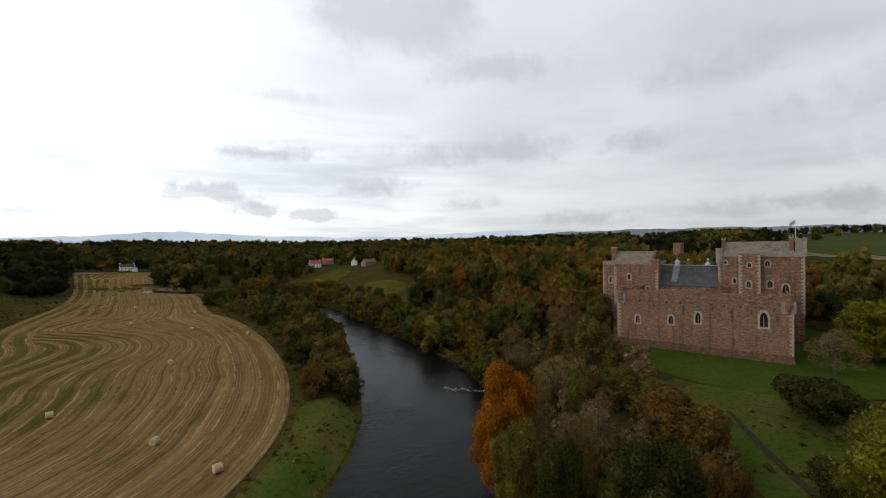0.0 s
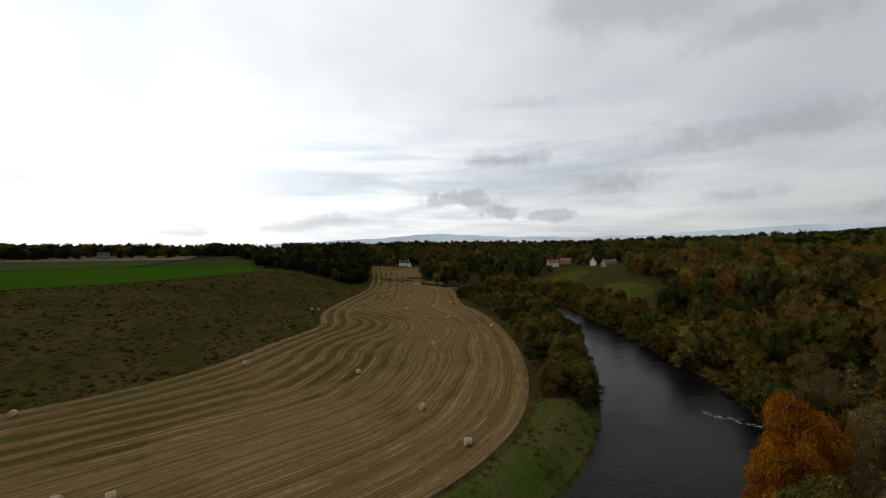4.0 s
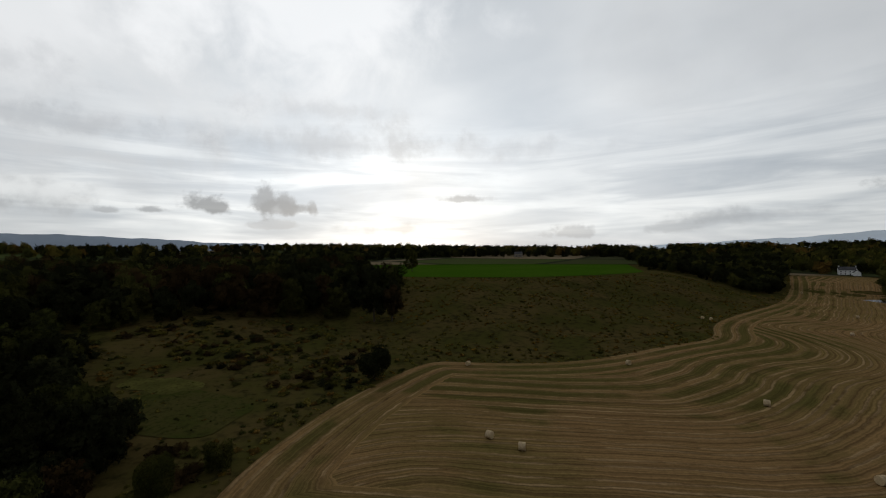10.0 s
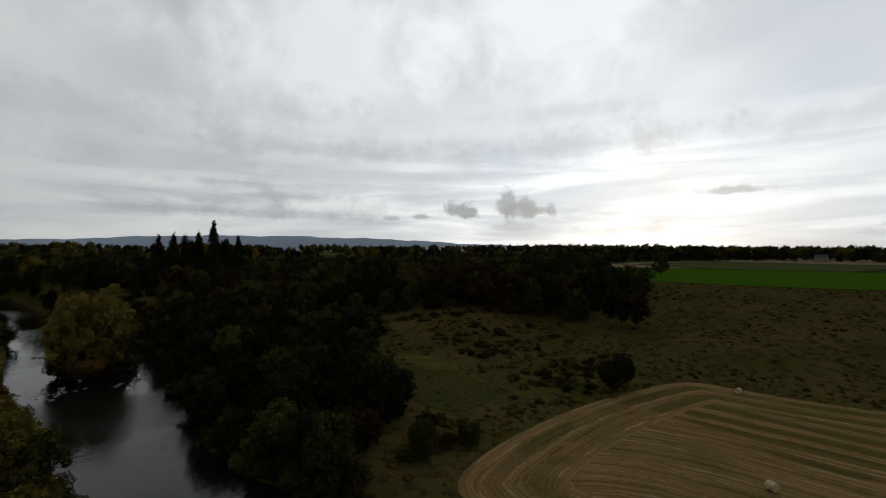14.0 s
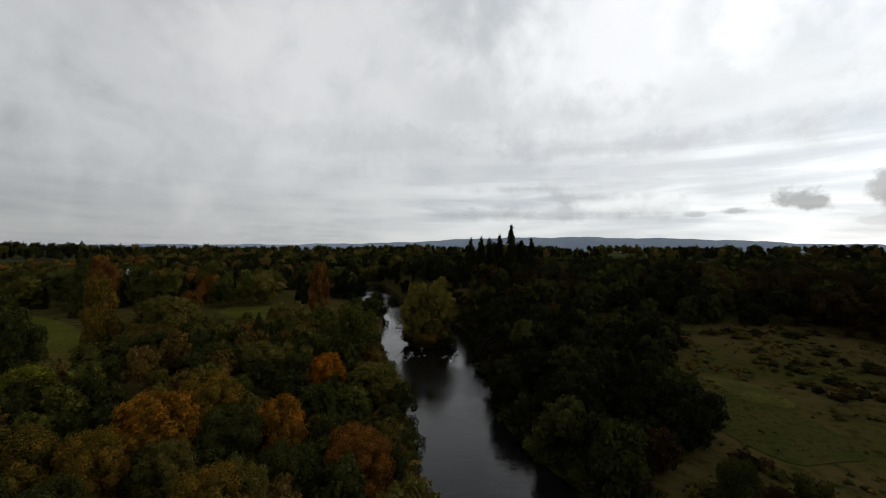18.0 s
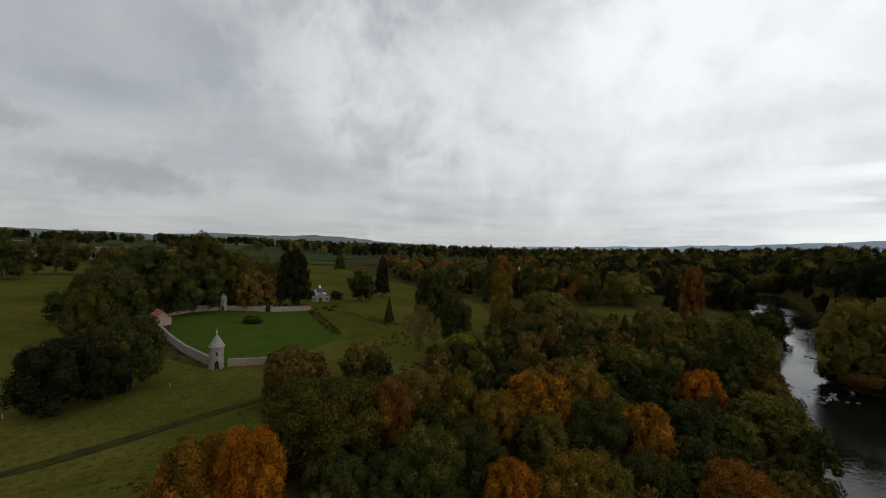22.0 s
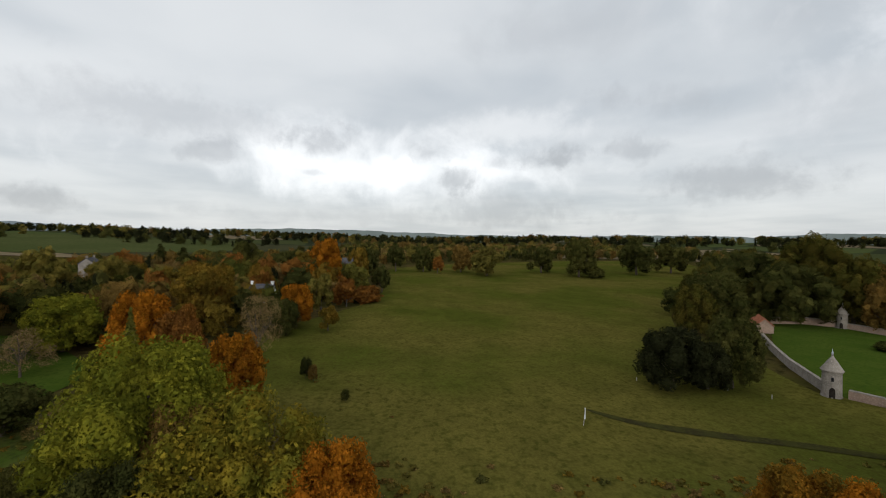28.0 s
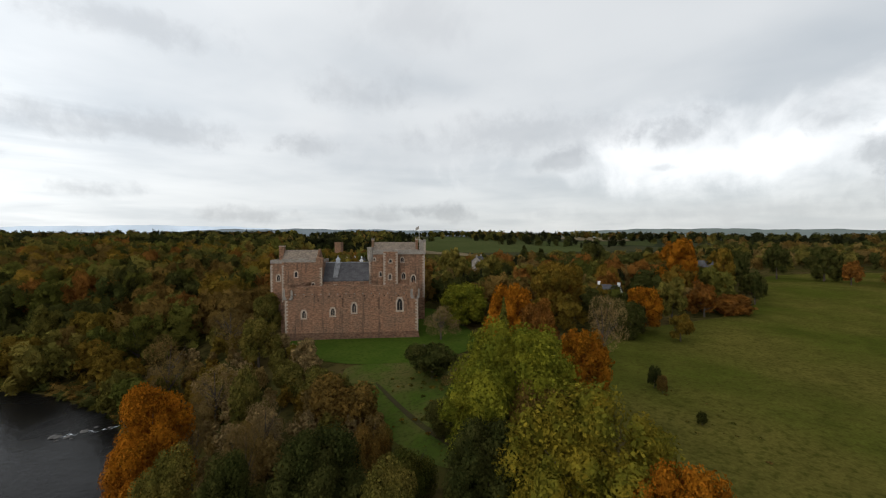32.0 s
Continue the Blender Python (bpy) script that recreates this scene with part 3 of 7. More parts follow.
def terrain(p):
    p = np.asarray(p, float).reshape(-1, 2)
    river = edge_distance(p, RIVER)
    _, side = line_distance(p, RIVER_WEST)
    west = side < 0
    d = np.hypot(p[:, 0], p[:, 1])
    far = steps(450, 1500, d)
    bank = steps(0.0, 7.0, river)
    field = np.maximum(edge_distance(p, FIELD), 0)
    up = np.maximum(edge_distance(p, PLATEAU), 0)
    share = field / (field + up + 1e-6)
    low = 2.5 + 17.5 * steps(0.04, 0.97, share)
    low = low + steps(6, 40, field) * steps(4, 30, up) * (swell(p, 9, 1.0) * 0.7 + swell(p, 23, 6.0) * 1.6)
    castle = np.exp(-(((p[:, 0] - 112) / 62) ** 2 + ((p[:, 1] - 96) / 62) ** 2) ** 2)
    rise = 1.2 + 6.8 * steps(6, 62, river)
    rise = rise * (1 - castle) + 9.5 * castle * steps(2, 34, river) + castle * (1 - steps(2, 34, river)) * 1.2
    rise = rise + 12 * steps(150, 420, p[:, 1]) * steps(-10, 160, p[:, 0]) + 6 * steps(120, 420, p[:, 0]) * (1 - steps(60, 200, p[:, 1]))
    rise = rise + steps(20, 90, river) * swell(p, 31, 2.0) * 0.7 * (1 - castle)
    land = np.where(west, low, rise)
    # the land rises towards the skyline
    crest = np.tan(np.radians(np.interp(np.degrees(np.arctan2(-p[:, 0], p[:, 1])) % 360, SKYLINE[0], SKYLINE[1]) - 0.35))
    land = land + far * (EYE + np.minimum(d, 2600) * crest - land)
    bed = -1.6 * steps(0.0, 5.0, -river)
    bed = np.maximum(bed, 0.9 - (np.hypot(p[:, 0] + 117, p[:, 1] + 126.5) / 7.5) ** 2)
    return np.where(river > 0, 0.12 + (land - 0.12) * bank, bed)


def ground_z(x, y):
    return float(terrain([(x, y)])[0])


# ---- building helpers ----
def mesh_object(name, verts, faces, mat, parent=None, label="", smooth=False):
    me = bpy.data.meshes.new(name)
    me.from_pydata(verts if isinstance(verts, list) else verts.tolist(), [], faces if isinstance(faces, list) else faces.tolist())
    if mat:
        me.materials.append(mat)
    if smooth:
        me.polygons.foreach_set("use_smooth", [True] * len(me.polygons))
    me.update()
    ob = new(name, me)
    ob.parent = parent
    return tagged(ob, label)


def part(name, bm, mat, parent, label=""):
    """Links a bmesh as one mesh object under a thing or a part."""
    me = bpy.data.meshes.new(name)
    bmesh.ops.recalc_face_normals(bm, faces=bm.faces)
    bm.to_mesh(me)
    bm.free()
    me.materials.append(mat)
    ob = new(name, me)
    ob.parent = parent
    return tagged(ob, label)


def box(bm, x0, x1, y0, y1, z0, z1, taper=0.0):
    c = [bm.verts.new(p) for p in ((x0, y0, z0), (x1, y0, z0), (x1, y1, z0), (x0, y1, z0), (x0 + taper, y0 + taper, z1), (x1 - taper, y0 + taper, z1),
                                   (x1 - taper, y1 - taper, z1), (x0 + taper, y1 - taper, z1))]
    for f in ((3, 2, 1, 0), (4, 5, 6, 7), (0, 1, 5, 4), (1, 2, 6, 5), (2, 3, 7, 6), (3, 0, 4, 7)):
        bm.faces.new([c[i] for i in f])
    return bm


def ring_solid(bm, x, y, rows, sides=16):
    """A turned solid: rows of (z, radius) from the bottom up."""
    loops = []
    for z, r in rows:
        loops.append([bm.verts.new((x + r * math.cos(2 * math.pi * k / sides), y + r * math.sin(2 * math.pi * k / sides), z)) for k in range(sides)])
    for a, b in zip(loops[:-1], loops[1:]):
        for k in range(sides):
            bm.faces.new((a[k], a[(k + 1) % sides], b[(k + 1) % sides], b[k]))
    bm.faces.new(loops[0][::-1])
    bm.faces.new(loops[-1])
    return bm


def prism(bm, outline, y0, y1):
    """An outline in x and z, drawn out from y0 to y1."""
    a = [bm.verts.new((x, y0, z)) for x, z in outline]
    b = [bm.verts.new((x, y1, z)) for x, z in outline]
    bm.faces.new(a)
    bm.faces.new(b[::-1])
    n = len(a)
    for k in range(n):
        bm.faces.new((a[k], a[(k + 1) % n], b[(k + 1) % n], b[k]))
    return bm


def rounded(ring, times=2):
    """Cuts a ring's corners until it curves."""
    for _ in range(times):
        ring = [tuple(a + (b - a) * s for a, b in zip(p, q)) for p, q in zip(ring, ring[1:] + ring[:1]) for s in (0.25, 0.75)]
    return ring


def sheet(name, ring, cell, mat, label, category, lift=0.10, lane=None, level=None, curves=2):
    """A patch of ground inside a ring, lying on the terrain."""
    ring = rounded([tuple(map(float, p)) for p in ring], curves)
    xs, ys = [p[0] for p in ring], [p[1] for p in ring]
    gx, gy = np.arange(min(xs) - cell, max(xs) + 2 * cell, cell), np.arange(min(ys) - cell, max(ys) + 2 * cell, cell)
    px, py = np.meshgrid(gx, gy)
    p = np.stack([px.ravel(), py.ravel()], 1)
    w, h = len(gx), len(gy)
    idx = np.arange(w * h).reshape(h, w)
    quads = np.stack([idx[:-1, :-1], idx[:-1, 1:], idx[1:, 1:], idx[1:, :-1]], -1).reshape(-1, 4)
    keep = within(p[quads].mean(1), ring)
    quads = quads[keep]
    count = np.bincount(quads.ravel(), minlength=len(p))
    rim = np.where((count > 0) & (count < 4))[0]
    best, spot = np.full(len(rim), 1e18), p[rim].copy()
    for a, b in zip(ring, ring[1:] + ring[:1]):
        a, b = np.array(a), np.array(b)
        s = np.clip(((p[rim] - a) @ (b - a)) / ((b - a) @ (b - a)), 0, 1)
        q = a + s[:, None] * (b - a)
        d = ((p[rim] - q) ** 2).sum(1)
        spot[d < best] = q[d < best]
        best = np.minimum(best, d)
    p[rim] = spot
    used = np.unique(quads)
    back = np.zeros(len(p), int)
    back[used] = np.arange(len(used))
    p, quads = p[used], back[quads]
    z = terrain(p) + lift if level is None else np.full(len(p), level)
    ob = mesh_object(name, np.column_stack([p, z]), quads, mat, smooth=True)
    if lane:
        d, _ = line_distance(p, lane)
        rim_d = np.maximum(-edge_distance(p, tuple(ring)), 0)
        bulge = np.exp(-((p[:, 1] - 205) / 60) ** 2 - ((d - 62) / 40) ** 2)
        d = d + 13 * np.sin((p[:, 1] - 150) / 17) * bulge
        ob.data.attributes.new("inset", "FLOAT", "POINT").data.foreach_set("value", rim_d)
        ob.data.attributes.new("lane", "FLOAT", "POINT").data.foreach_set("value", d)
    return tagged(ob, label, category, kind="structure")


# ---- ground, river and fields ----
def build_ground():
    radii = np.concatenate([np.arange(0, 300, 2.5), 300 * 1.035 ** np.arange(0, 81)])
    n = 420
    turn = np.linspace(0, 2 * np.pi, n, endpoint=False)
    p = np.concatenate([[(0.0, 0.0)]] + [np.stack([r * np.cos(turn), r * np.sin(turn)], 1) for r in radii[1:]])
    rows = len(radii) - 1
    faces = [(0, 1 + k, 1 + (k + 1) % n) for k in range(n)]
    k = np.arange(n)
    for r in range(rows - 1):
        a, b = 1 + r * n, 1 + (r + 1) * n
        faces += np.stack([a + k, b + k, b + (k + 1) % n, a + (k + 1) % n], 1).tolist()
    ob = mesh_object("ground", np.column_stack([p, terrain(p)]), faces, ROUGH_GRASS, smooth=True)
    tagged(ob, "rough autumn grass and woodland floor rising from the river", "ground", kind="structure")


def build_river():
    west, east = [np.array(v, float) for v in RIVER_WEST], [np.array(v, float) for v in RIVER_EAST]
    verts, faces, n = [], [], 9
    for a, b in zip(west, east):
        u = (b - a) / np.linalg.norm(b - a)
        for s in np.linspace(0, 1, n):
            q = a - 4 * u + s * (b - a + 8 * u)
            verts.append((q[0], q[1], 0.0))
    for i in range(len(west) - 1):
        for k in range(n - 1):
            faces.append((i * n + k, i * n + k + 1, (i + 1) * n + k + 1, (i + 1) * n + k))
    tagged(mesh_object("water", verts, faces, WATER), "dark peaty river with a rippled surface", "river", kind="structure")


build_ground()
build_river()
sheet("stubble_field", FIELD, 3.0, STUBBLE, "harvested stubble field with curving pale straw rows", "field", lane=FIELD_EDGE)
sheet("river_margin", ((-20, 52), (-12, 64), (-6, 82), (-5, 101), (4, 101), (7.5, 92), (3.4, 75), (-3, 61), (-14, 44), (-26, 30), (-30, 36)), 1.5, BANK_GRASS,
      "green grass margin between stubble and water", "grass bank")
sheet("green_field", ((-482, -8), (-400, 40), (-309, 108), (-256, 173), (-248, 240), (-262, 322), (-290, 350), (-420, 480), (-600, 640), (-800, 600), (-760, 280), (-560, 62)), 8.0,
      CROP_GRASS, "bright green pasture on the plateau above the stubble", "field", 0.25)
MEADOW = ((384, -50), (300, -42), (209, -25), (165, 4), (140, 24), (122, 31), (98, 26), (82, 12), (66, 7), (54, 3), (44, -5), (34, -20), (27, -35), (25, -50), (29, -70), (33, -88), (46, -98), (58, -95), (70, -100),
          (90, -112), (128, -120), (199, -205), (300, -320), (400, -425), (480, -345), (470, -205))
sheet("meadow", MEADOW, 5.0, MEADOW_GRASS, "grazed green parkland meadow sloping gently", "meadow", 0.12)
sheet("castle_lawn", ((84, 104), (77, 98), (73, 86), (73, 71), (79, 60), (88, 50), (104, 48), (124, 62), (152, 90), (142, 104), (118, 92), (100, 84)), 2.5, LAWN_GRASS,
      "short green lawn around the castle wall", "lawn", 0.14)
sheet("grass_slope", ((73, 71), (79, 60), (90, 50), (82, 34), (70, 21), (58, 19), (51, 27), (55, 42), (63, 58)), 2.5, BANK_GRASS, "green grass slope below the castle", "grass slope")
sheet("footpath", ((69.4, 57.2), (62.9, 45.6), (58.2, 36), (54, 24), (54.8, 23.6), (59.2, 35.4), (63.7, 44.9), (70.1, 56.8)), 0.5, EARTH, "trodden earth footpath winding up to the castle", "footpath", 0.2)
GARDEN = ((119, -162), (115, -173), (107, -179), (87, -180), (70, -188), (40, -138), (47, -101), (59, -98), (86, -119))
sheet("garden_lawn", GARDEN, 2.5, LAWN_GRASS, "mown green lawn inside the old garden wall", "lawn", 0.12, curves=0)
sheet("parkland", ((92, -184), (60, -140), (62, -100), (50, -88), (34, -90), (8, -100), (-2, -125), (-16, -160), (-10, -235), (30, -300), (90, -420), (170, -560), (230, -560), (190, -400), (130, -260), (110, -200)), 6.0,
      MEADOW_GRASS, "rough parkland grass beyond the garden", "meadow", 0.07)
sheet("riverside_pasture", ((-67, -240), (-112, -214), (-88, -168), (-60, -186)), 4.0, MEADOW_GRASS, "small pasture among the trees", "meadow", 0.12)
CLEARING = ((-138, -30), (-137, -18), (-126, -10), (-117, 2), (-104, 3), (-92, -3), (-93, -12), (-106, -22))
sheet("clearing", ((-130, -31), (-134, -31), (-138, -28), (-135, -22), (-136, -19), (-130, -15), (-126, -10), (-121, -12), (-122, -15), (-119, -18), (-121, -22), (-125, -24)), 2.0, CLEARING_GRASS,
      "pale yellowish clearing among brambles beside the stubble", "clearing", 0.14, curves=1)
sheet("damp_hollow", ((-128, -22), (-119, -27), (-110, -24), (-101, -23), (-95, -14), (-93, -7), (-99, -4), (-106, 2), (-113, -2), (-121, -10)), 2.5, DAMP_GRASS, "damp green hollow below the clearing", "hollow", 0.11)
sheet("woodland_glade", ((-22, 377), (21, 545), (40, 500), (0, 300)), 6.0, MEADOW_GRASS, "green glade between the woods", "meadow", 0.2)
sheet("woodland_glade", ((28, 331), (55, 340), (62, 290), (40, 255), (36, 284)), 4.0, MEADOW_GRASS, "green glade between the woods", "meadow", 0.2)
sheet("village_pasture", ((540, 350), (600, 300), (690, 250), (760, 140), (1020, 180), (1060, 420), (1000, 640), (860, 640)), 20.0, CROP_PALE, "broad pale green pasture behind the village", "field", 1.1)


def build_farmland():
    radii, n = 620 * 1.06 ** np.arange(0, 35), 240
    turn = np.linspace(0, 2 * np.pi, n, endpoint=False)
    p = np.concatenate([np.stack([r * np.cos(turn), r * np.sin(turn)], 1) for r in radii])
    k = np.arange(n)
    faces = np.concatenate([np.stack([r * n + k, (r + 1) * n + k, (r + 1) * n + (k + 1) % n, r * n + (k + 1) % n], 1) for r in range(len(radii) - 1)])
    tagged(mesh_object("farmland", np.column_stack([p, terrain(p) + 0.6]), faces, FARMLAND, smooth=True), "distant patchwork of pasture and stubble fields", "farmland", kind="structure")


build_farmland()


# far hills, with distance haze painted into their blue-grey colour and glow
def hills(name, far, rows, mat, label):
    az = np.arange(rows[0][0], rows[0][-1] + 0.01, 0.5)
    el = np.interp(az, rows[0], rows[1])
    a = np.radians(az)
    el = el + 0.05 * np.sin(a * 41) + 0.03 * np.sin(a * 97 + 1) + 0.02 * np.sin(a * 211)
    crest = EYE + far * np.tan(np.radians(el))
    n = len(az)
    verts = np.concatenate([np.stack([-s * far * np.sin(a), s * far * np.cos(a), z], 1) for s, z in ((1.06, np.full(n, -60.0)), (1.03, crest - 12), (1.0, crest), (0.96, crest * 0.5 - 10), (0.92, np.full(n, -60.0)))])
    k = np.arange(n - 1)
    faces = np.concatenate([np.stack([r * n + k, r * n + k + 1, (r + 1) * n + k + 1, (r + 1) * n + k], 1) for r in range(4)])
    tagged(mesh_object(name, verts, faces, mat, smooth=True), label, "hills", kind="structure")


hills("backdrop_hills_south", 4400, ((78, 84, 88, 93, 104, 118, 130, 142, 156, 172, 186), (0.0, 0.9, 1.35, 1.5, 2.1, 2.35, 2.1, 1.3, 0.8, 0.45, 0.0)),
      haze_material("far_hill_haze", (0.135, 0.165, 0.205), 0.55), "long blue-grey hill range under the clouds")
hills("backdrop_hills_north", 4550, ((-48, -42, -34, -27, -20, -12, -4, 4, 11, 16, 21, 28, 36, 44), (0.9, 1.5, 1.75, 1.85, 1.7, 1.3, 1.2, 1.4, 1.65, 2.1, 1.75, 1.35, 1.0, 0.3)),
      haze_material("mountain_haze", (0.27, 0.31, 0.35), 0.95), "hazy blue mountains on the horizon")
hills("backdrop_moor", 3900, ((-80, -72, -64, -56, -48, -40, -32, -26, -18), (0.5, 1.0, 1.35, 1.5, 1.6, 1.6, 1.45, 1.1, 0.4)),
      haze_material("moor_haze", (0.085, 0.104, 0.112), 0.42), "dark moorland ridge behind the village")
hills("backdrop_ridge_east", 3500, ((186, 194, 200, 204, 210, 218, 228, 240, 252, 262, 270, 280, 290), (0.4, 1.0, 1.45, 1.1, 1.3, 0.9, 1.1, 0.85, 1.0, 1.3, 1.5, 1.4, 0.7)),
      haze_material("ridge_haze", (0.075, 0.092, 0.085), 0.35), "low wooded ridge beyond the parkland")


# ---- trees ----
def cards(rng, lobes, n, size, flat=0.55, slim=1.0, shell=(0.80, 1.12)):
    """Leaf clumps on the outside of a cluster of lobes (x, y, z, r): quads with a ragged outline."""
    lobes = np.array(lobes)
    pick = rng.choice(len(lobes), n * 2, p=lobes[:, 3] ** 2 / (lobes[:, 3] ** 2).sum())
    d = rng.normal(size=(n * 2, 3))
    d /= np.linalg.norm(d, axis=1)[:, None]
    c = lobes[pick, :3] + d * lobes[pick, 3:] * rng.uniform(*shell, (n * 2, 1))
    buried = np.zeros(n * 2, bool)
    for x, y, z, r in lobes:
        buried |= ((c - (x, y, z)) ** 2).sum(1) < (0.70 * r) ** 2
    keep = np.where(~buried)[0][:n]
    c, d = c[keep], d[keep]
    face = d + rng.normal(size=d.shape) * flat
    face /= np.linalg.norm(face, axis=1)[:, None]
    a = np.cross(face, rng.normal(size=d.shape))
    a /= np.linalg.norm(a, axis=1)[:, None]
    b = np.cross(face, a)
    s = size * rng.uniform(0.6, 1.4, (len(c), 1))
    corners = []
    for u, v in ((-1, -0.35), (0.1, -1), (1, 0.3), (-0.2, 1)):
        j = rng.uniform(0.7, 1.3, (len(c), 2))
        corners.append(c + a * s * u * j[:, :1] + b * s * v * slim * j[:, 1:])
    verts = np.stack(corners, 1).reshape(-1, 3)
    return verts, np.arange(len(verts)).reshape(-1, 4)


def hull(lobes, rings=4, sides=7, shrink=0.86):
    """The shaded inside of a crown: a low ball for each lobe."""
    verts, faces = [], []
    for x, y, z, r in lobes:
        o = len(verts)
        for i in range(rings + 1):
            t = math.pi * i / rings
            for k in range(sides):
                q = 2 * math.pi * k / sides
                verts.append((x + shrink * r * math.sin(t) * math.cos(q), y + shrink * r * math.sin(t) * math.sin(q), z + shrink * r * math.cos(t)))
        for i in range(rings):
            for k in range(sides):
                faces.append((o + i * sides + k, o + (i + 1) * sides + k, o + (i + 1) * sides + (k + 1) % sides, o + i * sides + (k + 1) % sides))
    return np.array(verts), np.array(faces)


def merged(*pieces):
    verts, faces, o = [], [], 0
    for v, f in pieces:
        verts.append(v)
        faces.append(f + o)
        o += len(v)
    return np.concatenate(verts), np.concatenate(faces)


def broadleaf_lobes(rng, n=17, low=0.0):
    """Lobes of a crown that fills the unit height: widest a little below the middle, uneven all round."""
    lobes = [(0, 0, 0.50, 0.27), (0, 0, 0.72, 0.20)]
    turn, lean = rng.uniform(0, 6.28), rng.uniform(0.0, 0.14)
    for k in range(n):
        q, z = rng.uniform(0, 2 * math.pi), rng.uniform(low + 0.12, 0.88)
        reach = 0.37 * math.sqrt(max(0.04, 1 - ((z - 0.34) / 0.60) ** 2)) * rng.uniform(0.70, 1.10) * (1 + lean * math.cos(q - turn) * 2)
        lobes.append((reach * math.cos(q), reach * math.sin(q), z, rng.uniform(0.10, 0.17)))
    return lobes


def domed_lobes(rng, n=52):
    """Lobes of a broad crown that comes down almost to the ground."""
    lobes = [(0, 0, 0.40, 0.33), (0, 0, 0.62, 0.25)]
    turn, lean = rng.uniform(0, 6.28), rng.uniform(0.0, 0.10)
    for k in range(n):
        q, z = k * 2.39996 + rng.uniform(-0.4, 0.4), 0.12 + 0.76 * (k + rng.uniform(0, 1)) / n
        reach = 0.40 * math.sqrt(max(0.03, 1 - abs(max(z - 0.34, (0.34 - z) * 0.9) / 0.56) ** 2.8)) * rng.uniform(0.80, 1.08) * (1 + lean * math.cos(q - turn) * 2)
        lobes.append((reach * math.cos(q), reach * math.sin(q), z, rng.uniform(0.07, 0.15)))
    return lobes


def shrub_lobes(rng, n=10):
    lobes = [(0, 0, 0.42, 0.34)]
    for k in range(n):
        q, z = rng.uniform(0, 2 * math.pi), rng.uniform(0.18, 0.74)
        lobes.append((0.30 * math.cos(q), 0.30 * math.sin(q), z, rng.uniform(0.18, 0.26)))
    return lobes


def conifer_cards(rng, n, size, power=1.0, base=0.06):
    """Drooping sprays in whorls, wide below and pointed above."""
    z = base + (1 - base) * (1 - np.sqrt(rng.uniform(0, 1, n)))
    z = np.round(z * 26) / 26 + rng.normal(size=n) * 0.008
    q = rng.uniform(0, 2 * np.pi, n)
    lump = 0.82 + 0.18 * np.sin(q * 5 + z * 40)
    r = 0.5 * np.clip(1 - z, 0.01, 1) ** power * lump * rng.uniform(0.55, 1.0, n)
    c = np.stack([r * np.cos(q), r * np.sin(q), z - r * 0.12], 1)
    out = np.stack([np.cos(q), np.sin(q), np.full(n, -0.35)], 1)
    side = np.stack([-np.sin(q), np.cos(q), rng.normal(size=n) * 0.3], 1)
    s = size * rng.uniform(0.6, 1.4, (n, 1))
    verts = np.stack([c - side * s * 0.6 - out * s, c + side * s * 0.6 - out * s, c + side * s * 0.4 + out * s, c - side * s * 0.4 + out * s], 1).reshape(-1, 3)
    return verts, np.arange(len(verts)).reshape(-1, 4)


def cone_hull(power=1.0, sides=9, rows=6, base=0.06):
    verts, faces = [], []
    for i in range(rows + 1):
        z = base + (0.97 - base) * i / rows
        r = 0.36 * max(1 - z, 0.01) ** power
        verts += [(r * math.cos(2 * math.pi * k / sides), r * math.sin(2 * math.pi * k / sides), z) for k in range(sides)]
    for i in range(rows):
        for k in range(sides):
            faces.append((i * sides + k, i * sides + (k + 1) % sides, (i + 1) * sides + (k + 1) % sides, (i + 1) * sides + k))
    return np.array(verts), np.array(faces)


def limb(a, b, r0, r1, sides=5):
    a, b = np.array(a, float), np.array(b, float)
    w = (b - a) / np.linalg.norm(b - a)
    u = np.cross(w, (0.3, 0.9, 0.2))
    u /= np.linalg.norm(u)
    v = np.cross(w, u)
    k = 2 * np.pi * np.arange(sides) / sides
    ring = np.cos(k)[:, None] * u + np.sin(k)[:, None] * v
    verts = np.concatenate([a + ring * r0, b + ring * r1])
    i = np.arange(sides)
    return verts, np.stack([i, (i + 1) % sides, sides + (i + 1) % sides, sides + i], 1)


def trunk_pieces(rng, top=0.75, r=0.035, limbs=7, twigs=0):
    bend = rng.normal(size=2) * 0.03
    fork = (bend[0], bend[1], 0.34)
    pieces = [limb((0, 0, -0.04), fork, r, r * 0.72, 8), limb(fork, (bend[0] * 2, -bend[1], top), r * 0.72, r * 0.15, 6)]
    for k in range(limbs):
        q, z = rng.uniform(0, 2 * math.pi), rng.uniform(0.22, 0.6)
        tip = (0.30 * math.cos(q), 0.30 * math.sin(q), z + rng.uniform(0.10, 0.3))
        pieces.append(limb((bend[0], bend[1], z * 0.8), tip, r * 0.36, r * 0.06, 4))
        for _ in range(twigs):
            s = rng.uniform(0.3, 1.0)
            at = np.array((bend[0], bend[1], z * 0.8)) * (1 - s) + np.array(tip) * s
            pieces.append(limb(at, at + rng.normal(size=3) * (0.11, 0.11, 0.08) + (0, 0, 0.08), r * 0.10, r * 0.03, 3))
    return merged(*pieces)


def plain_mesh(name, verts, faces, mat):
    me = bpy.data.meshes.new(name)
    me.from_pydata(verts.tolist(), [], faces.tolist())
    me.materials.append(mat)
    me.update()
    return me


RNG = np.random.default_rng(7)
SHAPES = {}      # (kind, nearness) -> list of (trunk mesh, crown mesh)


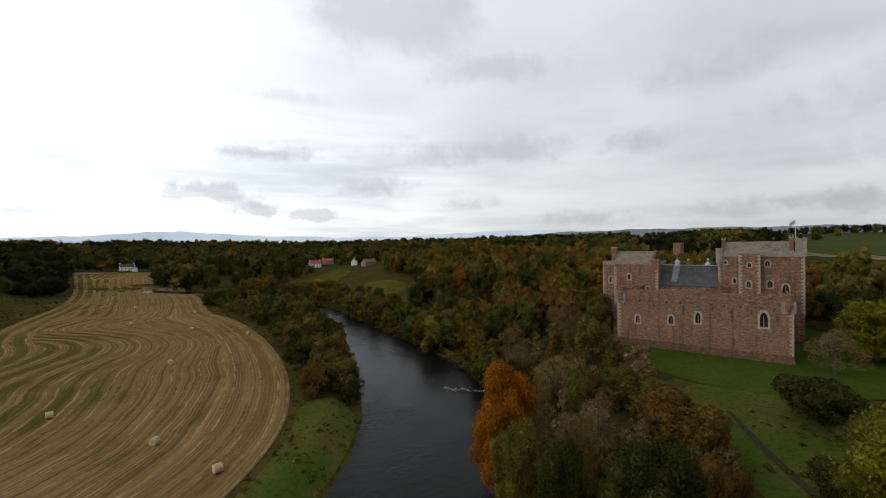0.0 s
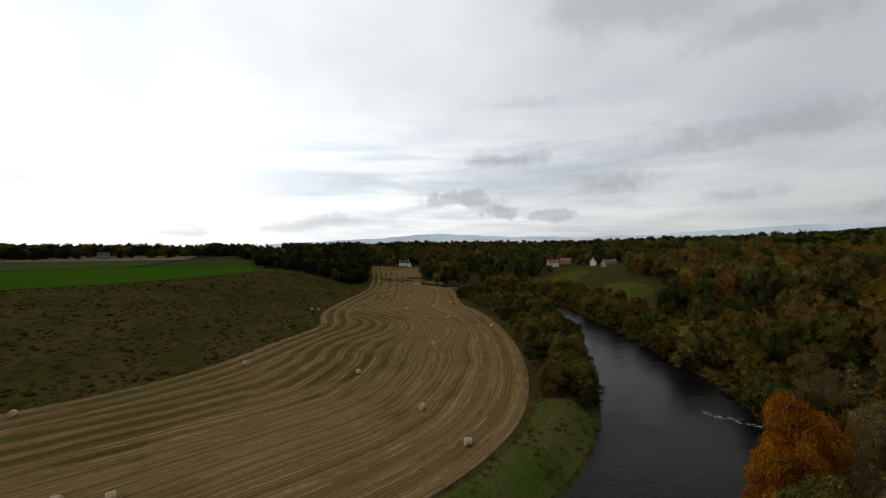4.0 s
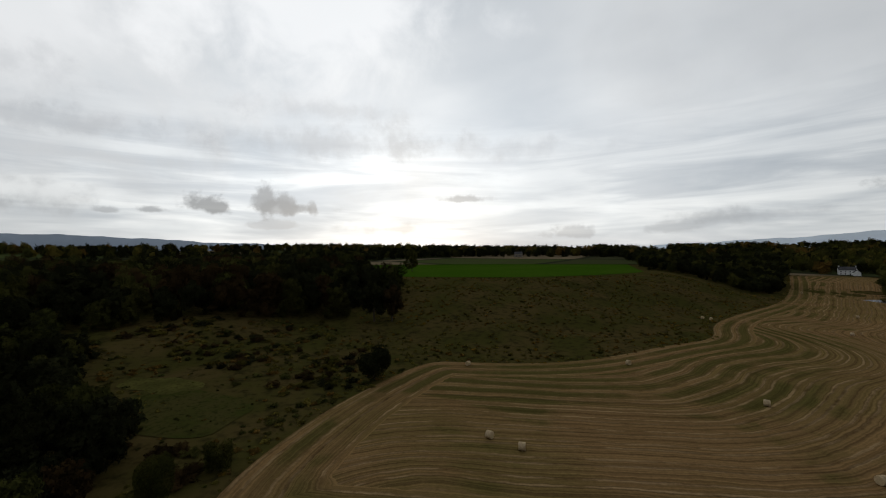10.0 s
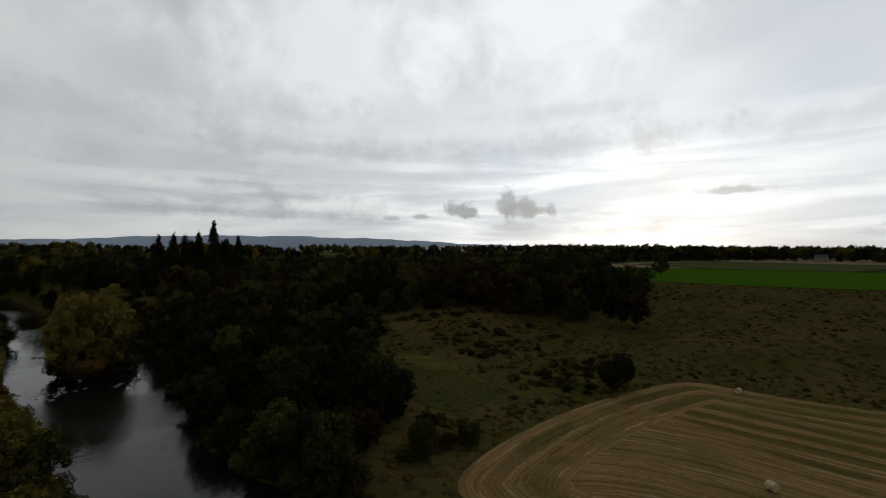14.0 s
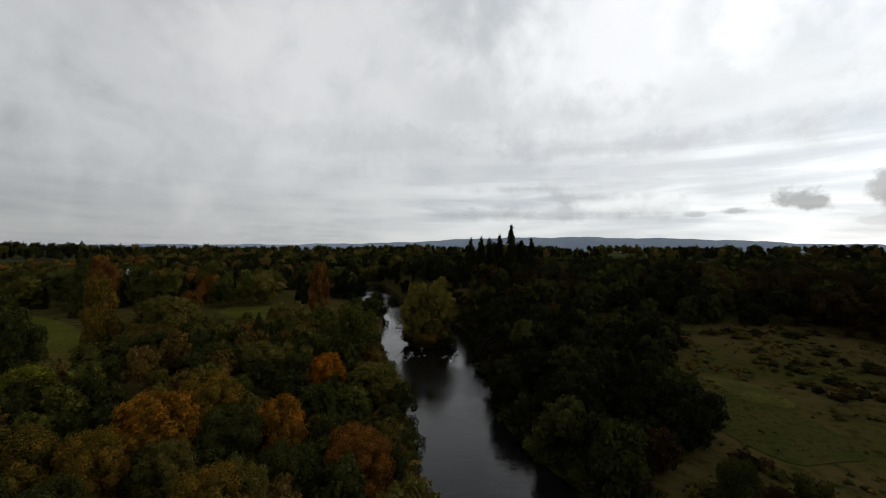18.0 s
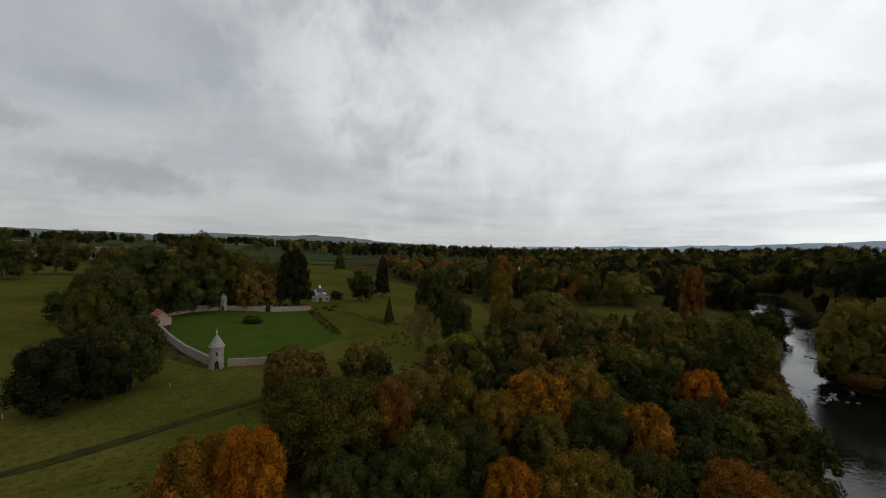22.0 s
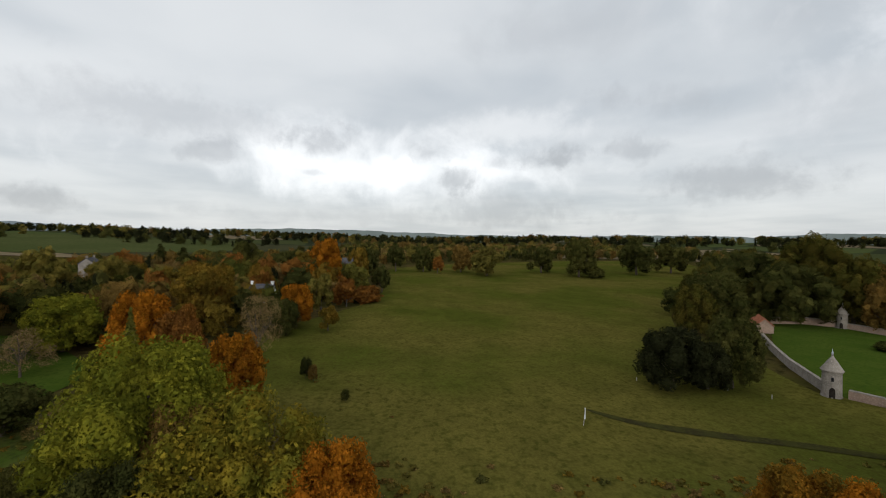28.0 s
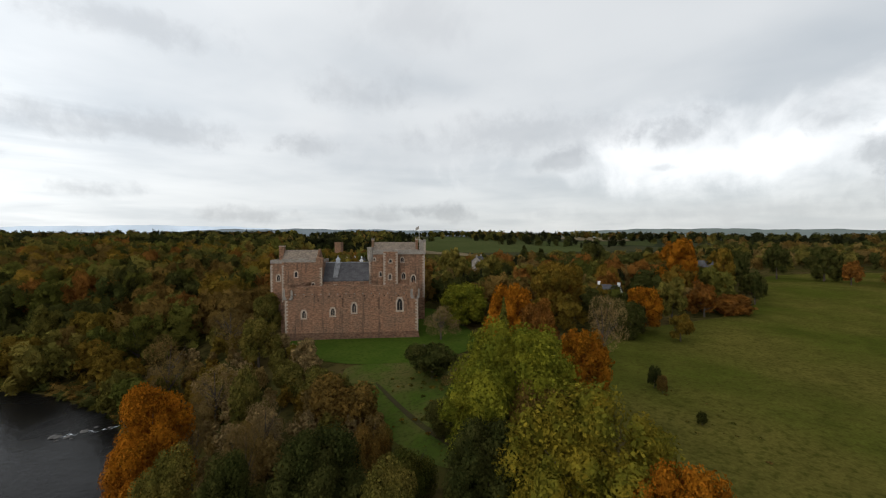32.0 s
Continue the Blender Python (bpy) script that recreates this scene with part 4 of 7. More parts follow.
def build_shapes():
    for kind in ("broadleaf", "domed", "shrub", "twiggy", "conifer", "pine"):
        for level, (n, size) in enumerate(((21000, 0.0112), (5200, 0.0235), (900, 0.058))):
            made = []
            for variant in range(4 if kind in ("broadleaf", "domed", "shrub") else 3):
                if kind == "broadleaf":
                    lobes = broadleaf_lobes(RNG, 26)
                    crown = merged(hull(lobes, shrink=0.74), cards(RNG, lobes, n, size))
                    trunk = trunk_pieces(RNG)
                elif kind == "domed":
                    lobes = domed_lobes(RNG)
                    crown = merged(hull(lobes, shrink=0.76), cards(RNG, lobes, n, size))
                    trunk = trunk_pieces(RNG)
                elif kind == "shrub":
                    lobes = shrub_lobes(RNG)
                    crown = merged(hull(lobes, shrink=0.70), cards(RNG, lobes, int(n * 0.7), size * 1.25))
                    trunk = trunk_pieces(RNG, 0.5, 0.03, 4)
                elif kind == "twiggy":
                    lobes = broadleaf_lobes(RNG, 17)
                    crown = cards(RNG, lobes, int(n * 1.2), size * 1.15, 1.4, 0.16, (0.3, 1.08))
                    trunk = trunk_pieces(RNG, 0.85, 0.024, 16, 4)
                elif kind == "conifer":
                    crown = merged(cone_hull(0.9), conifer_cards(RNG, n, size * 1.7, 0.9))
                    trunk = limb((0, 0, -0.03), (0, 0, 0.9), 0.03, 0.004, 7)
                else:
                    crown = merged(cone_hull(0.45, base=0.2), conifer_cards(RNG, n, size * 2.0, 0.45, 0.2))
                    trunk = limb((0, 0, -0.03), (0, 0, 0.95), 0.05, 0.006, 7)
                made.append((plain_mesh("trunk", *trunk, BARK), plain_mesh("crown", *crown, LEAVES["green"])))
            SHAPES[kind, level] = made


build_shapes()
WORDS = {"green": "mid-green", "lime": "bright yellow-green", "dark": "dark green", "black": "blackish green", "olive": "olive green", "yellow": "yellowing",
         "gold": "golden olive", "amber": "amber-yellow", "orange": "vivid orange", "rust": "rusty red-brown", "umber": "brownish", "brown": "dull brown", "bare": "grey nearly leafless", "moss": "deep mossy green", "backlit": "blackish brown"}
NAMES = {"broadleaf": ("broadleaf_tree", "tree"), "domed": ("domed_tree", "tree"), "shrub": ("shrub", "shrub"), "twiggy": ("thin_tree", "tree"), "conifer": ("conifer_tree", "conifer"), "pine": ("tall_conifer", "conifer")}
FORMS = {"domed": "broad tree with a domed crown near the ground", "broadleaf": "broadleaf tree with a dense rounded autumn crown", "shrub": "shrub with dense low foliage on the grass", "twiggy": "tree with thin twiggy autumn crown",
         "conifer": "conifer with a pointed crown", "pine": "tall columnar conifer above the wood"}


def plant(kind, tone, x, y, h, w):
    d = math.hypot(x, y)
    if d < 100 and kind in ("broadleaf", "domed", "shrub"):
        w = max(w, 0.54 * h)
    level = 0 if d < 72 else 1 if d < 170 else 2
    trunk, crown = SHAPES[kind, level][RNG.integers(len(SHAPES[kind, level]))]
    name, category = NAMES[kind]
    root = tagged(new(name), f"{WORDS[tone]} {FORMS[kind]}", category, group="trees of the park")
    root.location, root.rotation_euler = (x, y, ground_z(x, y)), (0, 0, RNG.uniform(0, 6.28))
    deep = min(h * 0.96, max(w * 1.08, h * ((0.74 if d < 62 else 0.86) if kind == "broadleaf" else 0.85))) if kind in ("broadleaf", "twiggy") else min(h * 0.98, max(w * 1.12, h * (0.76 if d < 62 else 0.92))) if kind == "domed" else h
    for label, me in (("trunk", trunk), ("crown", crown)):
        ob = new(label, me)
        ob.parent = root
        ob.scale = (w, w, h)
        if label == "crown":
            ob.scale, ob.location = (w, w, deep), (0, 0, h - deep)
            ob.material_slots[0].link = "OBJECT"
            ob.material_slots[0].material = LEAVES[tone]


def wood(name, ring, gap, tall, tones, label, clear=(), fir=0.0, far=False, patchy=0.0):
    """A wood that nobody could count: trees scattered inside a ring, joined into one mesh, each with its own tint; finer leaves where the wood is near."""
    rng = np.random.default_rng(len(name) * 31 + int(abs(ring[0][0])))
    stock = {}
    for level, (n, size) in enumerate(((2600, 0.033), (900, 0.055), (280, 0.095), (80, 0.17), (20, 0.34))):
        if far and level < 3:
            continue
        stock[level] = []
        for k in range(4):
            lobes = (domed_lobes if k % 2 else broadleaf_lobes)(rng, (18, 15, 10, 5, 3)[level])
            stock[level].append(merged(hull(lobes, 3 if level < 2 else 2, 6 if level < 2 else 5, 0.68), cards(rng, lobes, n, size, 0.5)))
        for k in range(2):
            stock[level].append(merged(cone_hull(0.9, 6, 3), conifer_cards(rng, n, size * 1.5, 0.9)))
    xs, ys = [p[0] for p in ring], [p[1] for p in ring]
    gx, gy = np.meshgrid(np.arange(min(xs), max(xs), gap), np.arange(min(ys), max(ys), gap))
    p = np.stack([gx.ravel(), gy.ravel()], 1)
    p = p + rng.uniform(-0.45, 0.45, p.shape) * gap
    ok = within(p, tuple(ring)) & (edge_distance(p, RIVER) > 0.4)
    if patchy:
        ok &= swell(p, gap * 3.0, 3.0) + 0.5 * swell(p, gap * 1.1, 5.0) > patchy
    for c in clear:
        ok &= edge_distance(p, tuple(c)) > gap * 0.45
    p = p[ok]
    z = terrain(p)
    grove = swell(p, gap * 2.2, 7.0)
    verts, faces, tints, o = [], [], [], 0
    for (x, y), g, mood in zip(p, z, grove):
        d = math.hypot(x, y)
        level = 0 if d < 70 else 1 if d < 115 else 2 if d < 230 else 3 if d < 620 else 4
        level = max(level, 3) if far else level
        pointed = rng.uniform() < fir
        v, f = stock[level][rng.integers(4, 6) if pointed else rng.integers(4)]
        h = rng.uniform(*tall) * (1 + 0.22 * mood)
        w = min(h * rng.uniform(0.70, 1.0), gap * 1.8) if not pointed else h * 0.34
        deep = h if pointed else min(h * 0.95, w * 1.35)
        q = rng.uniform(0, 6.28)
        c, s = math.cos(q), math.sin(q)
        verts.append(np.stack([(v[:, 0] * c - v[:, 1] * s) * w + x, (v[:, 0] * s + v[:, 1] * c) * w + y, v[:, 2] * deep + g + h - deep - 0.3], 1))
        faces.append(f + o)
        o += len(v)
        pick = int((mood * 0.5 + 0.5) * len(tones) + rng.normal() * 1.1) % len(tones)
        a, b = TONES["black" if pointed else tones[pick]]
        k = rng.uniform()
        tint = (np.array(a) * (1 - k) + np.array(b) * k) * rng.uniform(0.78, 1.15)
        tints.append(np.tile(np.append(tint, 1.0), (len(v), 1)))
    if not verts:
        return
    ob = mesh_object(name, np.concatenate(verts), np.concatenate(faces), MIXED_LEAVES)
    ob.data.attributes.new("tint", "FLOAT_COLOR", "POINT").data.foreach_set("color", np.concatenate(tints).ravel())
    tagged(ob, label, "woodland", kind="stuff")


def tussocks(name, ring, gap, tall, tones, label, clear=(), patchy=-0.2, shore=0.0, rim=None):
    """Low tufts of grass, bracken and bramble: little bundles of leaning blades."""
    rng = np.random.default_rng(len(name))
    xs, ys = [p[0] for p in ring], [p[1] for p in ring]
    gx, gy = np.meshgrid(np.arange(min(xs), max(xs), gap), np.arange(min(ys), max(ys), gap))
    p = np.stack([gx.ravel(), gy.ravel()], 1)
    p = p + rng.uniform(-0.5, 0.5, p.shape) * gap
    ok = within(p, tuple(ring)) & (edge_distance(p, RIVER) > 0.6) & (swell(p, gap * 2.5, 4.0) + 0.6 * swell(p, gap * 0.9, 9.0) > patchy)
    for c in clear:
        ok &= edge_distance(p, tuple(c)) > 0.5
    if shore:
        ok &= edge_distance(p, RIVER) < shore
    if rim:
        gap_d = edge_distance(p, rim[0])
        ok &= (gap_d > rim[1]) & (gap_d < rim[2])
    p = p[ok]
    z = terrain(p)
    lobes = [(0, 0, 0.30, 0.32), (0.26, 0.05, 0.24, 0.24), (-0.2, 0.2, 0.26, 0.26), (-0.1, -0.26, 0.22, 0.24)]
    stock = [merged(hull(lobes, 2, 5, 0.85), cards(rng, lobes, 30, 0.20, 0.9, 0.6)) for k in range(4)]
    mood = swell(p, gap * 4, 2.0)
    verts, faces, tints, o = [], [], [], 0
    for (x, y), g, m in zip(p, z, mood):
        v, f = stock[rng.integers(4)]
        h = rng.uniform(*tall)
        w = h * rng.uniform(1.3, 2.4)
        q = rng.uniform(0, 6.28)
        c, s = math.cos(q), math.sin(q)
        verts.append(np.stack([(v[:, 0] * c - v[:, 1] * s) * w + x, (v[:, 0] * s + v[:, 1] * c) * w + y, v[:, 2] * h * 1.4 + g - 0.12 * h], 1))
        faces.append(f + o)
        o += len(v)
        a, b = TONES[tones[int((m * 0.5 + 0.5) * len(tones) + rng.normal() * 0.9) % len(tones)]]
        k = rng.uniform()
        tints.append(np.tile(np.append((np.array(a) * (1 - k) + np.array(b) * k) * rng.uniform(0.75, 1.2), 1.0), (len(v), 1)))
    if not verts:
        return
    ob = mesh_object(name, np.concatenate(verts), np.concatenate(faces), SCRUB_LEAVES)
    ob.data.attributes.new("tint", "FLOAT_COLOR", "POINT").data.foreach_set("color", np.concatenate(tints).ravel())
    tagged(ob, label, "scrub", kind="stuff")


# ---- the castle ----
def quoins(bm, x, y, z0, z1, sx, sy, proud=0.05):
    """Pale dressed stones up a corner at x, y, long and short by turns; sx and sy point into the wall."""
    z, k = z0, 0
    while z < z1 - 0.2:
        h = 0.42 + 0.06 * ((k * 7) % 3)
        a, b = (0.80, 0.40) if k % 2 else (0.40, 0.80)
        xs, ys = sorted((x - sx * proud, x + sx * a)), sorted((y - sy * proud, y + sy * b))
        box(bm, *xs, *ys, z + 0.02, min(z + h, z1) - 0.02)
        z += h
        k += 1
    return bm


def pierced(bm, x0, x1, y0, y1, z0, z1, holes):
    """A wall along x with openings (centre, sill, width, height) that go right through it, as one closed skin."""
    xs = sorted({x0, x1, *(c - w / 2 for c, s, w, h in holes), *(c + w / 2 for c, s, w, h in holes)})
    zs = sorted({z0, z1, *(s for c, s, w, h in holes), *(s + h for c, s, w, h in holes)})
    made = {}

    def at(i, k, y):
        if (i, k, y) not in made:
            made[i, k, y] = bm.verts.new((xs[i], y, zs[k]))
        return made[i, k, y]

    def solid(i, k):
        if not (0 <= i < len(xs) - 1 and 0 <= k < len(zs) - 1):
            return False
        mx, mz = (xs[i] + xs[i + 1]) / 2, (zs[k] + zs[k + 1]) / 2
        return not any(abs(mx - c) < w / 2 and s < mz < s + h for c, s, w, h in holes)
    for i in range(len(xs) - 1):
        for k in range(len(zs) - 1):
            if not solid(i, k):
                continue
            bm.faces.new((at(i, k, y0), at(i + 1, k, y0), at(i + 1, k + 1, y0), at(i, k + 1, y0)))
            bm.faces.new((at(i, k + 1, y1), at(i + 1, k + 1, y1), at(i + 1, k, y1), at(i, k, y1)))
            for open_side, a, b in ((not solid(i - 1, k), (i, k), (i, k + 1)), (not solid(i + 1, k), (i + 1, k + 1), (i + 1, k)), (not solid(i, k - 1), (i + 1, k), (i, k)), (not solid(i, k + 1), (i, k + 1), (i + 1, k + 1))):
                if open_side:
                    bm.faces.new((at(*a, y0), at(*b, y0), at(*b, y1), at(*a, y1)))
    return bm


def arch_outline(w, h, pointed=0.35):
    pts = [(-w / 2, 0), (w / 2, 0), (w / 2, h * (1 - pointed))]
    for k in range(1, 5):
        s = k / 5
        pts.append((w / 2 * (1 - s) ** 0.75, h * (1 - pointed) + h * pointed * (1 - (1 - s) ** 1.6)))
    pts.append((0, h))
    return pts + [(-x, z) for x, z in pts[2:-1]][::-1]


def window(parent, c, y, s, w, h, rim=0.35, label="pale dressed stone surround"):
    """A stone-framed window in a front that looks towards -y: surround with an arched light, glass and a mullion."""
    outer = [(-w / 2 - rim, -rim), (w / 2 + rim, -rim), (w / 2 + rim, h * 0.78), (w / 4 + rim * 0.7, h + rim), (-w / 4 - rim * 0.7, h + rim), (-w / 2 - rim, h * 0.78)]
    inner = arch_outline(w, h)
    bm = bmesh.new()

    def along(outline, t):
        total = [math.dist(outline[i], outline[(i + 1) % len(outline)]) for i in range(len(outline))]
        d = t * sum(total)
        for i, seg in enumerate(total):
            if d <= seg:
                a, b = outline[i], outline[(i + 1) % len(outline)]
                return (a[0] + (b[0] - a[0]) * d / seg, a[1] + (b[1] - a[1]) * d / seg)
            d -= seg
        return outline[0]
    rings = []
    for outline, depth in ((outer, -0.07), (inner, -0.07), (inner, 0.45), (outer, 0.45)):
        ring = [along(outline, k / 48) for k in range(48)]
        rings.append([bm.verts.new((c + px, y + depth, s + pz)) for px, pz in ring])
    for a, b in zip(rings, rings[1:] + rings[:1]):
        for k in range(48):
            bm.faces.new((a[k], a[(k + 1) % 48], b[(k + 1) % 48], b[k]))
    frame_ob = part("window", bm, PALE_STONE, parent, label)
    bm = bmesh.new()
    prism(bm, [(c + px * 1.02, s + pz) for px, pz in inner], y + 0.40, y + 0.44)
    part("pane", bm, GLASS, frame_ob, "dark leaded glass")
    if w > 0.9:
        bm = bmesh.new()
        box(bm, c - 0.07, c + 0.07, y + 0.28, y + 0.40, s, s + h * 0.72)
        part("mullion", bm, PALE_STONE, frame_ob)


def coping(bm, x0, x1, y0, y1, z, rng, step=1.4):
    """Worn parapet stones of uneven height."""
    x = x0
    while x < x1 - 0.1:
        e = min(x + step * rng.uniform(0.7, 1.3), x1)
        box(bm, x + 0.02, e - 0.02, y0 - 0.08, y1 + 0.08, z, z + (0.08 if rng.random() < 0.22 else rng.uniform(0.25, 0.62)))
        x = e
    return bm


def gable_roof(bm, x0, x1, y0, y1, z0, z1, over=0.3):
    """A saddle roof with its ridge along x, as a thick shell."""
    m = (y0 + y1) / 2
    low, high = [], []
    for x in (x0, x1):
        low.append([bm.verts.new(p) for p in ((x, y0 - over, z0), (x, m, z1), (x, y1 + over, z0))])
        high.append([bm.verts.new(p) for p in ((x, y0 - over, z0 + 0.35), (x, m, z1 + 0.35), (x, y1 + over, z0 + 0.35))])
    for k in (0, 1):
        bm.faces.new((high[0][k], high[1][k], high[1][k + 1], high[0][k + 1]))
        bm.faces.new((low[0][k + 1], low[1][k + 1], low[1][k], low[0][k]))
        for i in (0, 1):
            bm.faces.new((low[i][k], low[i][k + 1], high[i][k + 1], high[i][k]))
    for k in (0, 2):
        bm.faces.new((low[0][k], low[1][k], high[1][k], high[0][k]))
    return bm


def gable_end(bm, x0, x1, y0, y1, z0, z1, teeth=7):
    """A crow-stepped gable across a roof's end."""
    m, half = (y0 + y1) / 2, (y1 - y0) / 2
    for k in range(teeth):
        r = half * (1 - k / teeth)
        box(bm, x0, x1, m - r, m + r, z0 + (z1 - z0) * k / teeth + (0.01 if k else 0), z0 + (z1 - z0) * (k + 1) / teeth + 0.45)
    return bm


def chimney(parent, x, y, z0, z1, w=1.6, d=1.1, pots=2):
    bm = bmesh.new()
    box(bm, x - w / 2, x + w / 2, y - d / 2, y + d / 2, z0, z1)
    stack = part("chimney", bm, MASONRY, parent)
    bm = bmesh.new()
    box(bm, x - w / 2 - 0.12, x + w / 2 + 0.12, y - d / 2 - 0.12, y + d / 2 + 0.12, z1, z1 + 0.25)
    part("chimney_cap", bm, PALE_STONE, stack)
    for k in range(pots):
        bm = bmesh.new()
        ring_solid(bm, x + (k - (pots - 1) / 2) * 0.7, y, ((z1 + 0.25, 0.2), (z1 + 0.8, 0.16), (z1 + 0.85, 0.2)), 8)
        part("chimney_pot", bm, GREY_STONE, stack)


def castle():
    rng = random.Random(3)
    root = tagged(new("castle"), "large red sandstone castle with curtain wall and two towers", "castle")
    root.matrix_world = pose(81, 98, 9.35, 0, 0, -53.75)

    # the curtain wall that faces the river
    lights = ((4.25, 6.5, 1.0, 2.0), (12.4, 7.0, 1.05, 2.1), (18.5, 7.8, 1.1, 2.7), (31.8, 8.2, 1.5, 3.5))
    bm = bmesh.new()
    pierced(bm, -1.0, 37.2, 0, 2.2, 2.0, 14.2, lights)
    curtain = part("curtain_wall", bm, MASONRY, root, "rust-red coursed sandstone curtain wall")
    bm = bmesh.new()
    a = [bm.verts.new(p) for p in ((-1.7, -0.8, -1.0), (37.9, -0.8, -1.0), (37.9, 2.2, -1.0), (-1.7, 2.2, -1.0), (-1.0, 0, 2.0), (37.2, 0, 2.0), (37.2, 2.2, 2.0), (-1.0, 2.2, 2.0))]
    for f in ((4, 5, 6, 7), (0, 1, 5, 4), (1, 2, 6, 5), (2, 3, 7, 6), (3, 0, 4, 7)):
        bm.faces.new([a[i] for i in f])
    part("plinth", bm, DARK_STONE, curtain, "dark battered plinth")
    for c, s, w, h in lights:
        window(curtain, c, 0, s, w, h, 0.42)
    for x, sx in ((-1.0, 1), (37.2, -1)):
        part("corner_stonework", quoins(bmesh.new(), x, 0, 2.0, 12.0, sx, 1), PALE_STONE, curtain, "pale toothed corner stones")
    bm = bmesh.new()
    box(bm, -1.1, 37.3, -0.16, 0.0, 13.95, 14.2)
    part("string_course", bm, MASONRY, curtain)
    # no openings: near-black blocks paint the shade of a row of holes
    for k in range(11):
        bm = bmesh.new()
        x = 1.2 + k * 3.3 + 0.5 * math.sin(k * 2.3)
        box(bm, x - 0.16, x + 0.16, -0.03, 0.06, 12.45, 12.8)
        part("beam_hole", bm, DARK_VOID, curtain)
    # thin dark slips on the face; the shade inside the slots is painted by colour
    for x, z0, z1 in ((15.2, 9.6, 12.3), (25.7, 8.6, 12.4), (34.3, 9.6, 11.8), (8.3, 11.0, 12.2), (29.4, 10.9, 12.2), (21.6, 11.0, 12.4)):
        bm = bmesh.new()
        prism(bm, ((x - 0.26, z0), (x + 0.22, z0), (x + 0.28, z1 - 0.25), (x, z1), (x - 0.24, z1 - 0.25)), -0.025, 0.08)
        part("drain_slot", bm, DARK_STONE, curtain, "dark weep slot in the wall")
    for k in range(15):
        bm = bmesh.new()
        box(bm, 1.9 + k * 2.4 - 0.14, 1.9 + k * 2.4 + 0.14, -0.5, 0.0, 13.2, 13.45, 0.02)
        part("water_spout", bm, GREY_STONE, curtain)
    bm = bmesh.new()
    box(bm, -1.0, 37.2, -0.1, 0.55, 14.2, 15.1)
    part("parapet", coping(bm, -1.0, 37.2, -0.1, 0.55, 15.1, rng), MASONRY, curtain)
    bm = bmesh.new()
    box(bm, -1.0, 37.2, 1.75, 2.2, 14.2, 15.3)
    part("rear_parapet", coping(bm, -1.0, 37.2, 1.75, 2.2, 15.3, rng, 2.2), MASONRY, curtain)
    bm = bmesh.new()
    box(bm, 19.2, 21.2, 0.9, 2.4, 14.2, 16.3)
    part("wall_stair", coping(bm, 19.2, 21.2, 0.9, 2.4, 16.3, rng, 0.7), MASONRY, curtain)
    for x in (-0.1, 36.4):
        bm = bmesh.new()
        ring_solid(bm, x, 0.5, ((11.6, 0.75), (12.3, 1.05), (12.9, 1.2), (15.6, 1.2), (15.7, 1.28), (16.0, 1.28)), 14)
        turret = part("bartizan", bm, MASONRY, curtain, "round corner turret corbelled from the wall")
        bm = bmesh.new()
        for k in range(7):
            q = 2 * math.pi * k / 7
            box(bm, x + 1.02 * math.cos(q) - 0.25, x + 1.02 * math.cos(q) + 0.25, 0.5 + 1.02 * math.sin(q) - 0.25, 0.5 + 1.02 * math.sin(q) + 0.25, 16.0, 16.2 + 0.4 * rng.random())
        part("battlement", bm, MASONRY, turret)
    for x0, x1 in ((-1.35, 1.1), (35.1, 37.55)):
        bm = bmesh.new()
        box(bm, x0, x1, -0.3, 1.2, 11.7, 12.1)
        box(bm, x0 - 0.12, x1 + 0.12, -0.42, 1.3, 12.1, 14.3)
        part("corner_block", coping(bm, x0, x1, -0.3, 1.2, 14.3, rng, 0.6), GREY_STONE, curtain, "grey corbelled corner block")
    # side curtains
    for name, x0, x1, y1 in (("north_curtain", -1.0, 1.0, 26), ("south_curtain", 35.2, 37.2, 28)):
        bm = bmesh.new()
        box(bm, x0, x1, 2.2, y1, -1.5, 13.6)
        side = part(name, bm, MASONRY, root)
        bm = bmesh.new()
        box(bm, x0, x0 + 0.5, 2.2, y1, 13.6, 14.6)
        box(bm, x1 - 0.5, x1, 2.2, y1, 13.6, 14.6)
        part("parapet", bm, MASONRY, side)
    bm = bmesh.new()
    box(bm, 2, 35.2, 2.2, 28, -1.0, 0.9)
    part("courtyard", bm, EARTH, root)

    # the gatehouse tower
    wins = ((32.9, 21.2, 1.0, 1.5), (33.4, 15.1, 1.1, 1.9), (25.1, 16.0, 0.7, 1.5), (22.9, 21.7, 0.6, 0.9), (36.9, 13.6, 1.4, 2.6))
    bm = bmesh.new()
    pierced(bm, 21, 41, 28, 30, -1.5, 24.2, wins)
    tower = part("gate_tower", bm, MASONRY, root, "tall square red sandstone gatehouse tower")
    for b in ((21, 23, 30, 45), (39, 41, 30, 45), (23, 39, 43, 45)):
        part("side_wall", box(bmesh.new(), *b, -1.5, 24.2), MASONRY, tower)
    for c, s, w, h in wins:
        window(tower, c, 28, s, w, h, 0.34)
    bm = bmesh.new()
    stair = ((28.5, 15.0, 1.0, 1.8), (28.7, 21.0, 0.8, 1.1))
    pierced(bm, 26.2, 31.2, 26.4, 27.96, -1.5, 24.9, stair)
    turret = part("stair_turret", bm, MASONRY, tower, "projecting stair turret with pale quoins")
    for c, s, w, h in stair:
        window(turret, c, 26.4, s, w, h, 0.32)
    for x, sx in ((26.2, 1), (31.2, -1)):
        part("corner_stonework", quoins(bmesh.new(), x, 26.4, 10, 24.6, sx, 1), PALE_STONE, turret)
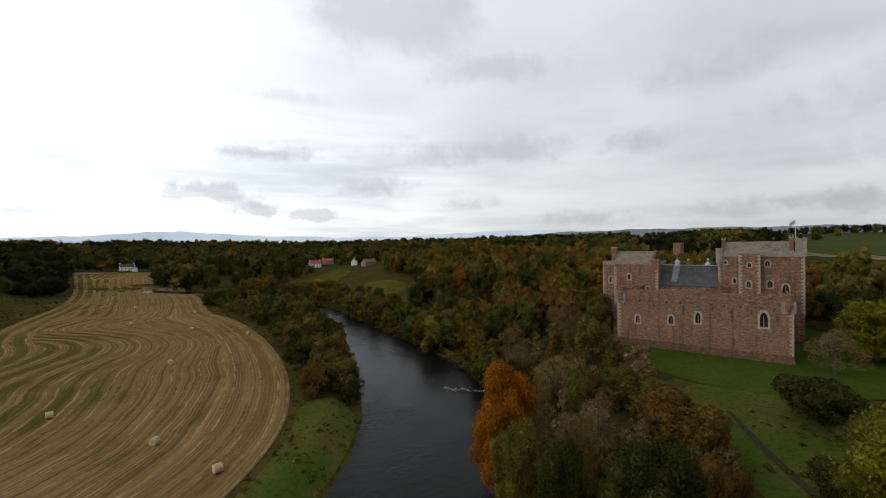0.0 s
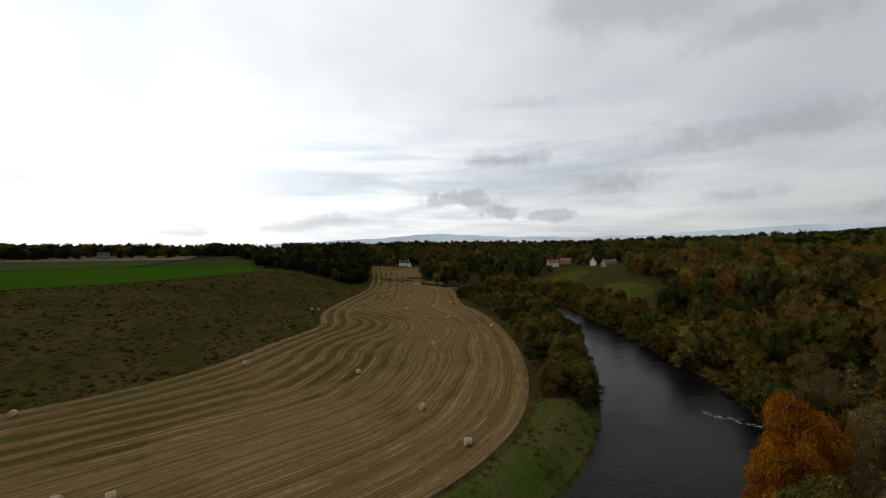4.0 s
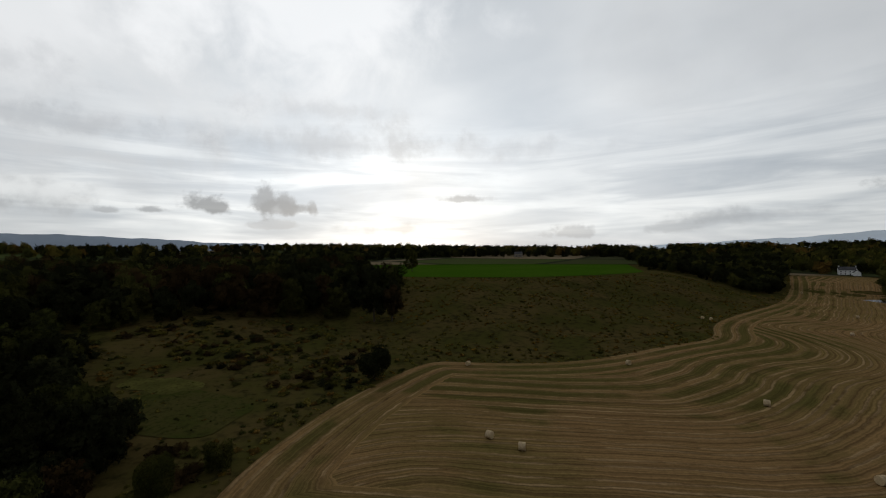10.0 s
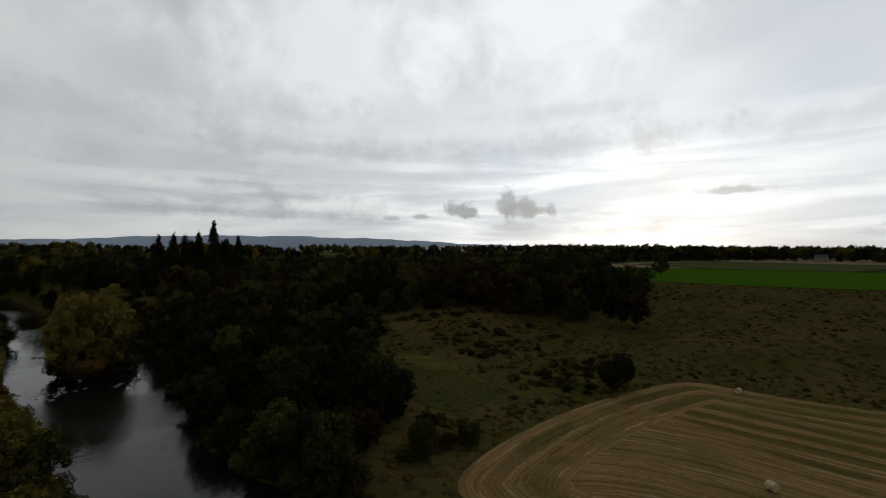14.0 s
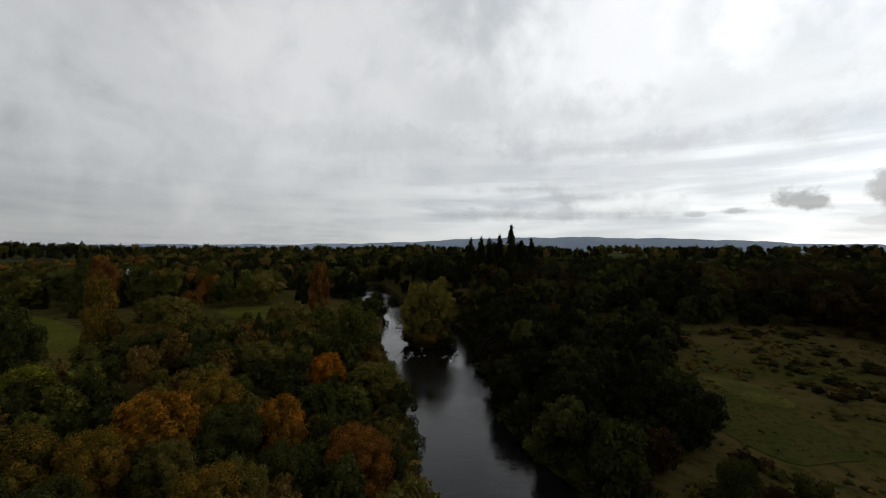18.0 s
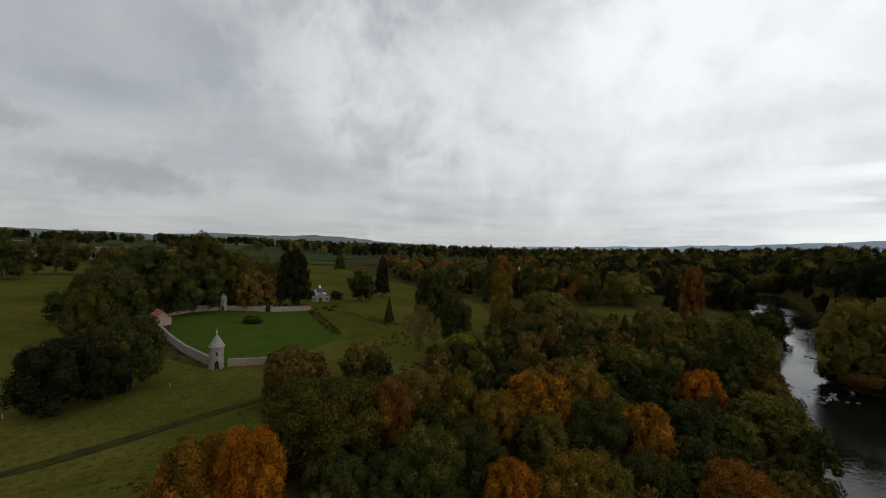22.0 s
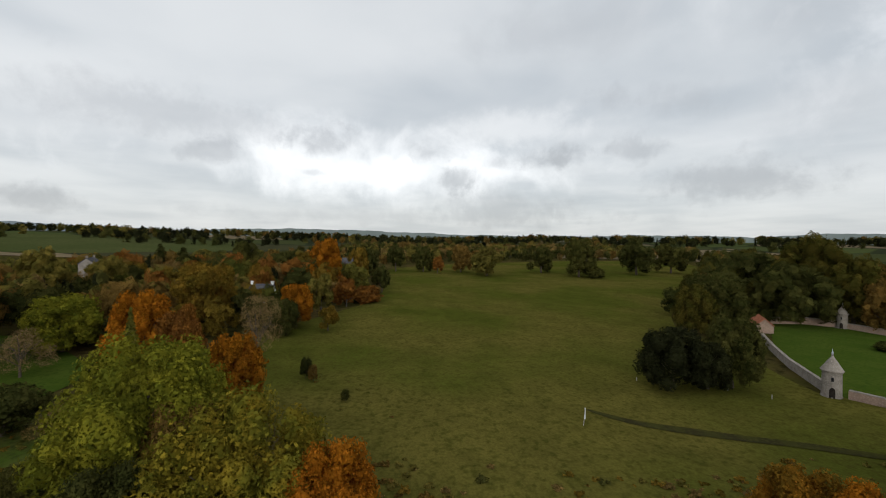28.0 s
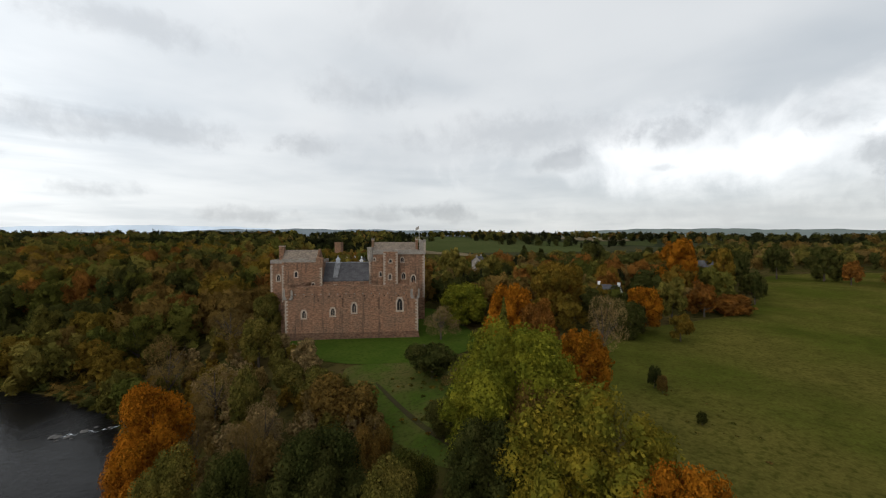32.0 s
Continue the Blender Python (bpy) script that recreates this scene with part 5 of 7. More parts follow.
    for x, sx in ((21, 1), (41, -1)):
        part("corner_stonework", quoins(bmesh.new(), x, 28, 8, 23.8, sx, 1), PALE_STONE, tower, "pale toothed corner stones")
    bm = bmesh.new()
    for b in ((20.9, 41.1, 27.9, 28.5), (20.9, 21.5, 28.5, 45.1), (40.5, 41.1, 28.5, 45.1), (21.5, 40.5, 44.5, 45.1)):
        box(bm, *b, 24.2, 25.1)
    box(bm, 20.7, 41.3, 27.7, 27.9, 23.9, 24.25)
    part("parapet", coping(bm, 21.0, 41.0, 28.0, 28.4, 25.1, rng, 1.0), GREY_STONE, tower)
    bm = bmesh.new()
    box(bm, 23, 39, 30, 43, 23.4, 24.0)
    part("roof_deck", bm, LEAD, tower)
    bm = bmesh.new()
    gable_roof(bm, 22.4, 38.0, 30.2, 41.8, 24.0, 28.0)
    part("roof", bm, STONE_SLAB, tower, "grey-brown stone slab roof")
    for x0, x1 in ((21.6, 22.4), (38.0, 38.9)):
        bm = bmesh.new()
        gable_end(bm, x0, x1, 29.8, 42.2, 24.0, 28.3)
        part("gable", bm, MASONRY, tower, "crow-stepped gable")
    bm = bmesh.new()
    ring_solid(bm, 21.5, 28.5, ((21.2, 0.6), (22.2, 1.1), (26.0, 1.1), (26.05, 1.25), (26.5, 1.25)), 12)
    part("bartizan", bm, GREY_STONE, tower)
    bm = bmesh.new()
    box(bm, 39.2, 41.4, 28.2, 31.4, 24.2, 28.6)
    box(bm, 39.0, 41.6, 28.0, 31.6, 28.6, 28.9)
    cap = part("cap_house", coping(bm, 39.1, 41.5, 28.1, 28.5, 28.9, rng, 0.6), GREY_STONE, tower, "small square cap house")
    part("corner_stonework", quoins(bmesh.new(), 41.4, 28.2, 24.2, 28.4, -1, 1), PALE_STONE, cap)
    chimney(tower, 22.0, 36.0, 28.2, 29.0, 0.9, 1.8, 2)
    chimney(tower, 38.5, 36.0, 28.2, 29.2, 0.9, 2.0, 2)
    chimney(tower, 40.4, 40.0, 24.5, 28.4, 1.2, 1.6, 1)
    bm = bmesh.new()
    ring_solid(bm, 39.4, 35.0, ((24.0, 0.09), (34.6, 0.05)), 8)
    pole = part("flagpole", bm, WHITE_PAINT, tower, "thin white flagpole")
    bm = bmesh.new()
    for k in range(5):
        box(bm, 39.45 - 0.28 * (k + 1), 39.45 - 0.28 * k, 35.0 + 0.06 * math.sin(k * 1.7), 35.03 + 0.06 * math.sin(k * 1.7), 33.3 - 0.18 * k, 34.5 - 0.20 * k)
    part("flag", bm, GREY_PAINT, pole, "small limp flag")

    # the great hall between the towers
    lows = ((9.4, 12.4, 1.5, 0.8), (14.5, 10.6, 0.8, 1.5), (18.0, 10.6, 0.8, 1.5))
    bm = bmesh.new()
    pierced(bm, 5.2, 21, 26, 27.2, -1.5, 14.6, lows)
    hall = part("great_hall", bm, MASONRY, root, "long low hall range between the towers")
    part("rear_wall", box(bmesh.new(), 5.2, 21, 36.4, 37.6, -1.5, 14.6), MASONRY, hall)
    for c, s, w, h in lows:
        window(hall, c, 26, s, w, h, 0.28)
    bm = bmesh.new()
    gable_roof(bm, 5.2, 21, 26.2, 37.4, 14.5, 20.6, 0.4)
    part("roof", bm, SLATE, hall, "blue-grey slate roof streaked by weather")
    bm = bmesh.new()
    for k in range(9):
        for j in range(1, 12):
            s = j / 12
            box(bm, 5.25 + k * 1.75, 6.95 + k * 1.75, 25.80 + 6.0 * s, 26.22 + 6.0 * s, 14.86 + 6.1 * s, 14.90 + 6.1 * s)
    part("slate_course", bm, SLATE, hall)
    bm = bmesh.new()
    box(bm, 5.2, 21, 31.6, 32.0, 20.92, 21.08)
    part("ridge", bm, LEAD, hall)
    # grey lead wash down the slates below the lantern
    bm = bmesh.new()
    low, high = (26.6, 15.83), (31.5, 20.92)
    pts = [bm.verts.new(p) for p in ((8.5, low[0], low[1]), (10.1, low[0], low[1]), (10.6, high[0], high[1]), (8.6, high[0], high[1]))]
    top = [bm.verts.new(v.co + Vector((0, -0.04, 0.05))) for v in pts]
    bm.faces.new(top)
    bm.faces.new(pts[::-1])
    for k in range(4):
        bm.faces.new((pts[k], pts[(k + 1) % 4], top[(k + 1) % 4], top[k]))
    part("lead_wash", bm, WASHED_SLATE, hall, "pale weathered streak on the slates")
    # broken inner wall in front of the hall
    bm = bmesh.new()
    x = 5.4
    while x < 20.8:
        e = x + rng.uniform(0.8, 1.6)
        box(bm, x, min(e, 20.9), 22.6, 23.6, -1.0, 13.4 + 1.1 * math.sin(x * 0.55) + rng.uniform(-0.25, 0.35))
        x = e + 0.01
    part("inner_wall", bm, MASONRY, root, "broken-topped rubble wall before the hall")
    bm = bmesh.new()
    ring_solid(bm, 9.6, 31.8, ((20.0, 0.75), (21.9, 0.75), (21.95, 1.0), (22.3, 0.62), (23.0, 0.12), (23.5, 0.04)), 8)
    part("lantern", bm, LEAD, hall, "pale louvred roof lantern")
    bm = bmesh.new()
    box(bm, 2.2, 35.0, 24.9, 25.9, 11.2, 11.6)
    part("wall_walk", bm, GREY_STONE, hall)

    # the kitchen tower
    wins = ((-3.5, 16.4, 0.9, 1.8), (2.2, 13.0, 0.7, 1.2))
    bm = bmesh.new()
    pierced(bm, -8.2, 5.2, 24, 25.6, -4, 21.4, wins)
    kitchen = part("kitchen_tower", bm, MASONRY, root, "square sandstone kitchen tower above the bank")
    for b in ((-8.2, -6.6, 25.6, 38), (3.6, 5.2, 25.6, 38), (-6.6, 3.6, 36.4, 38)):
        part("side_wall", box(bmesh.new(), *b, -4, 21.4), MASONRY, kitchen)
    for c, s, w, h in wins:
        window(kitchen, c, 24, s, w, h, 0.36)
    bm = bmesh.new()
    pierced(bm, -12.2, -8.2, 25.0, 27.0, -4, 21.0, ((-9.6, 15.0, 1.0, 2.0),))
    wing = part("kitchen_wing", bm, MASONRY, kitchen)
    part("side_wall", box(bmesh.new(), -12.2, -8.2, 27.0, 38, -4, 21.0), MASONRY, kitchen)
    window(wing, -9.6, 25.0, 15.0, 1.0, 2.0, 0.4)
    for x, y, sx in ((-12.2, 25.0, 1), (-8.2, 24.0, 1), (5.2, 24.0, -1)):
        part("corner_stonework", quoins(bmesh.new(), x, y, 6, 20.6, sx, 1), PALE_STONE, kitchen, "pale toothed corner stones")
    bm = bmesh.new()
    for b in ((-8.3, 5.3, 23.9, 24.5), (-12.3, -8.3, 24.9, 25.5), (-12.3, -11.7, 25.5, 38), (4.7, 5.3, 24.5, 38)):
        box(bm, *b, 21.0 if b[1] < 5 and b[0] < -8.25 else 21.4, 22.2)
    part("parapet", coping(bm, -8.2, 5.2, 24.0, 24.4, 22.2, rng, 1.1), GREY_STONE, kitchen)
    bm = bmesh.new()
    box(bm, 3.2, 5.5, 23.7, 26.2, 19.6, 23.0)
    part("corner_turret", bm, MASONRY, kitchen)
    bm = bmesh.new()
    box(bm, -8.2, 3.6, 25.6, 36.4, 20.6, 21.2)
    part("roof_deck", bm, LEAD, kitchen)
    bm = bmesh.new()
    gable_roof(bm, -9.0, 2.8, 27.0, 35.8, 21.2, 25.2)
    part("roof", bm, STONE_SLAB, kitchen, "stone slab roof")
    for x0, x1 in ((-9.8, -9.0), (2.8, 3.5)):
        bm = bmesh.new()
        gable_end(bm, x0, x1, 26.7, 36.1, 21.2, 25.4)
        part("gable", bm, MASONRY, kitchen, "crow-stepped gable")
    chimney(kitchen, -9.9, 31.2, 21.0, 26.8, 1.6, 2.2, 0)
    # low outer buildings against the curtain's end
    bm = bmesh.new()
    box(bm, -3.0, -1.0, 3.0, 24.0, -3, 10.5)
    part("outer_wall", bm, MASONRY, root)


castle()


# ---- things in the fields ----
def bales():
    """Round straw bales, lying on their curved side."""
    spots = ((-116.3, 62.5), (-68.9, 41.6), (-62.2, 44.3), (-94.6, 108.2), (-55.5, 107.4), (-44.7, 145.6), (-29.4, 86.6), (-16.2, 72.8), (-137.4, 216.8), (-141.8, 216.9), (-54.1, 203.0),
             (-29.0, 184.6), (-85.5, 227.4), (-106.8, 290.0), (-67.3, 258.8), (-190, 420), (-150, 505))
    rng = random.Random(5)
    bm = bmesh.new()
    r, half, n = 0.72, 0.64, 22
    rows = ((-half, r * 0.55), (-half + 0.02, r * 0.93), (-half + 0.08, r), (-0.2, r * 1.015), (0.2, r * 0.995), (half - 0.08, r), (half - 0.02, r * 0.93), (half, r * 0.55))
    loops = []
    for x, rad in rows:
        loops.append([bm.verts.new((x + rng.uniform(-0.01, 0.01), rad * math.cos(2 * math.pi * k / n) * rng.uniform(0.985, 1.015), 0.70 + rad * max(-0.95, math.sin(2 * math.pi * k / n)))) for k in range(n)])
    for a, b in zip(loops[:-1], loops[1:]):
        for k in range(n):
            bm.faces.new((a[k], a[(k + 1) % n], b[(k + 1) % n], b[k]))
    bm.faces.new(loops[0])
    bm.faces.new(loops[-1])
    first = tagged(new("straw_bale"), "round straw bale lying on the stubble", "bale", group="bales on the stubble")
    part("straw_roll", bm, STRAW, first)
    bm = bmesh.new()
    for k in range(9):
        ring_x = -0.5 + k * 0.125
        for j in range(n):
            q0, q1 = 2 * math.pi * j / n, 2 * math.pi * (j + 1) / n
            rr = r * 1.022
            pts = [(ring_x, rr * math.cos(q0), 0.70 + rr * max(-0.95, math.sin(q0))), (ring_x + 0.02, rr * math.cos(q0), 0.70 + rr * max(-0.95, math.sin(q0))),
                   (ring_x + 0.02, rr * math.cos(q1), 0.70 + rr * max(-0.95, math.sin(q1))), (ring_x, rr * math.cos(q1), 0.70 + rr * max(-0.95, math.sin(q1)))]
            bm.faces.new([bm.verts.new(p) for p in pts])
    part("net_wrap", bm, PALE_STONE, first)
    for k, (x, y) in enumerate(spots):
        m = pose(x, y, ground_z(x, y) + 0.12, 0, 0, rng.uniform(0, 180))
        if k:
            copy_thing(first, m)
        else:
            first.matrix_world = m


def wall_run(name, ends, h, thick, mat, label, cap=True):
    """A free-standing garden wall from point to point, with coping stones."""
    rng = random.Random(len(name))
    root = tagged(new(name), label, "wall", group="garden walls")
    for (ax, ay), (bx, by) in zip(ends[:-1], ends[1:]):
        n = math.hypot(bx - ax, by - ay)
        g0, g1 = ground_z(ax, ay), ground_z(bx, by)
        m = Matrix.Translation((ax, ay, min(g0, g1))) @ Matrix.Rotation(math.atan2(by - ay, bx - ax), 4, "Z")
        bm = bmesh.new()
        box(bm, -0.05, n + 0.05, -thick / 2, thick / 2, -0.5, h)
        run = part("wall_length", bm, mat, root)
        run.matrix_local = m
        if cap:
            bm = bmesh.new()
            x = 0.0
            while x < n - 0.05:
                e = min(x + rng.uniform(0.7, 1.2), n)
                box(bm, x + 0.01, e - 0.01, -thick / 2 - 0.08, thick / 2 + 0.08, h, h + rng.uniform(0.14, 0.22))
                x = e
            c = part("coping", bm, GREY_STONE, run)
    return root


def garden_turret(x, y, turn):
    """A round stone garden turret with a conical stone roof."""
    root = tagged(new("garden_turret"), "round pale stone turret with conical roof on the garden wall", "turret", group="garden turrets")
    root.matrix_world = pose(x, y, ground_z(x, y), 0, 0, turn)
    bm = bmesh.new()
    ring_solid(bm, 0, 0, ((-0.5, 1.75), (0.3, 1.72), (0.32, 1.62), (5.0, 1.52), (5.02, 1.68), (5.3, 1.72)), 20)
    body = part("body", bm, GREY_STONE, root)
    bm = bmesh.new()
    ring_solid(bm, 0, 0, ((5.3, 1.85), (5.4, 1.85), (8.2, 0.14), (8.3, 0.2), (8.45, 0.2)), 20)
    part("cone_roof", bm, GREY_STONE, root, "pointed stone-slab roof")
    bm = bmesh.new()
    ring_solid(bm, 0, 0, ((8.45, 0.07), (8.7, 0.18), (8.9, 0.2), (9.05, 0.05), (9.6, 0.03)), 8)
    part("finial", bm, LEAD, root)
    bm = bmesh.new()
    prism(bm, [(px, pz) for px, pz in arch_outline(0.9, 2.2, 0.25)], -1.70, -1.5)
    part("doorway", bm, DARK_VOID, root)
    bm = bmesh.new()
    box(bm, -0.22, 0.22, -1.66, -1.45, 3.4, 4.2)
    part("window", bm, GLASS, root)


def cottage(name, x, y, turn, long, wide, eaves, ridge, wall, roof, label, stacks=2, category="house"):
    """A plain house: walls, saddle roof, gables, chimneys, a door and rows of windows."""
    root = tagged(new(name), label, category)
    root.matrix_world = pose(x, y, ground_z(x, y), 0, 0, turn)
    bm = bmesh.new()
    prism(bm, ((-wide / 2, -1.0), (wide / 2, -1.0), (wide / 2, eaves), (0, ridge), (-wide / 2, eaves)), -long / 2, long / 2)
    bm.transform(Matrix.Rotation(math.pi / 2, 4, "Z"))
    body = part("walls", bm, wall, root)
    bm = bmesh.new()
    gable_roof(bm, -long / 2 - 0.2, long / 2 + 0.2, -wide / 2, wide / 2, eaves + 0.02, ridge + 0.02, 0.25)
    cover = part("roof", bm, roof, root)
    for k in range(stacks):
        bm = bmesh.new()
        cx = (k - (stacks - 1) / 2) * (long - 1.2)
        box(bm, cx - 0.5, cx + 0.5, -0.4, 0.4, ridge - 0.8, ridge + 1.3)
        box(bm, cx - 0.6, cx + 0.6, -0.5, 0.5, ridge + 1.3, ridge + 1.45)
        part("chimney", bm, wall, cover)
    count = max(2, int(long / 3.2))
    for side in (-1, 1):
        for k in range(count):
            wx = (k - (count - 1) / 2) * (long / count)
            for s in ([0.9] if eaves < 4 else [0.9, 3.4]):
                door = side < 0 and k == count // 2 and s < 1
                bm = bmesh.new()
                y0, y1 = sorted((side * (wide / 2 - 0.08), side * (wide / 2 + 0.05)))
                box(bm, wx - 0.5, wx + 0.5, y0, y1, 0.0 if door else s, 2.1 if door else s + 1.3)
                part("door" if door else "window", bm, DARK_VOID if door else GLASS, body)


def build_garden():
    wall_run("garden_wall", ((119, -162), (115, -173), (107, -178.5)), 2.6, 0.6, PINK_STONE, "pinkish stone garden wall in bright light")
    wall_run("garden_wall", ((105, -179), (88.5, -180)), 2.2, 0.6, PINK_STONE, "pinkish stone garden wall behind the lawn")
    wall_run("garden_wall", ((84.5, -180.5), (70, -188)), 2.2, 0.6, PINK_STONE, "pinkish stone garden wall behind the lawn")
    wall_run("garden_wall", ((57, -98.6), (46, -102)), 1.7, 0.6, PINK_STONE, "low pink stone wall at the front of the garden")
    wall_run("garden_wall", ((100, -133), (88, -121), (76, -110), (61, -98.5)), 2.0, 0.6, GREY_STONE, "long grey stone garden wall curving between turrets")
    garden_turret(59, -97, 215)
    garden_turret(106, -178.6, 205)
    cottage("garden_shed", 111, -147, -42, 10.0, 5.0, 2.4, 4.8, PINK_STONE, RED_TILE, "stone garden shed with a red pantile roof", 0, "shed")
    gate = tagged(new("garden_gate"), "dark wooden gate between pale stone piers in the wall", "gate")
    gate.matrix_world = pose(86.5, -180.2, ground_z(86.5, -180.2), 0, 0, 5)
    for sx in (-1, 1):
        bm = bmesh.new()
        box(bm, sx * 1.6 - 0.4, sx * 1.6 + 0.4, -0.4, 0.4, -0.4, 2.6)
        box(bm, sx * 1.6 - 0.5, sx * 1.6 + 0.5, -0.5, 0.5, 2.6, 2.85, 0.1)
        part("pier", bm, GREY_STONE, gate)
    for k in range(9):
        bm = bmesh.new()
        box(bm, -1.15 + k * 0.26, -0.93 + k * 0.26, -0.03, 0.03, 0.1, 1.9)
        part("board", bm, DARK_VOID, gate)
    # the gate lodge beyond the lawn
    cottage("gate_lodge", 83, -236, 60, 6.0, 4.0, 3.0, 5.4, WHITE_PAINT, SLATE, "small cream-gabled gate lodge among hedges", 1)
    arch = tagged(new("stone_archway"), "grey stone gateway with a pediment beside the lodge", "archway")
    arch.matrix_world = pose(76, -218, ground_z(76, -218), 0, 0, 8)
    bm = bmesh.new()
    pierced(bm, -4.5, 4.5, -0.6, 0.6, -0.4, 3.0, ((0, -0.4, 1.8, 2.5), (-3.4, 0.9, 0.9, 1.4), (3.4, 0.9, 0.9, 1.4)))
    part("wall", bm, GREY_STONE, arch)
    bm = bmesh.new()
    prism(bm, ((-2.2, 3.0), (2.2, 3.0), (1.4, 3.9), (0.5, 4.7), (0.3, 5.6), (-0.3, 5.6), (-0.5, 4.7), (-1.4, 3.9)), -0.5, 0.5)
    part("pediment", bm, GREY_STONE, arch)


def build_small_things():
    pole = tagged(new("leaning_pole"), "white wooden pole leaning on a thin brace in the grass", "pole")
    pole.matrix_world = pose(61, -42, ground_z(61, -42) + 0.05, 0, 0, -35)
    v, f = limb((0.7, 0, 0.0), (0.25, 0, 2.1), 0.09, 0.07, 8)
    mesh_object("upright", v, f, WHITE_PAINT, pole)
    v, f = limb((-2.2, 0.2, 0.0), (0.3, 0, 1.8), 0.05, 0.05, 6)
    mesh_object("brace", v, f, GREY_PAINT, pole)
    for x, y in ((77, -66), (67, -80), (61, -84)):
        post = tagged(new("fence_post"), "short weathered wooden fence post in the grass", "post", group="fence posts")
        post.location = (x, y, ground_z(x, y))
        bm = bmesh.new()
        ring_solid(bm, 0, 0, ((-0.3, 0.07), (0.95, 0.065), (1.0, 0.04)), 7)
        part("stake", bm, GREY_PAINT, post)
    # stones and white water at the rapids
    rng = random.Random(11)
    for cx, cy, n, sx, sy in ((36, 103, 9, 5, 2.5), (-100, -117, 10, 6, 4), (-94, -127, 6, 3, 4), (-110, -106, 8, 6, 2), (-128, -168, 8, 5, 6)):
        for k in range(n):
            x, y = cx + rng.uniform(-sx, sx), cy + rng.uniform(-sy, sy)
            bm = bmesh.new()
            bmesh.ops.create_icosphere(bm, subdivisions=2, radius=1.0)
            s = rng.uniform(0.25, 0.7)
            for v in bm.verts:
                v.co *= 1 + 0.25 * noise.noise(v.co * 1.6 + Vector((k, cx, 0)))
                v.co = Vector((v.co.x * s * 1.3, v.co.y * s, v.co.z * s * 0.6))
            rock = part("boulder", bm, BOULDER, None)
            rock.location = (x, y, -0.02)
            tagged(rock, "wet dark boulder breaking the river surface", "boulder", group="river boulders")
    for cx, cy, turn, long in ((37, 101.5, -30, 7), (-100, -117.5, 40, 5), (-97, -121, 20, 3), (-94, -128, 75, 4), (-111, -106, 35, 8), (-130, -170, 60, 4), (-134, -178, 55, 5)):
        verts, faces = [], []
        for k in range(26):
            x, y = rng.uniform(-long, long), rng.gauss(0, 0.35)
            w, h, o = rng.uniform(0.25, 0.9), rng.uniform(0.06, 0.2), len(verts)
            verts += [(x - w, y, 0), (x, y - h, 0.05), (x + w, y + 0.03, 0), (x + 0.1, y + h, 0.05)]
            faces.append((o, o + 1, o + 2, o + 3))
        ob = mesh_object("foam_streaks", verts, faces, FOAM)
        ob.matrix_world = pose(cx, cy, 0.05, 0, 0, turn)
        tagged(ob, "white broken water over shallow stones", "rapids", kind="stuff")


bales()
build_garden()
build_small_things()
sheet("farm_track", ((66.5, -44.2), (63, -47.2), (58.3, -51.2), (54.4, -57.4), (50, -63), (46.6, -68.6), (38, -79), (36.6, -77.6), (45.2, -66.6), (48.6, -60.8), (52.6, -55), (57.2, -49.4), (62.3, -45.8)), 0.8, DITCH, "muddy brown vehicle track across the meadow", "track", 0.2)
cottage("farmhouse", -229, 600, 30, 15.0, 7.0, 5.4, 9.0, WHITE_PAINT, SLATE, "white farmhouse with a slate roof at the end of the stubble")
cottage("farm_wing", -218, 592, 115, 9.0, 6.0, 3.6, 6.4, WHITE_PAINT, SLATE, "low white wing beside the farmhouse", 1)
cottage("village_house", -8, 600, 20, 15.0, 8.0, 5.2, 9.4, WHITE_PAINT, RED_TILE, "white village house with a reddish roof among trees")
cottage("village_house", 10, 640, -15, 16.0, 8.0, 5.0, 9.0, PINK_STONE, RED_TILE, "reddish village house among trees")
cottage("village_house", 60, 545, 40, 20.0, 8.0, 4.0, 8.0, PINK_STONE, STONE_SLAB, "long brownish house beside the glade")
cottage("village_house", 44, 580, 80, 12.0, 7.5, 5.2, 9.0, WHITE_PAINT, SLATE, "pale village house among trees")
cottage("village_house", 222, 203, 15, 14.0, 7.0, 13.0, 17.0, WHITE_PAINT, SLATE, "tall white village house behind the castle")
cottage("village_house", 238, 206, 30, 12.0, 7.0, 12.5, 16.5, WHITE_PAINT, SLATE, "tall white village house behind the castle")
cottage("village_house", 188, 27, 70, 10.0, 6.0, 6.4, 10.5, WHITE_PAINT, SLATE, "white cottage half hidden by autumn trees")
cottage("village_house", 272, 127, 10, 13.0, 7.0, 14.0, 17.0, GREY_STONE, SLATE, "grey stone house above the treetops")
cottage("village_house", -62, -415, 20, 18.0, 9.0, 8.0, 12.0, WHITE_PAINT, SLATE, "pale farm roofs among dark trees")
cottage("village_house", -160, -520, -10, 22.0, 9.0, 6.0, 9.5, WHITE_PAINT, SLATE, "long pale farm building among trees")
cottage("distant_barn", -736, 519, 40, 16.0, 8.0, 7.0, 12.0, GREY_STONE, SLATE, "pale distant barn on the skyline", 0, "barn")
cottage("church", 289.6, -15, 75, 14.0, 8.0, 9.0, 14.5, GREY_STONE, SLATE, "grey stone church gable behind an orange tree", 0, "church")
tower = tagged(new("church_tower"), "distant square reddish church tower above the trees", "tower")
tower.matrix_world = pose(273, 264, ground_z(273, 264), 0, 0, 20)
bm = bmesh.new()
box(bm, -2.8, 2.8, -2.8, 2.8, -1, 24)
part("shaft", bm, MASONRY, tower)
bm = bmesh.new()
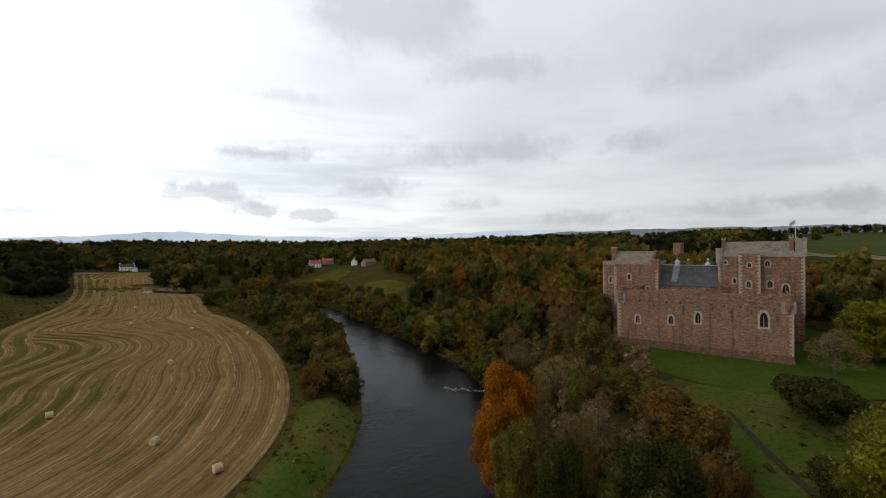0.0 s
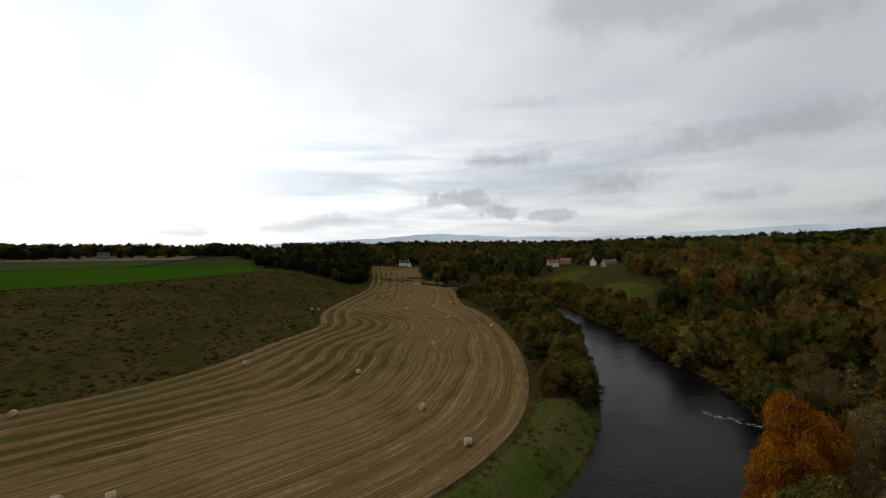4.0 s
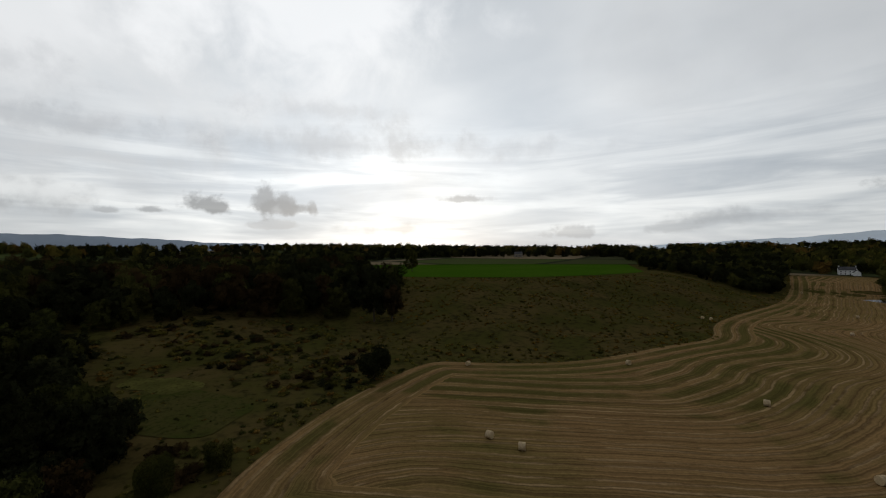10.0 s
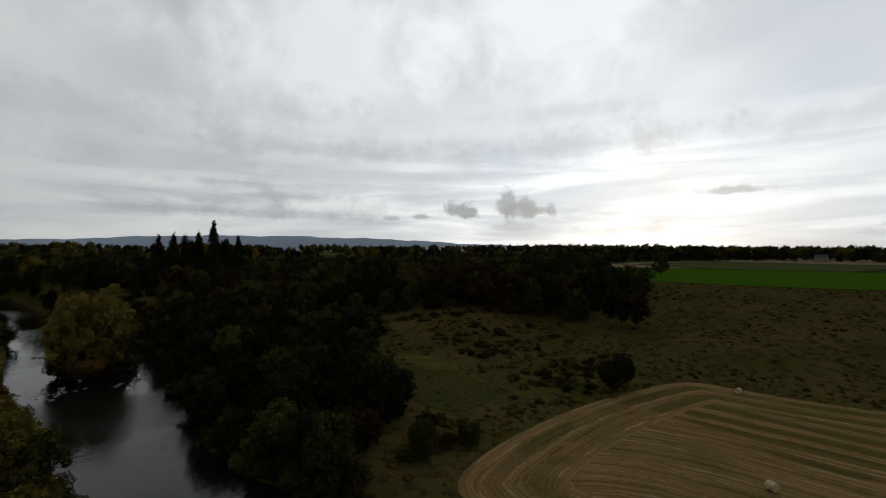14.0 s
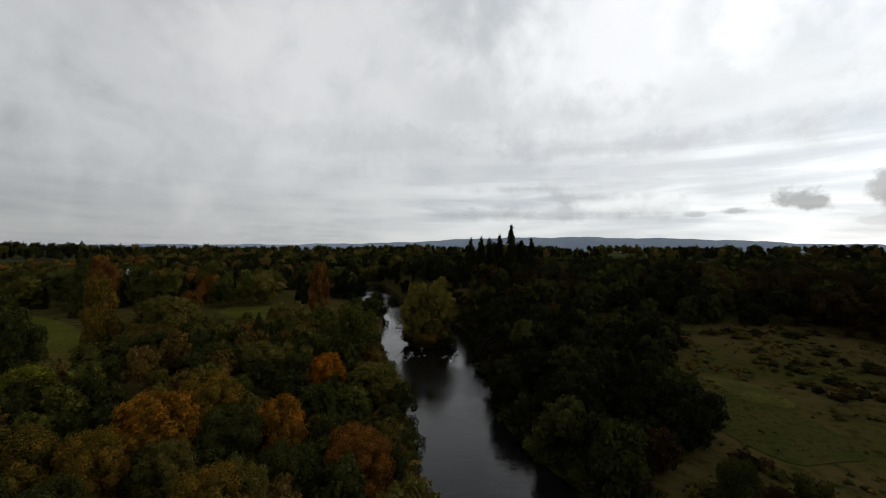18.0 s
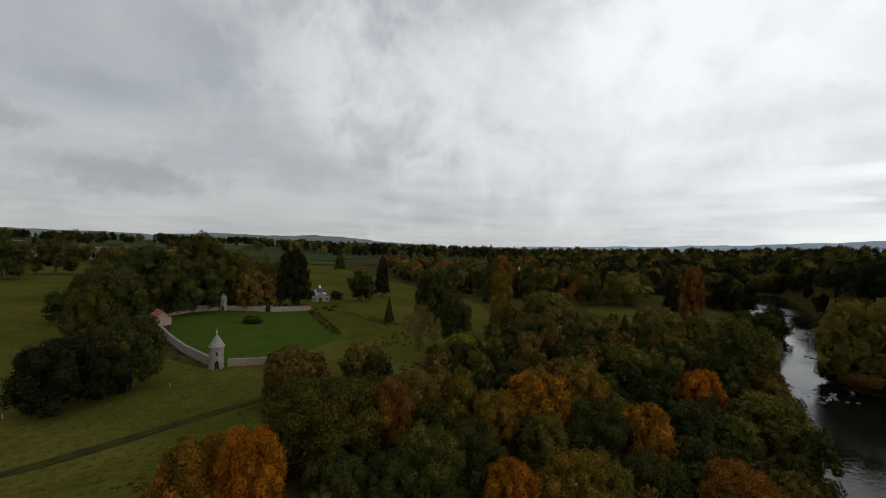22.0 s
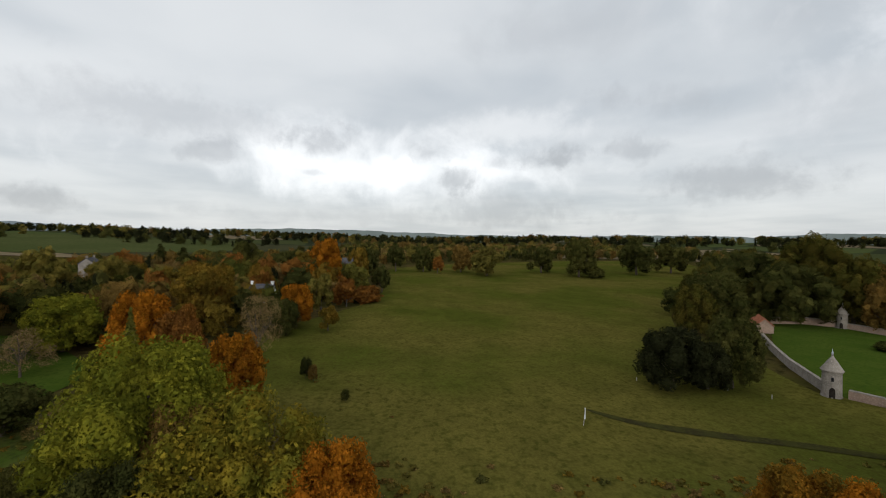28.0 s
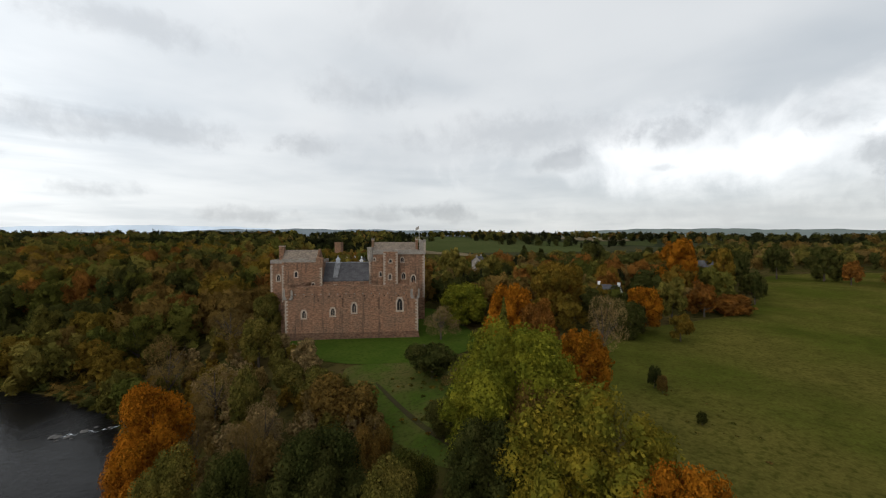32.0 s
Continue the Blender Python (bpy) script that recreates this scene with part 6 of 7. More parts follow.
box(bm, -3.0, 3.0, -3.0, 3.0, 24, 24.9, 0.1)
part("tower_top", bm, MASONRY, tower)


# ---- single trees and shrubs ----
plant("broadleaf", "orange", 27.4, 60.1, 19.9, 9.6)
plant("domed", "dark", 31.6, 33.5, 16.8, 11.0)
plant("broadleaf", "olive", 31.8, 24.3, 14.5, 7.0)
plant("shrub", "green", 43.0, 29.2, 10.5, 4.9)
plant("shrub", "umber", 54.6, 51.4, 10.2, 11.6)
plant("shrub", "dark", 76.8, 47.0, 8.6, 11.4)
plant("shrub", "dark", 59.0, 33.8, 7.8, 5.9)
plant("twiggy", "brown", 75.3, 39.4, 5.7, 8.0)
plant("domed", "umber", 45.6, 13.4, 17.2, 9.0)
plant("domed", "dark", 40.0, 17.6, 15.9, 9.0)
plant("domed", "orange", 72.6, 14.3, 15.3, 9.5)
plant("domed", "orange", 98.2, 37.2, 19.1, 13.0)
plant("broadleaf", "rust", 95.6, 29.3, 16.1, 9.0)
plant("conifer", "green", 83.6, 33.2, 17.3, 6.5)
plant("broadleaf", "gold", 144.5, 40.3, 22.3, 18.0)
plant("broadleaf", "gold", 156.1, 35.2, 20.7, 11.9)
plant("twiggy", "bare", 108.8, 16.3, 17.0, 10.5)
plant("domed", "dark", 137.8, 14.0, 12.1, 11.2)
plant("domed", "orange", 149.6, 11.0, 15.4, 11.8)
plant("broadleaf", "olive", 170.0, 3.1, 16.8, 11.0)
plant("broadleaf", "orange", 240.0, 0.8, 28.9, 19.1)
plant("broadleaf", "rust", 189.9, -7.5, 13.3, 11.6)
plant("domed", "rust", 201.6, -18.1, 8.0, 14.8)
plant("broadleaf", "gold", 141.3, 0.2, 8.4, 6.8)
plant("domed", "dark", 93.5, 4.7, 4.9, 2.5)
plant("domed", "umber", 91.2, 3.1, 3.8, 2.0)
plant("domed", "dark", 77.8, -3.0, 2.4, 1.6)
plant("domed", "dark", 260.6, -30.8, 11.6, 11.1)
plant("domed", "lime", 124.5, 64.0, 14.9, 16.8)
plant("twiggy", "bare", 103.6, 60.5, 10.4, 11.2)
plant("broadleaf", "olive", 228.0, 125.0, 24.3, 20.8)
plant("broadleaf", "olive", 237.9, 104.9, 20.3, 18.9)
plant("broadleaf", "olive", 79.4, 105.4, 13.6, 9.2)
plant("broadleaf", "olive", 65.8, 90.7, 12.5, 10.3)
plant("twiggy", "brown", 69.2, 107.7, 13.2, 12.7)
plant("twiggy", "brown", 49.7, 100.4, 15.6, 11.2)
plant("broadleaf", "green", 56.0, 128.3, 14.9, 10.7)
plant("twiggy", "bare", 47.4, 78.8, 12.8, 10.0)
plant("shrub", "olive", 49.1, 70.6, 12.0, 6.9)
plant("shrub", "olive", 59.5, 70.2, 7.6, 7.8)
plant("shrub", "olive", 60.1, 64.2, 7.0, 8.8)
plant("twiggy", "bare", 43.1, 57.7, 11.5, 7.6)
plant("twiggy", "brown", 33.6, 49.7, 13.5, 5.5)
plant("broadleaf", "dark", 26.5, 42.4, 14.1, 5.6)
plant("shrub", "umber", 46.2, 38.2, 9.6, 4.7)
plant("broadleaf", "dark", 298.2, 32.4, 19.7, 20.8)
plant("broadleaf", "dark", 324.7, 58.9, 24.4, 21.9)
plant("conifer", "dark", 316.1, 94.8, 20.9, 21.1)
plant("conifer", "dark", 321.7, 110.2, 23.2, 17.6)
plant("broadleaf", "gold", 259.4, -17.9, 23.2, 14.2)
plant("shrub", "dark", 281.0, -200.0, 10.3, 16.4)
plant("domed", "dark", 113.0, -127.0, 21.5, 20.4)
plant("domed", "dark", 160.9, -204.2, 26.9, 27.8)
plant("domed", "moss", 122.3, -188.9, 33.9, 29.8)
plant("domed", "dark", 117.6, -167.9, 23.7, 24.5)
plant("domed", "moss", 107.1, -186.4, 26.6, 19.7)
plant("domed", "umber", 96.1, -183.1, 18.9, 14.6)
plant("domed", "moss", 110.2, -116.0, 17.7, 12.7)
plant("domed", "black", 79.8, -190.8, 29.1, 15.2)
plant("shrub", "black", 88.0, -229.0, 4.5, 9.0)
plant("shrub", "dark", 71.0, -229.0, 5.0, 8.0)
plant("domed", "dark", 98.0, -233.0, 10.0, 10.0)
plant("shrub", "black", 79.0, -227.0, 2.8, 6.0)
plant("conifer", "dark", 160.7, -531.8, 27.8, 15.7)
plant("broadleaf", "dark", 54.7, -221.4, 16.8, 16.1)
plant("pine", "black", 48.2, -244.2, 25.5, 9.3)
plant("conifer", "dark", 29.6, -165.3, 10.1, 5.1)
plant("broadleaf", "olive", 62.1, -427.8, 15.2, 14.5)
plant("domed", "dark", 11.2, -164.6, 22.8, 16.1)
plant("broadleaf", "dark", 2.2, -122.0, 17.3, 10.2)
plant("twiggy", "brown", 12.9, -122.4, 14.2, 11.9)
plant("domed", "lime", 0.1, -105.0, 9.1, 8.9)
plant("broadleaf", "gold", -13.3, -149.4, 22.8, 9.8)
plant("conifer", "dark", -14.6, -234.5, 31.9, 8.7)
plant("broadleaf", "rust", -24.4, -260.9, 27.4, 14.8)
plant("shrub", "dark", 46.5, -103.4, 3.0, 3.7)
plant("shrub", "dark", 78.7, -151.6, 3.2, 6.6)
plant("domed", "dark", 298.8, -27.1, 21.0, 13.9)
plant("broadleaf", "dark", 345.8, -53.9, 24.0, 16.1)
plant("broadleaf", "dark", 341.6, -76.4, 21.6, 19.0)
plant("broadleaf", "rust", 319.4, -83.1, 14.0, 9.9)
plant("broadleaf", "olive", 307.4, -120.0, 22.9, 27.9)
plant("broadleaf", "dark", 287.8, -190.2, 30.6, 26.3)
plant("broadleaf", "dark", 320.3, -175.1, 23.7, 21.4)
plant("broadleaf", "dark", 293.4, -249.3, 30.5, 29.9)
plant("broadleaf", "dark", 301.5, -292.4, 26.8, 27.7)
plant("broadleaf", "umber", 328.5, -105.4, 22.2, 18.9)
plant("broadleaf", "dark", 230.3, -28.3, 15.2, 9.3)
plant("shrub", "rust", 199.3, -16.6, 8.6, 14.6)
plant("domed", "olive", -115.8, -127.2, 25.7, 22.4)
plant("shrub", "umber", -111.5, -121.5, 7.0, 9.0)
plant("shrub", "dark", -120.5, -121.0, 6.5, 9.0)
plant("shrub", "moss", -112.0, -131.5, 7.5, 9.5)
plant("shrub", "dark", -122.5, -130.0, 7.0, 9.0)
plant("broadleaf", "olive", -30.6, -146.8, 15.9, 18.0)
plant("broadleaf", "green", -71.5, -110.9, 21.1, 15.2)
plant("conifer", "dark", -53.5, -140.1, 11.5, 8.5)
plant("broadleaf", "rust", -105.2, -195.5, 28.3, 11.3)
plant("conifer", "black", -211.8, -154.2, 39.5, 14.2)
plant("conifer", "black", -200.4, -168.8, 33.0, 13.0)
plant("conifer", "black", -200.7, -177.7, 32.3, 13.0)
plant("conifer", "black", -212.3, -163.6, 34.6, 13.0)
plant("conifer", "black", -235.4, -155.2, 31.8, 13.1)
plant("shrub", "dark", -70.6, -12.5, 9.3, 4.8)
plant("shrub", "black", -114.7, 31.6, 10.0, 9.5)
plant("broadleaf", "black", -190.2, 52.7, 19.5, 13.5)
plant("broadleaf", "backlit", -186.7, 60.2, 17.1, 11.8)
plant("broadleaf", "dark", -530.5, 57.1, 19.5, 17.7)
plant("broadleaf", "dark", -393.1, 148.0, 22.4, 14.7)
plant("shrub", "dark", -78.2, -4.8, 5.3, 4.2)
plant("shrub", "dark", -65.4, 295.4, 9.9, 13.2)
plant("shrub", "dark", -247.6, 498.0, 11.4, 18.6)
plant("broadleaf", "olive", 2.5, 118.0, 11.4, 11.8)
plant("broadleaf", "olive", 4.3, 105.9, 8.8, 9.9)
plant("broadleaf", "umber", -2.1, 104.0, 7.3, 8.3)
plant("broadleaf", "dark", -5.8, 149.9, 9.1, 14.0)
plant("broadleaf", "dark", -5.9, 127.9, 7.8, 10.2)
plant("broadleaf", "olive", -11.9, 164.6, 8.7, 13.1)
plant("domed", "orange", 24.3, 54.9, 16.8, 8.0)
plant("broadleaf", "olive", 24.1, 48.3, 15.0, 6.2)
plant("twiggy", "brown", 33.4, 61.5, 14.8, 6.6)
plant("domed", "lime", 51.8, 18.4, 22.2, 18.5)
plant("domed", "yellow", 41.1, 8.0, 18.9, 18.0)
plant("domed", "orange", 36.0, -0.2, 16.5, 8.8)
plant("domed", "black", 71.6, -70.2, 13.5, 13.9)
plant("domed", "dark", 68.3, -82.9, 16.0, 11.7)
plant("domed", "black", 69.0, -77.0, 10.5, 9.6)
plant("domed", "orange", 21.8, -41.6, 12.7, 7.3)
plant("domed", "amber", 27.4, -41.8, 10.7, 9.1)
plant("domed", "moss", 18.6, -56.0, 12.4, 17.0)
plant("domed", "rust", 10.3, -60.1, 11.7, 6.8)
plant("domed", "umber", 31.1, -75.9, 10.8, 12.4)
plant("domed", "olive", 20.6, -87.6, 9.9, 10.5)
plant("shrub", "black", 45.9, -99.8, 3.5, 3.6)
plant("domed", "umber", 7.5, -67.6, 10.7, 9.9)
plant("domed", "green", 3.8, -50.9, 10.9, 10.2)
plant("domed", "gold", 1.6, -68.0, 11.0, 10.4)
plant("domed", "dark", -1.5, -57.0, 9.7, 8.3)
plant("domed", "amber", -12.7, -71.9, 12.3, 12.1)
plant("domed", "gold", -22.3, -81.0, 11.7, 10.8)
plant("domed", "olive", -11.9, -59.8, 10.6, 6.6)
plant("domed", "gold", -5.1, -64.8, 10.7, 7.7)
plant("domed", "orange", -5.6, -45.7, 11.9, 6.6)
plant("domed", "gold", -13.3, -49.2, 12.1, 10.2)
plant("domed", "olive", -17.8, -51.0, 10.9, 6.5)
plant("domed", "dark", -21.5, -67.7, 11.0, 10.3)
plant("domed", "amber", -29.3, -68.0, 11.4, 8.8)
plant("domed", "dark", -25.4, -56.5, 9.2, 8.4)
plant("domed", "orange", -51.7, -92.5, 11.3, 8.8)
plant("domed", "dark", -40.8, -76.8, 9.7, 9.2)
plant("domed", "dark", -36.6, -64.3, 8.8, 6.9)
plant("domed", "olive", -58.1, -81.4, 11.0, 13.9)
plant("domed", "rust", -36.2, -55.2, 9.7, 11.1)
plant("domed", "olive", -88.0, -134.8, 11.9, 18.5)
plant("domed", "dark", -130.4, -194.3, 11.9, 20.9)
plant("conifer", "dark", -67.2, -163.7, 8.9, 8.0)
plant("domed", "green", -95.5, -175.7, 8.9, 12.4)
plant("domed", "olive", -38.4, -194.2, 11.9, 20.1)
plant("domed", "rust", -50.4, -209.0, 12.0, 8.0)
plant("domed", "dark", -20.8, -130.3, 8.9, 15.3)
plant("domed", "dark", -32.4, -110.4, 8.8, 12.6)
plant("domed", "olive", -41.4, -107.3, 10.0, 11.9)
plant("domed", "dark", 13.3, -45.1, 9.4, 7.2)
plant("domed", "dark", 8.0, -47.3, 9.0, 7.6)
plant("domed", "dark", -47.2, -98.2, 9.9, 8.3)
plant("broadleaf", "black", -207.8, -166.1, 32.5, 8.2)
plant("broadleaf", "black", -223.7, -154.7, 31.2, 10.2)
plant("domed", "orange", 25.0, -32.5, 9.0, 3.9)


# ---- the woods ----
AUTUMN = ("olive", "umber", "green", "gold", "umber", "dark", "gold", "olive", "green", "rust")
BANKS = ("olive", "brown", "olive", "dark", "green", "olive", "green")
# near-black mix: darkness of the backlit sunward woods put into leaf tones
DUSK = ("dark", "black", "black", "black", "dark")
GLADES = (((-22, 377), (21, 545), (40, 500), (0, 300)), ((28, 331), (55, 340), (62, 290), (40, 255), (36, 284)))
HOUSE_PLOTS = tuple(((x * 0.78 - 6, y * 0.78), (x * 0.78 + 6, y * 0.78), (x + 14, y + 10), (x - 14, y + 10)) for x, y in ((-226, 600), (-8, 600), (10, 640), (60, 545), (44, 580)))
wood("west_bank_trees", ((-4, 100), (7, 100), (8, 139), (2, 206), (-10, 262), (-50, 320), (-95, 374), (-150, 425), (-130, 440), (-78, 345), (-55, 262), (-38, 236), (-17, 182), (-6, 140)), 5.5, (5, 9), BANKS,
     "low olive and brown trees lining the river bank")
wood("east_bank_trees", ((38, 92), (50, 100), (54, 134), (50, 165), (42, 198), (30, 262), (0, 330), (-60, 400), (-70, 390), (-26, 330), (5, 262), (22, 198), (31, 164), (38, 134), (40, 109)), 6.5, (7, 12), ("olive", "green", "gold", "olive", "umber"),
     "olive riverside trees overhanging the water")
wood("castle_wood", ((50, 140), (46, 200), (60, 250), (70, 330), (60, 440), (150, 480), (330, 420), (300, 250), (200, 170), (140, 135), (110, 132), (84, 118), (66, 118)), 9.2, (13, 19), AUTUMN,
     "dense autumn wood of rust, olive and orange trees", GLADES)
wood("castle_slope_scrub", ((43, 96), (44, 112), (60, 118), (84, 116), (79, 100), (72, 84), (70, 72), (60, 54), (52, 40), (38, 40), (30, 52), (40, 80)), 5.0, (3.5, 7), ("brown", "bare", "gold", "bare", "brown", "olive", "bare"),
     "brown and olive scrub on the slope below the castle")
wood("village_trees", ((118, 60), (150, 95), (140, 130), (200, 165), (300, 240), (420, 200), (420, 20), (330, -20), (214, -14), (150, 22), (128, 34)), 11.0, (9, 17), ("green", "olive", "umber", "dark", "gold", "rust", "brown"),
     "mixed autumn trees between castle and village", fir=0.06)
wood("north_valley_wood", ((-170, 440), (-60, 400), (-25, 380), (20, 560), (45, 500), (70, 450), (160, 490), (420, 520), (700, 900), (100, 1100), (-420, 1050), (-330, 640), (-180, 560)), 17.0, (12, 19), ("dark", "olive", "dark", "green", "dark", "umber"),
     "dark wooded valley floor stretching to the hills", HOUSE_PLOTS, fir=0.15)
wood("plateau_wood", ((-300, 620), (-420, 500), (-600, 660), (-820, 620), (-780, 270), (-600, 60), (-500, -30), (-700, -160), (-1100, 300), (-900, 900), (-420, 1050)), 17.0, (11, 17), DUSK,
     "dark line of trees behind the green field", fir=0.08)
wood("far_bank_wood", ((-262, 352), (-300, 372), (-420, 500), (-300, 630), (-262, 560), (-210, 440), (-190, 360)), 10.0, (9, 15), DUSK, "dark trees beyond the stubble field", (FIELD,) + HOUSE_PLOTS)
wood("dark_wood", ((-205, 45), (-195, 30), (-200, -20), (-180, -66), (-168, -100), (-190, -160), (-300, -260), (-420, -260), (-480, -30), (-330, 75), (-250, 85), (-222, 75)), 9.5, (10, 17), DUSK + ("backlit", "backlit"),
     "wood at the foot of the slope with leaf tones darkened as backlit", fir=0.04)
wood("south_bank_wood", ((-96, -80), (-84, -64), (-68, -44), (-61, -26), (-72, -20), (-84, -18), (-106, -30), (-150, -42), (-172, -58), (-168, -100), (-185, -160), (-165, -145), (-146, -126), (-120, -99)), 6.5, (7, 13), DUSK + ("backlit",),
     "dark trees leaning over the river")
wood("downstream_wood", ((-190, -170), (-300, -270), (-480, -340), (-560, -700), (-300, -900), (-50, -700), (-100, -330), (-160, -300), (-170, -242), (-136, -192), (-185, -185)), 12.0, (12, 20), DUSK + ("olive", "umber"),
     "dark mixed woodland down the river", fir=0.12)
wood("east_bank_wood", ((-36, -40), (-53, -61), (-65, -79), (-77, -103), (-97, -140), (-92, -168), (-78, -178), (-50, -160), (-22, -172), (-14, -150), (-4, -122), (2, -98), (14, -86), (30, -76), (24, -52), (12, -34), (-8, -22), (-22, -26)), 8.0, (6.5, 10), ("dark", "olive", "dark", "green", "umber", "dark", "olive"),
     "dark autumn trees crowding the near river bank")
wood("park_trees", ((-12, -240), (-60, -240), (-110, -222), (-130, -260), (-40, -620), (120, -620), (40, -330), (10, -260)), 15.0, (12, 19), ("dark", "umber", "olive", "dark", "green", "rust"),
     "scattered parkland trees towards the far town", fir=0.15)
wood("garden_wood", ((122, -158), (112, -186), (96, -190), (110, -250), (190, -360), (300, -470), (400, -440), (300, -330), (205, -215), (140, -140)), 12.0, (12, 20), ("moss", "dark", "umber", "dark", "moss"),
     "mature trees behind the walled garden")
wood("meadow_far_trees", ((400, -40), (480, -200), (490, -340), (410, -440), (520, -560), (800, -500), (900, -60), (560, 60), (430, 210), (425, 20)), 17.0, (9, 15), ("umber", "olive", "dark", "dark", "brown", "olive"),
     "parkland trees along the far edge of the meadow", fir=0.06)


def horizon_wood(name, a0, a1, r0, r1, gap, share, label):
    ring = [(-r * math.sin(radians(a)), r * math.cos(radians(a))) for r, turn in ((r0, 1), (r1, -1)) for a in np.linspace(a0, a1, 9)[::turn]]
    wood(name, ring, gap, (13, 20), DUSK + ("olive", "umber"), label, fir=share, far=True, patchy=0.02 if a0 >= 200 else -0.05)


horizon_wood("horizon_trees_north", -60, 20, 1000, 1700, 26, 0.1, "distant dark woods under the mountains")
horizon_wood("horizon_trees_west", 20, 100, 900, 1600, 25, 0.1, "distant dark woods below the bright sky")
horizon_wood("horizon_trees_south", 100, 200, 850, 1500, 25, 0.15, "distant dark woods in the valley")
horizon_wood("horizon_trees_east", 200, 300, 900, 1600, 26, 0.1, "distant hedgerow trees and copses")

horizon_wood("moor_edge_wood", 303, 346, 570, 1000, 15, 0.06, "dark wooded slope between village and moor")

# rough ground
tussocks("hillside_scrub", ((-128, 58), (-118, 70), (-106, 92), (-103, 112), (-107, 150), (-108, 176), (-130, 206), (-145, 250), (-164, 336), (-180, 380), (-236, 330), (-240, 240), (-246, 180), (-300, 102), (-250, 84), (-205, 46), (-160, 40)), 3.6,
         (0.4, 1.1), ("olive", "gold", "umber", "olive", "moss", "olive"), "brown and olive bracken and tussock grass on the slope", patchy=-0.15)
tussocks("clearing_scrub", ((-200, -20), (-196, 30), (-160, 40), (-128, 56), (-114, 36), (-97, 16), (-76, -4), (-62, -14), (-66, -22), (-84, -16), (-106, -28), (-150, -40), (-178, -58)), 2.6,
         (0.35, 1.3), ("dark", "olive", "umber", "dark", "olive"), "dark brambles and rough tussocks round the clearing", (CLEARING,), patchy=-0.1)
tussocks("bramble_clumps", ((-200, -20), (-196, 30), (-160, 40), (-128, 50), (-118, 36), (-102, 16), (-84, -4), (-66, -16), (-84, -16), (-106, -28), (-150, -40), (-178, -58)), 4.2,
         (1.1, 2.6), ("dark", "black", "backlit", "moss", "backlit"), "dark bramble thickets round the clearing", (CLEARING,), patchy=0.18)
tussocks("hillside_clumps", ((-128, 58), (-118, 74), (-108, 92), (-106, 112), (-110, 150), (-112, 176), (-134, 206), (-150, 250), (-168, 336), (-236, 330), (-240, 240), (-246, 180), (-290, 100), (-205, 46)), 6.0,
         (0.6, 1.4), ("moss", "olive", "umber", "moss"), "bracken and gorse clumps scattered over the slope", patchy=0.45)
tussocks("margin_reeds", ((-30, 34), (-16, 56), (-8, 78), (-7, 99), (3, 100), (7, 92), (3, 75), (-3, 61), (-14, 44), (-33, 18)), 1.7, (0.25, 0.8), ("olive", "gold", "green", "brown"), "tufted grass and reeds on the river margin", patchy=0.1)
tussocks("slope_tussocks", ((50, 22), (56, 40), (66, 62), (76, 60), (88, 48), (78, 36), (66, 26), (54, 18)), 2.0, (0.25, 0.7), ("green", "olive", "gold", "green"), "tufted grass on the slope below the castle", patchy=0.15)
tussocks("meadow_edge_scrub", ((20, -20), (46, 10), (62, 6), (55, -12), (48, -28), (42, -44), (42, -66), (36, -76), (28, -72), (20, -50)), 1.9, (0.35, 1.0), ("umber", "olive", "brown", "gold", "dark"), "brown weeds and brambles at the meadow edge", patchy=-0.2)
tussocks("meadow_tufts", ((60, 6), (84, 6), (104, 8), (128, 10), (128, -4), (100, -8), (70, -12), (56, -14)), 3.0, (0.2, 0.5), ("olive", "green", "umber"), "coarse grass tufts in the meadow", patchy=0.3)
SHORE = ("olive", "dark", "moss", "umber", "dark")
tussocks("east_shore_bushes", ((40, 88), (52, 100), (60, 140), (50, 200), (36, 262), (0, 330), (-10, 300), (0, 250), (18, 190), (28, 150), (32, 100)), 1.9, (1.5, 3.4), SHORE, "bushes and reeds hanging over the river edge", patchy=-0.9, shore=5.0)
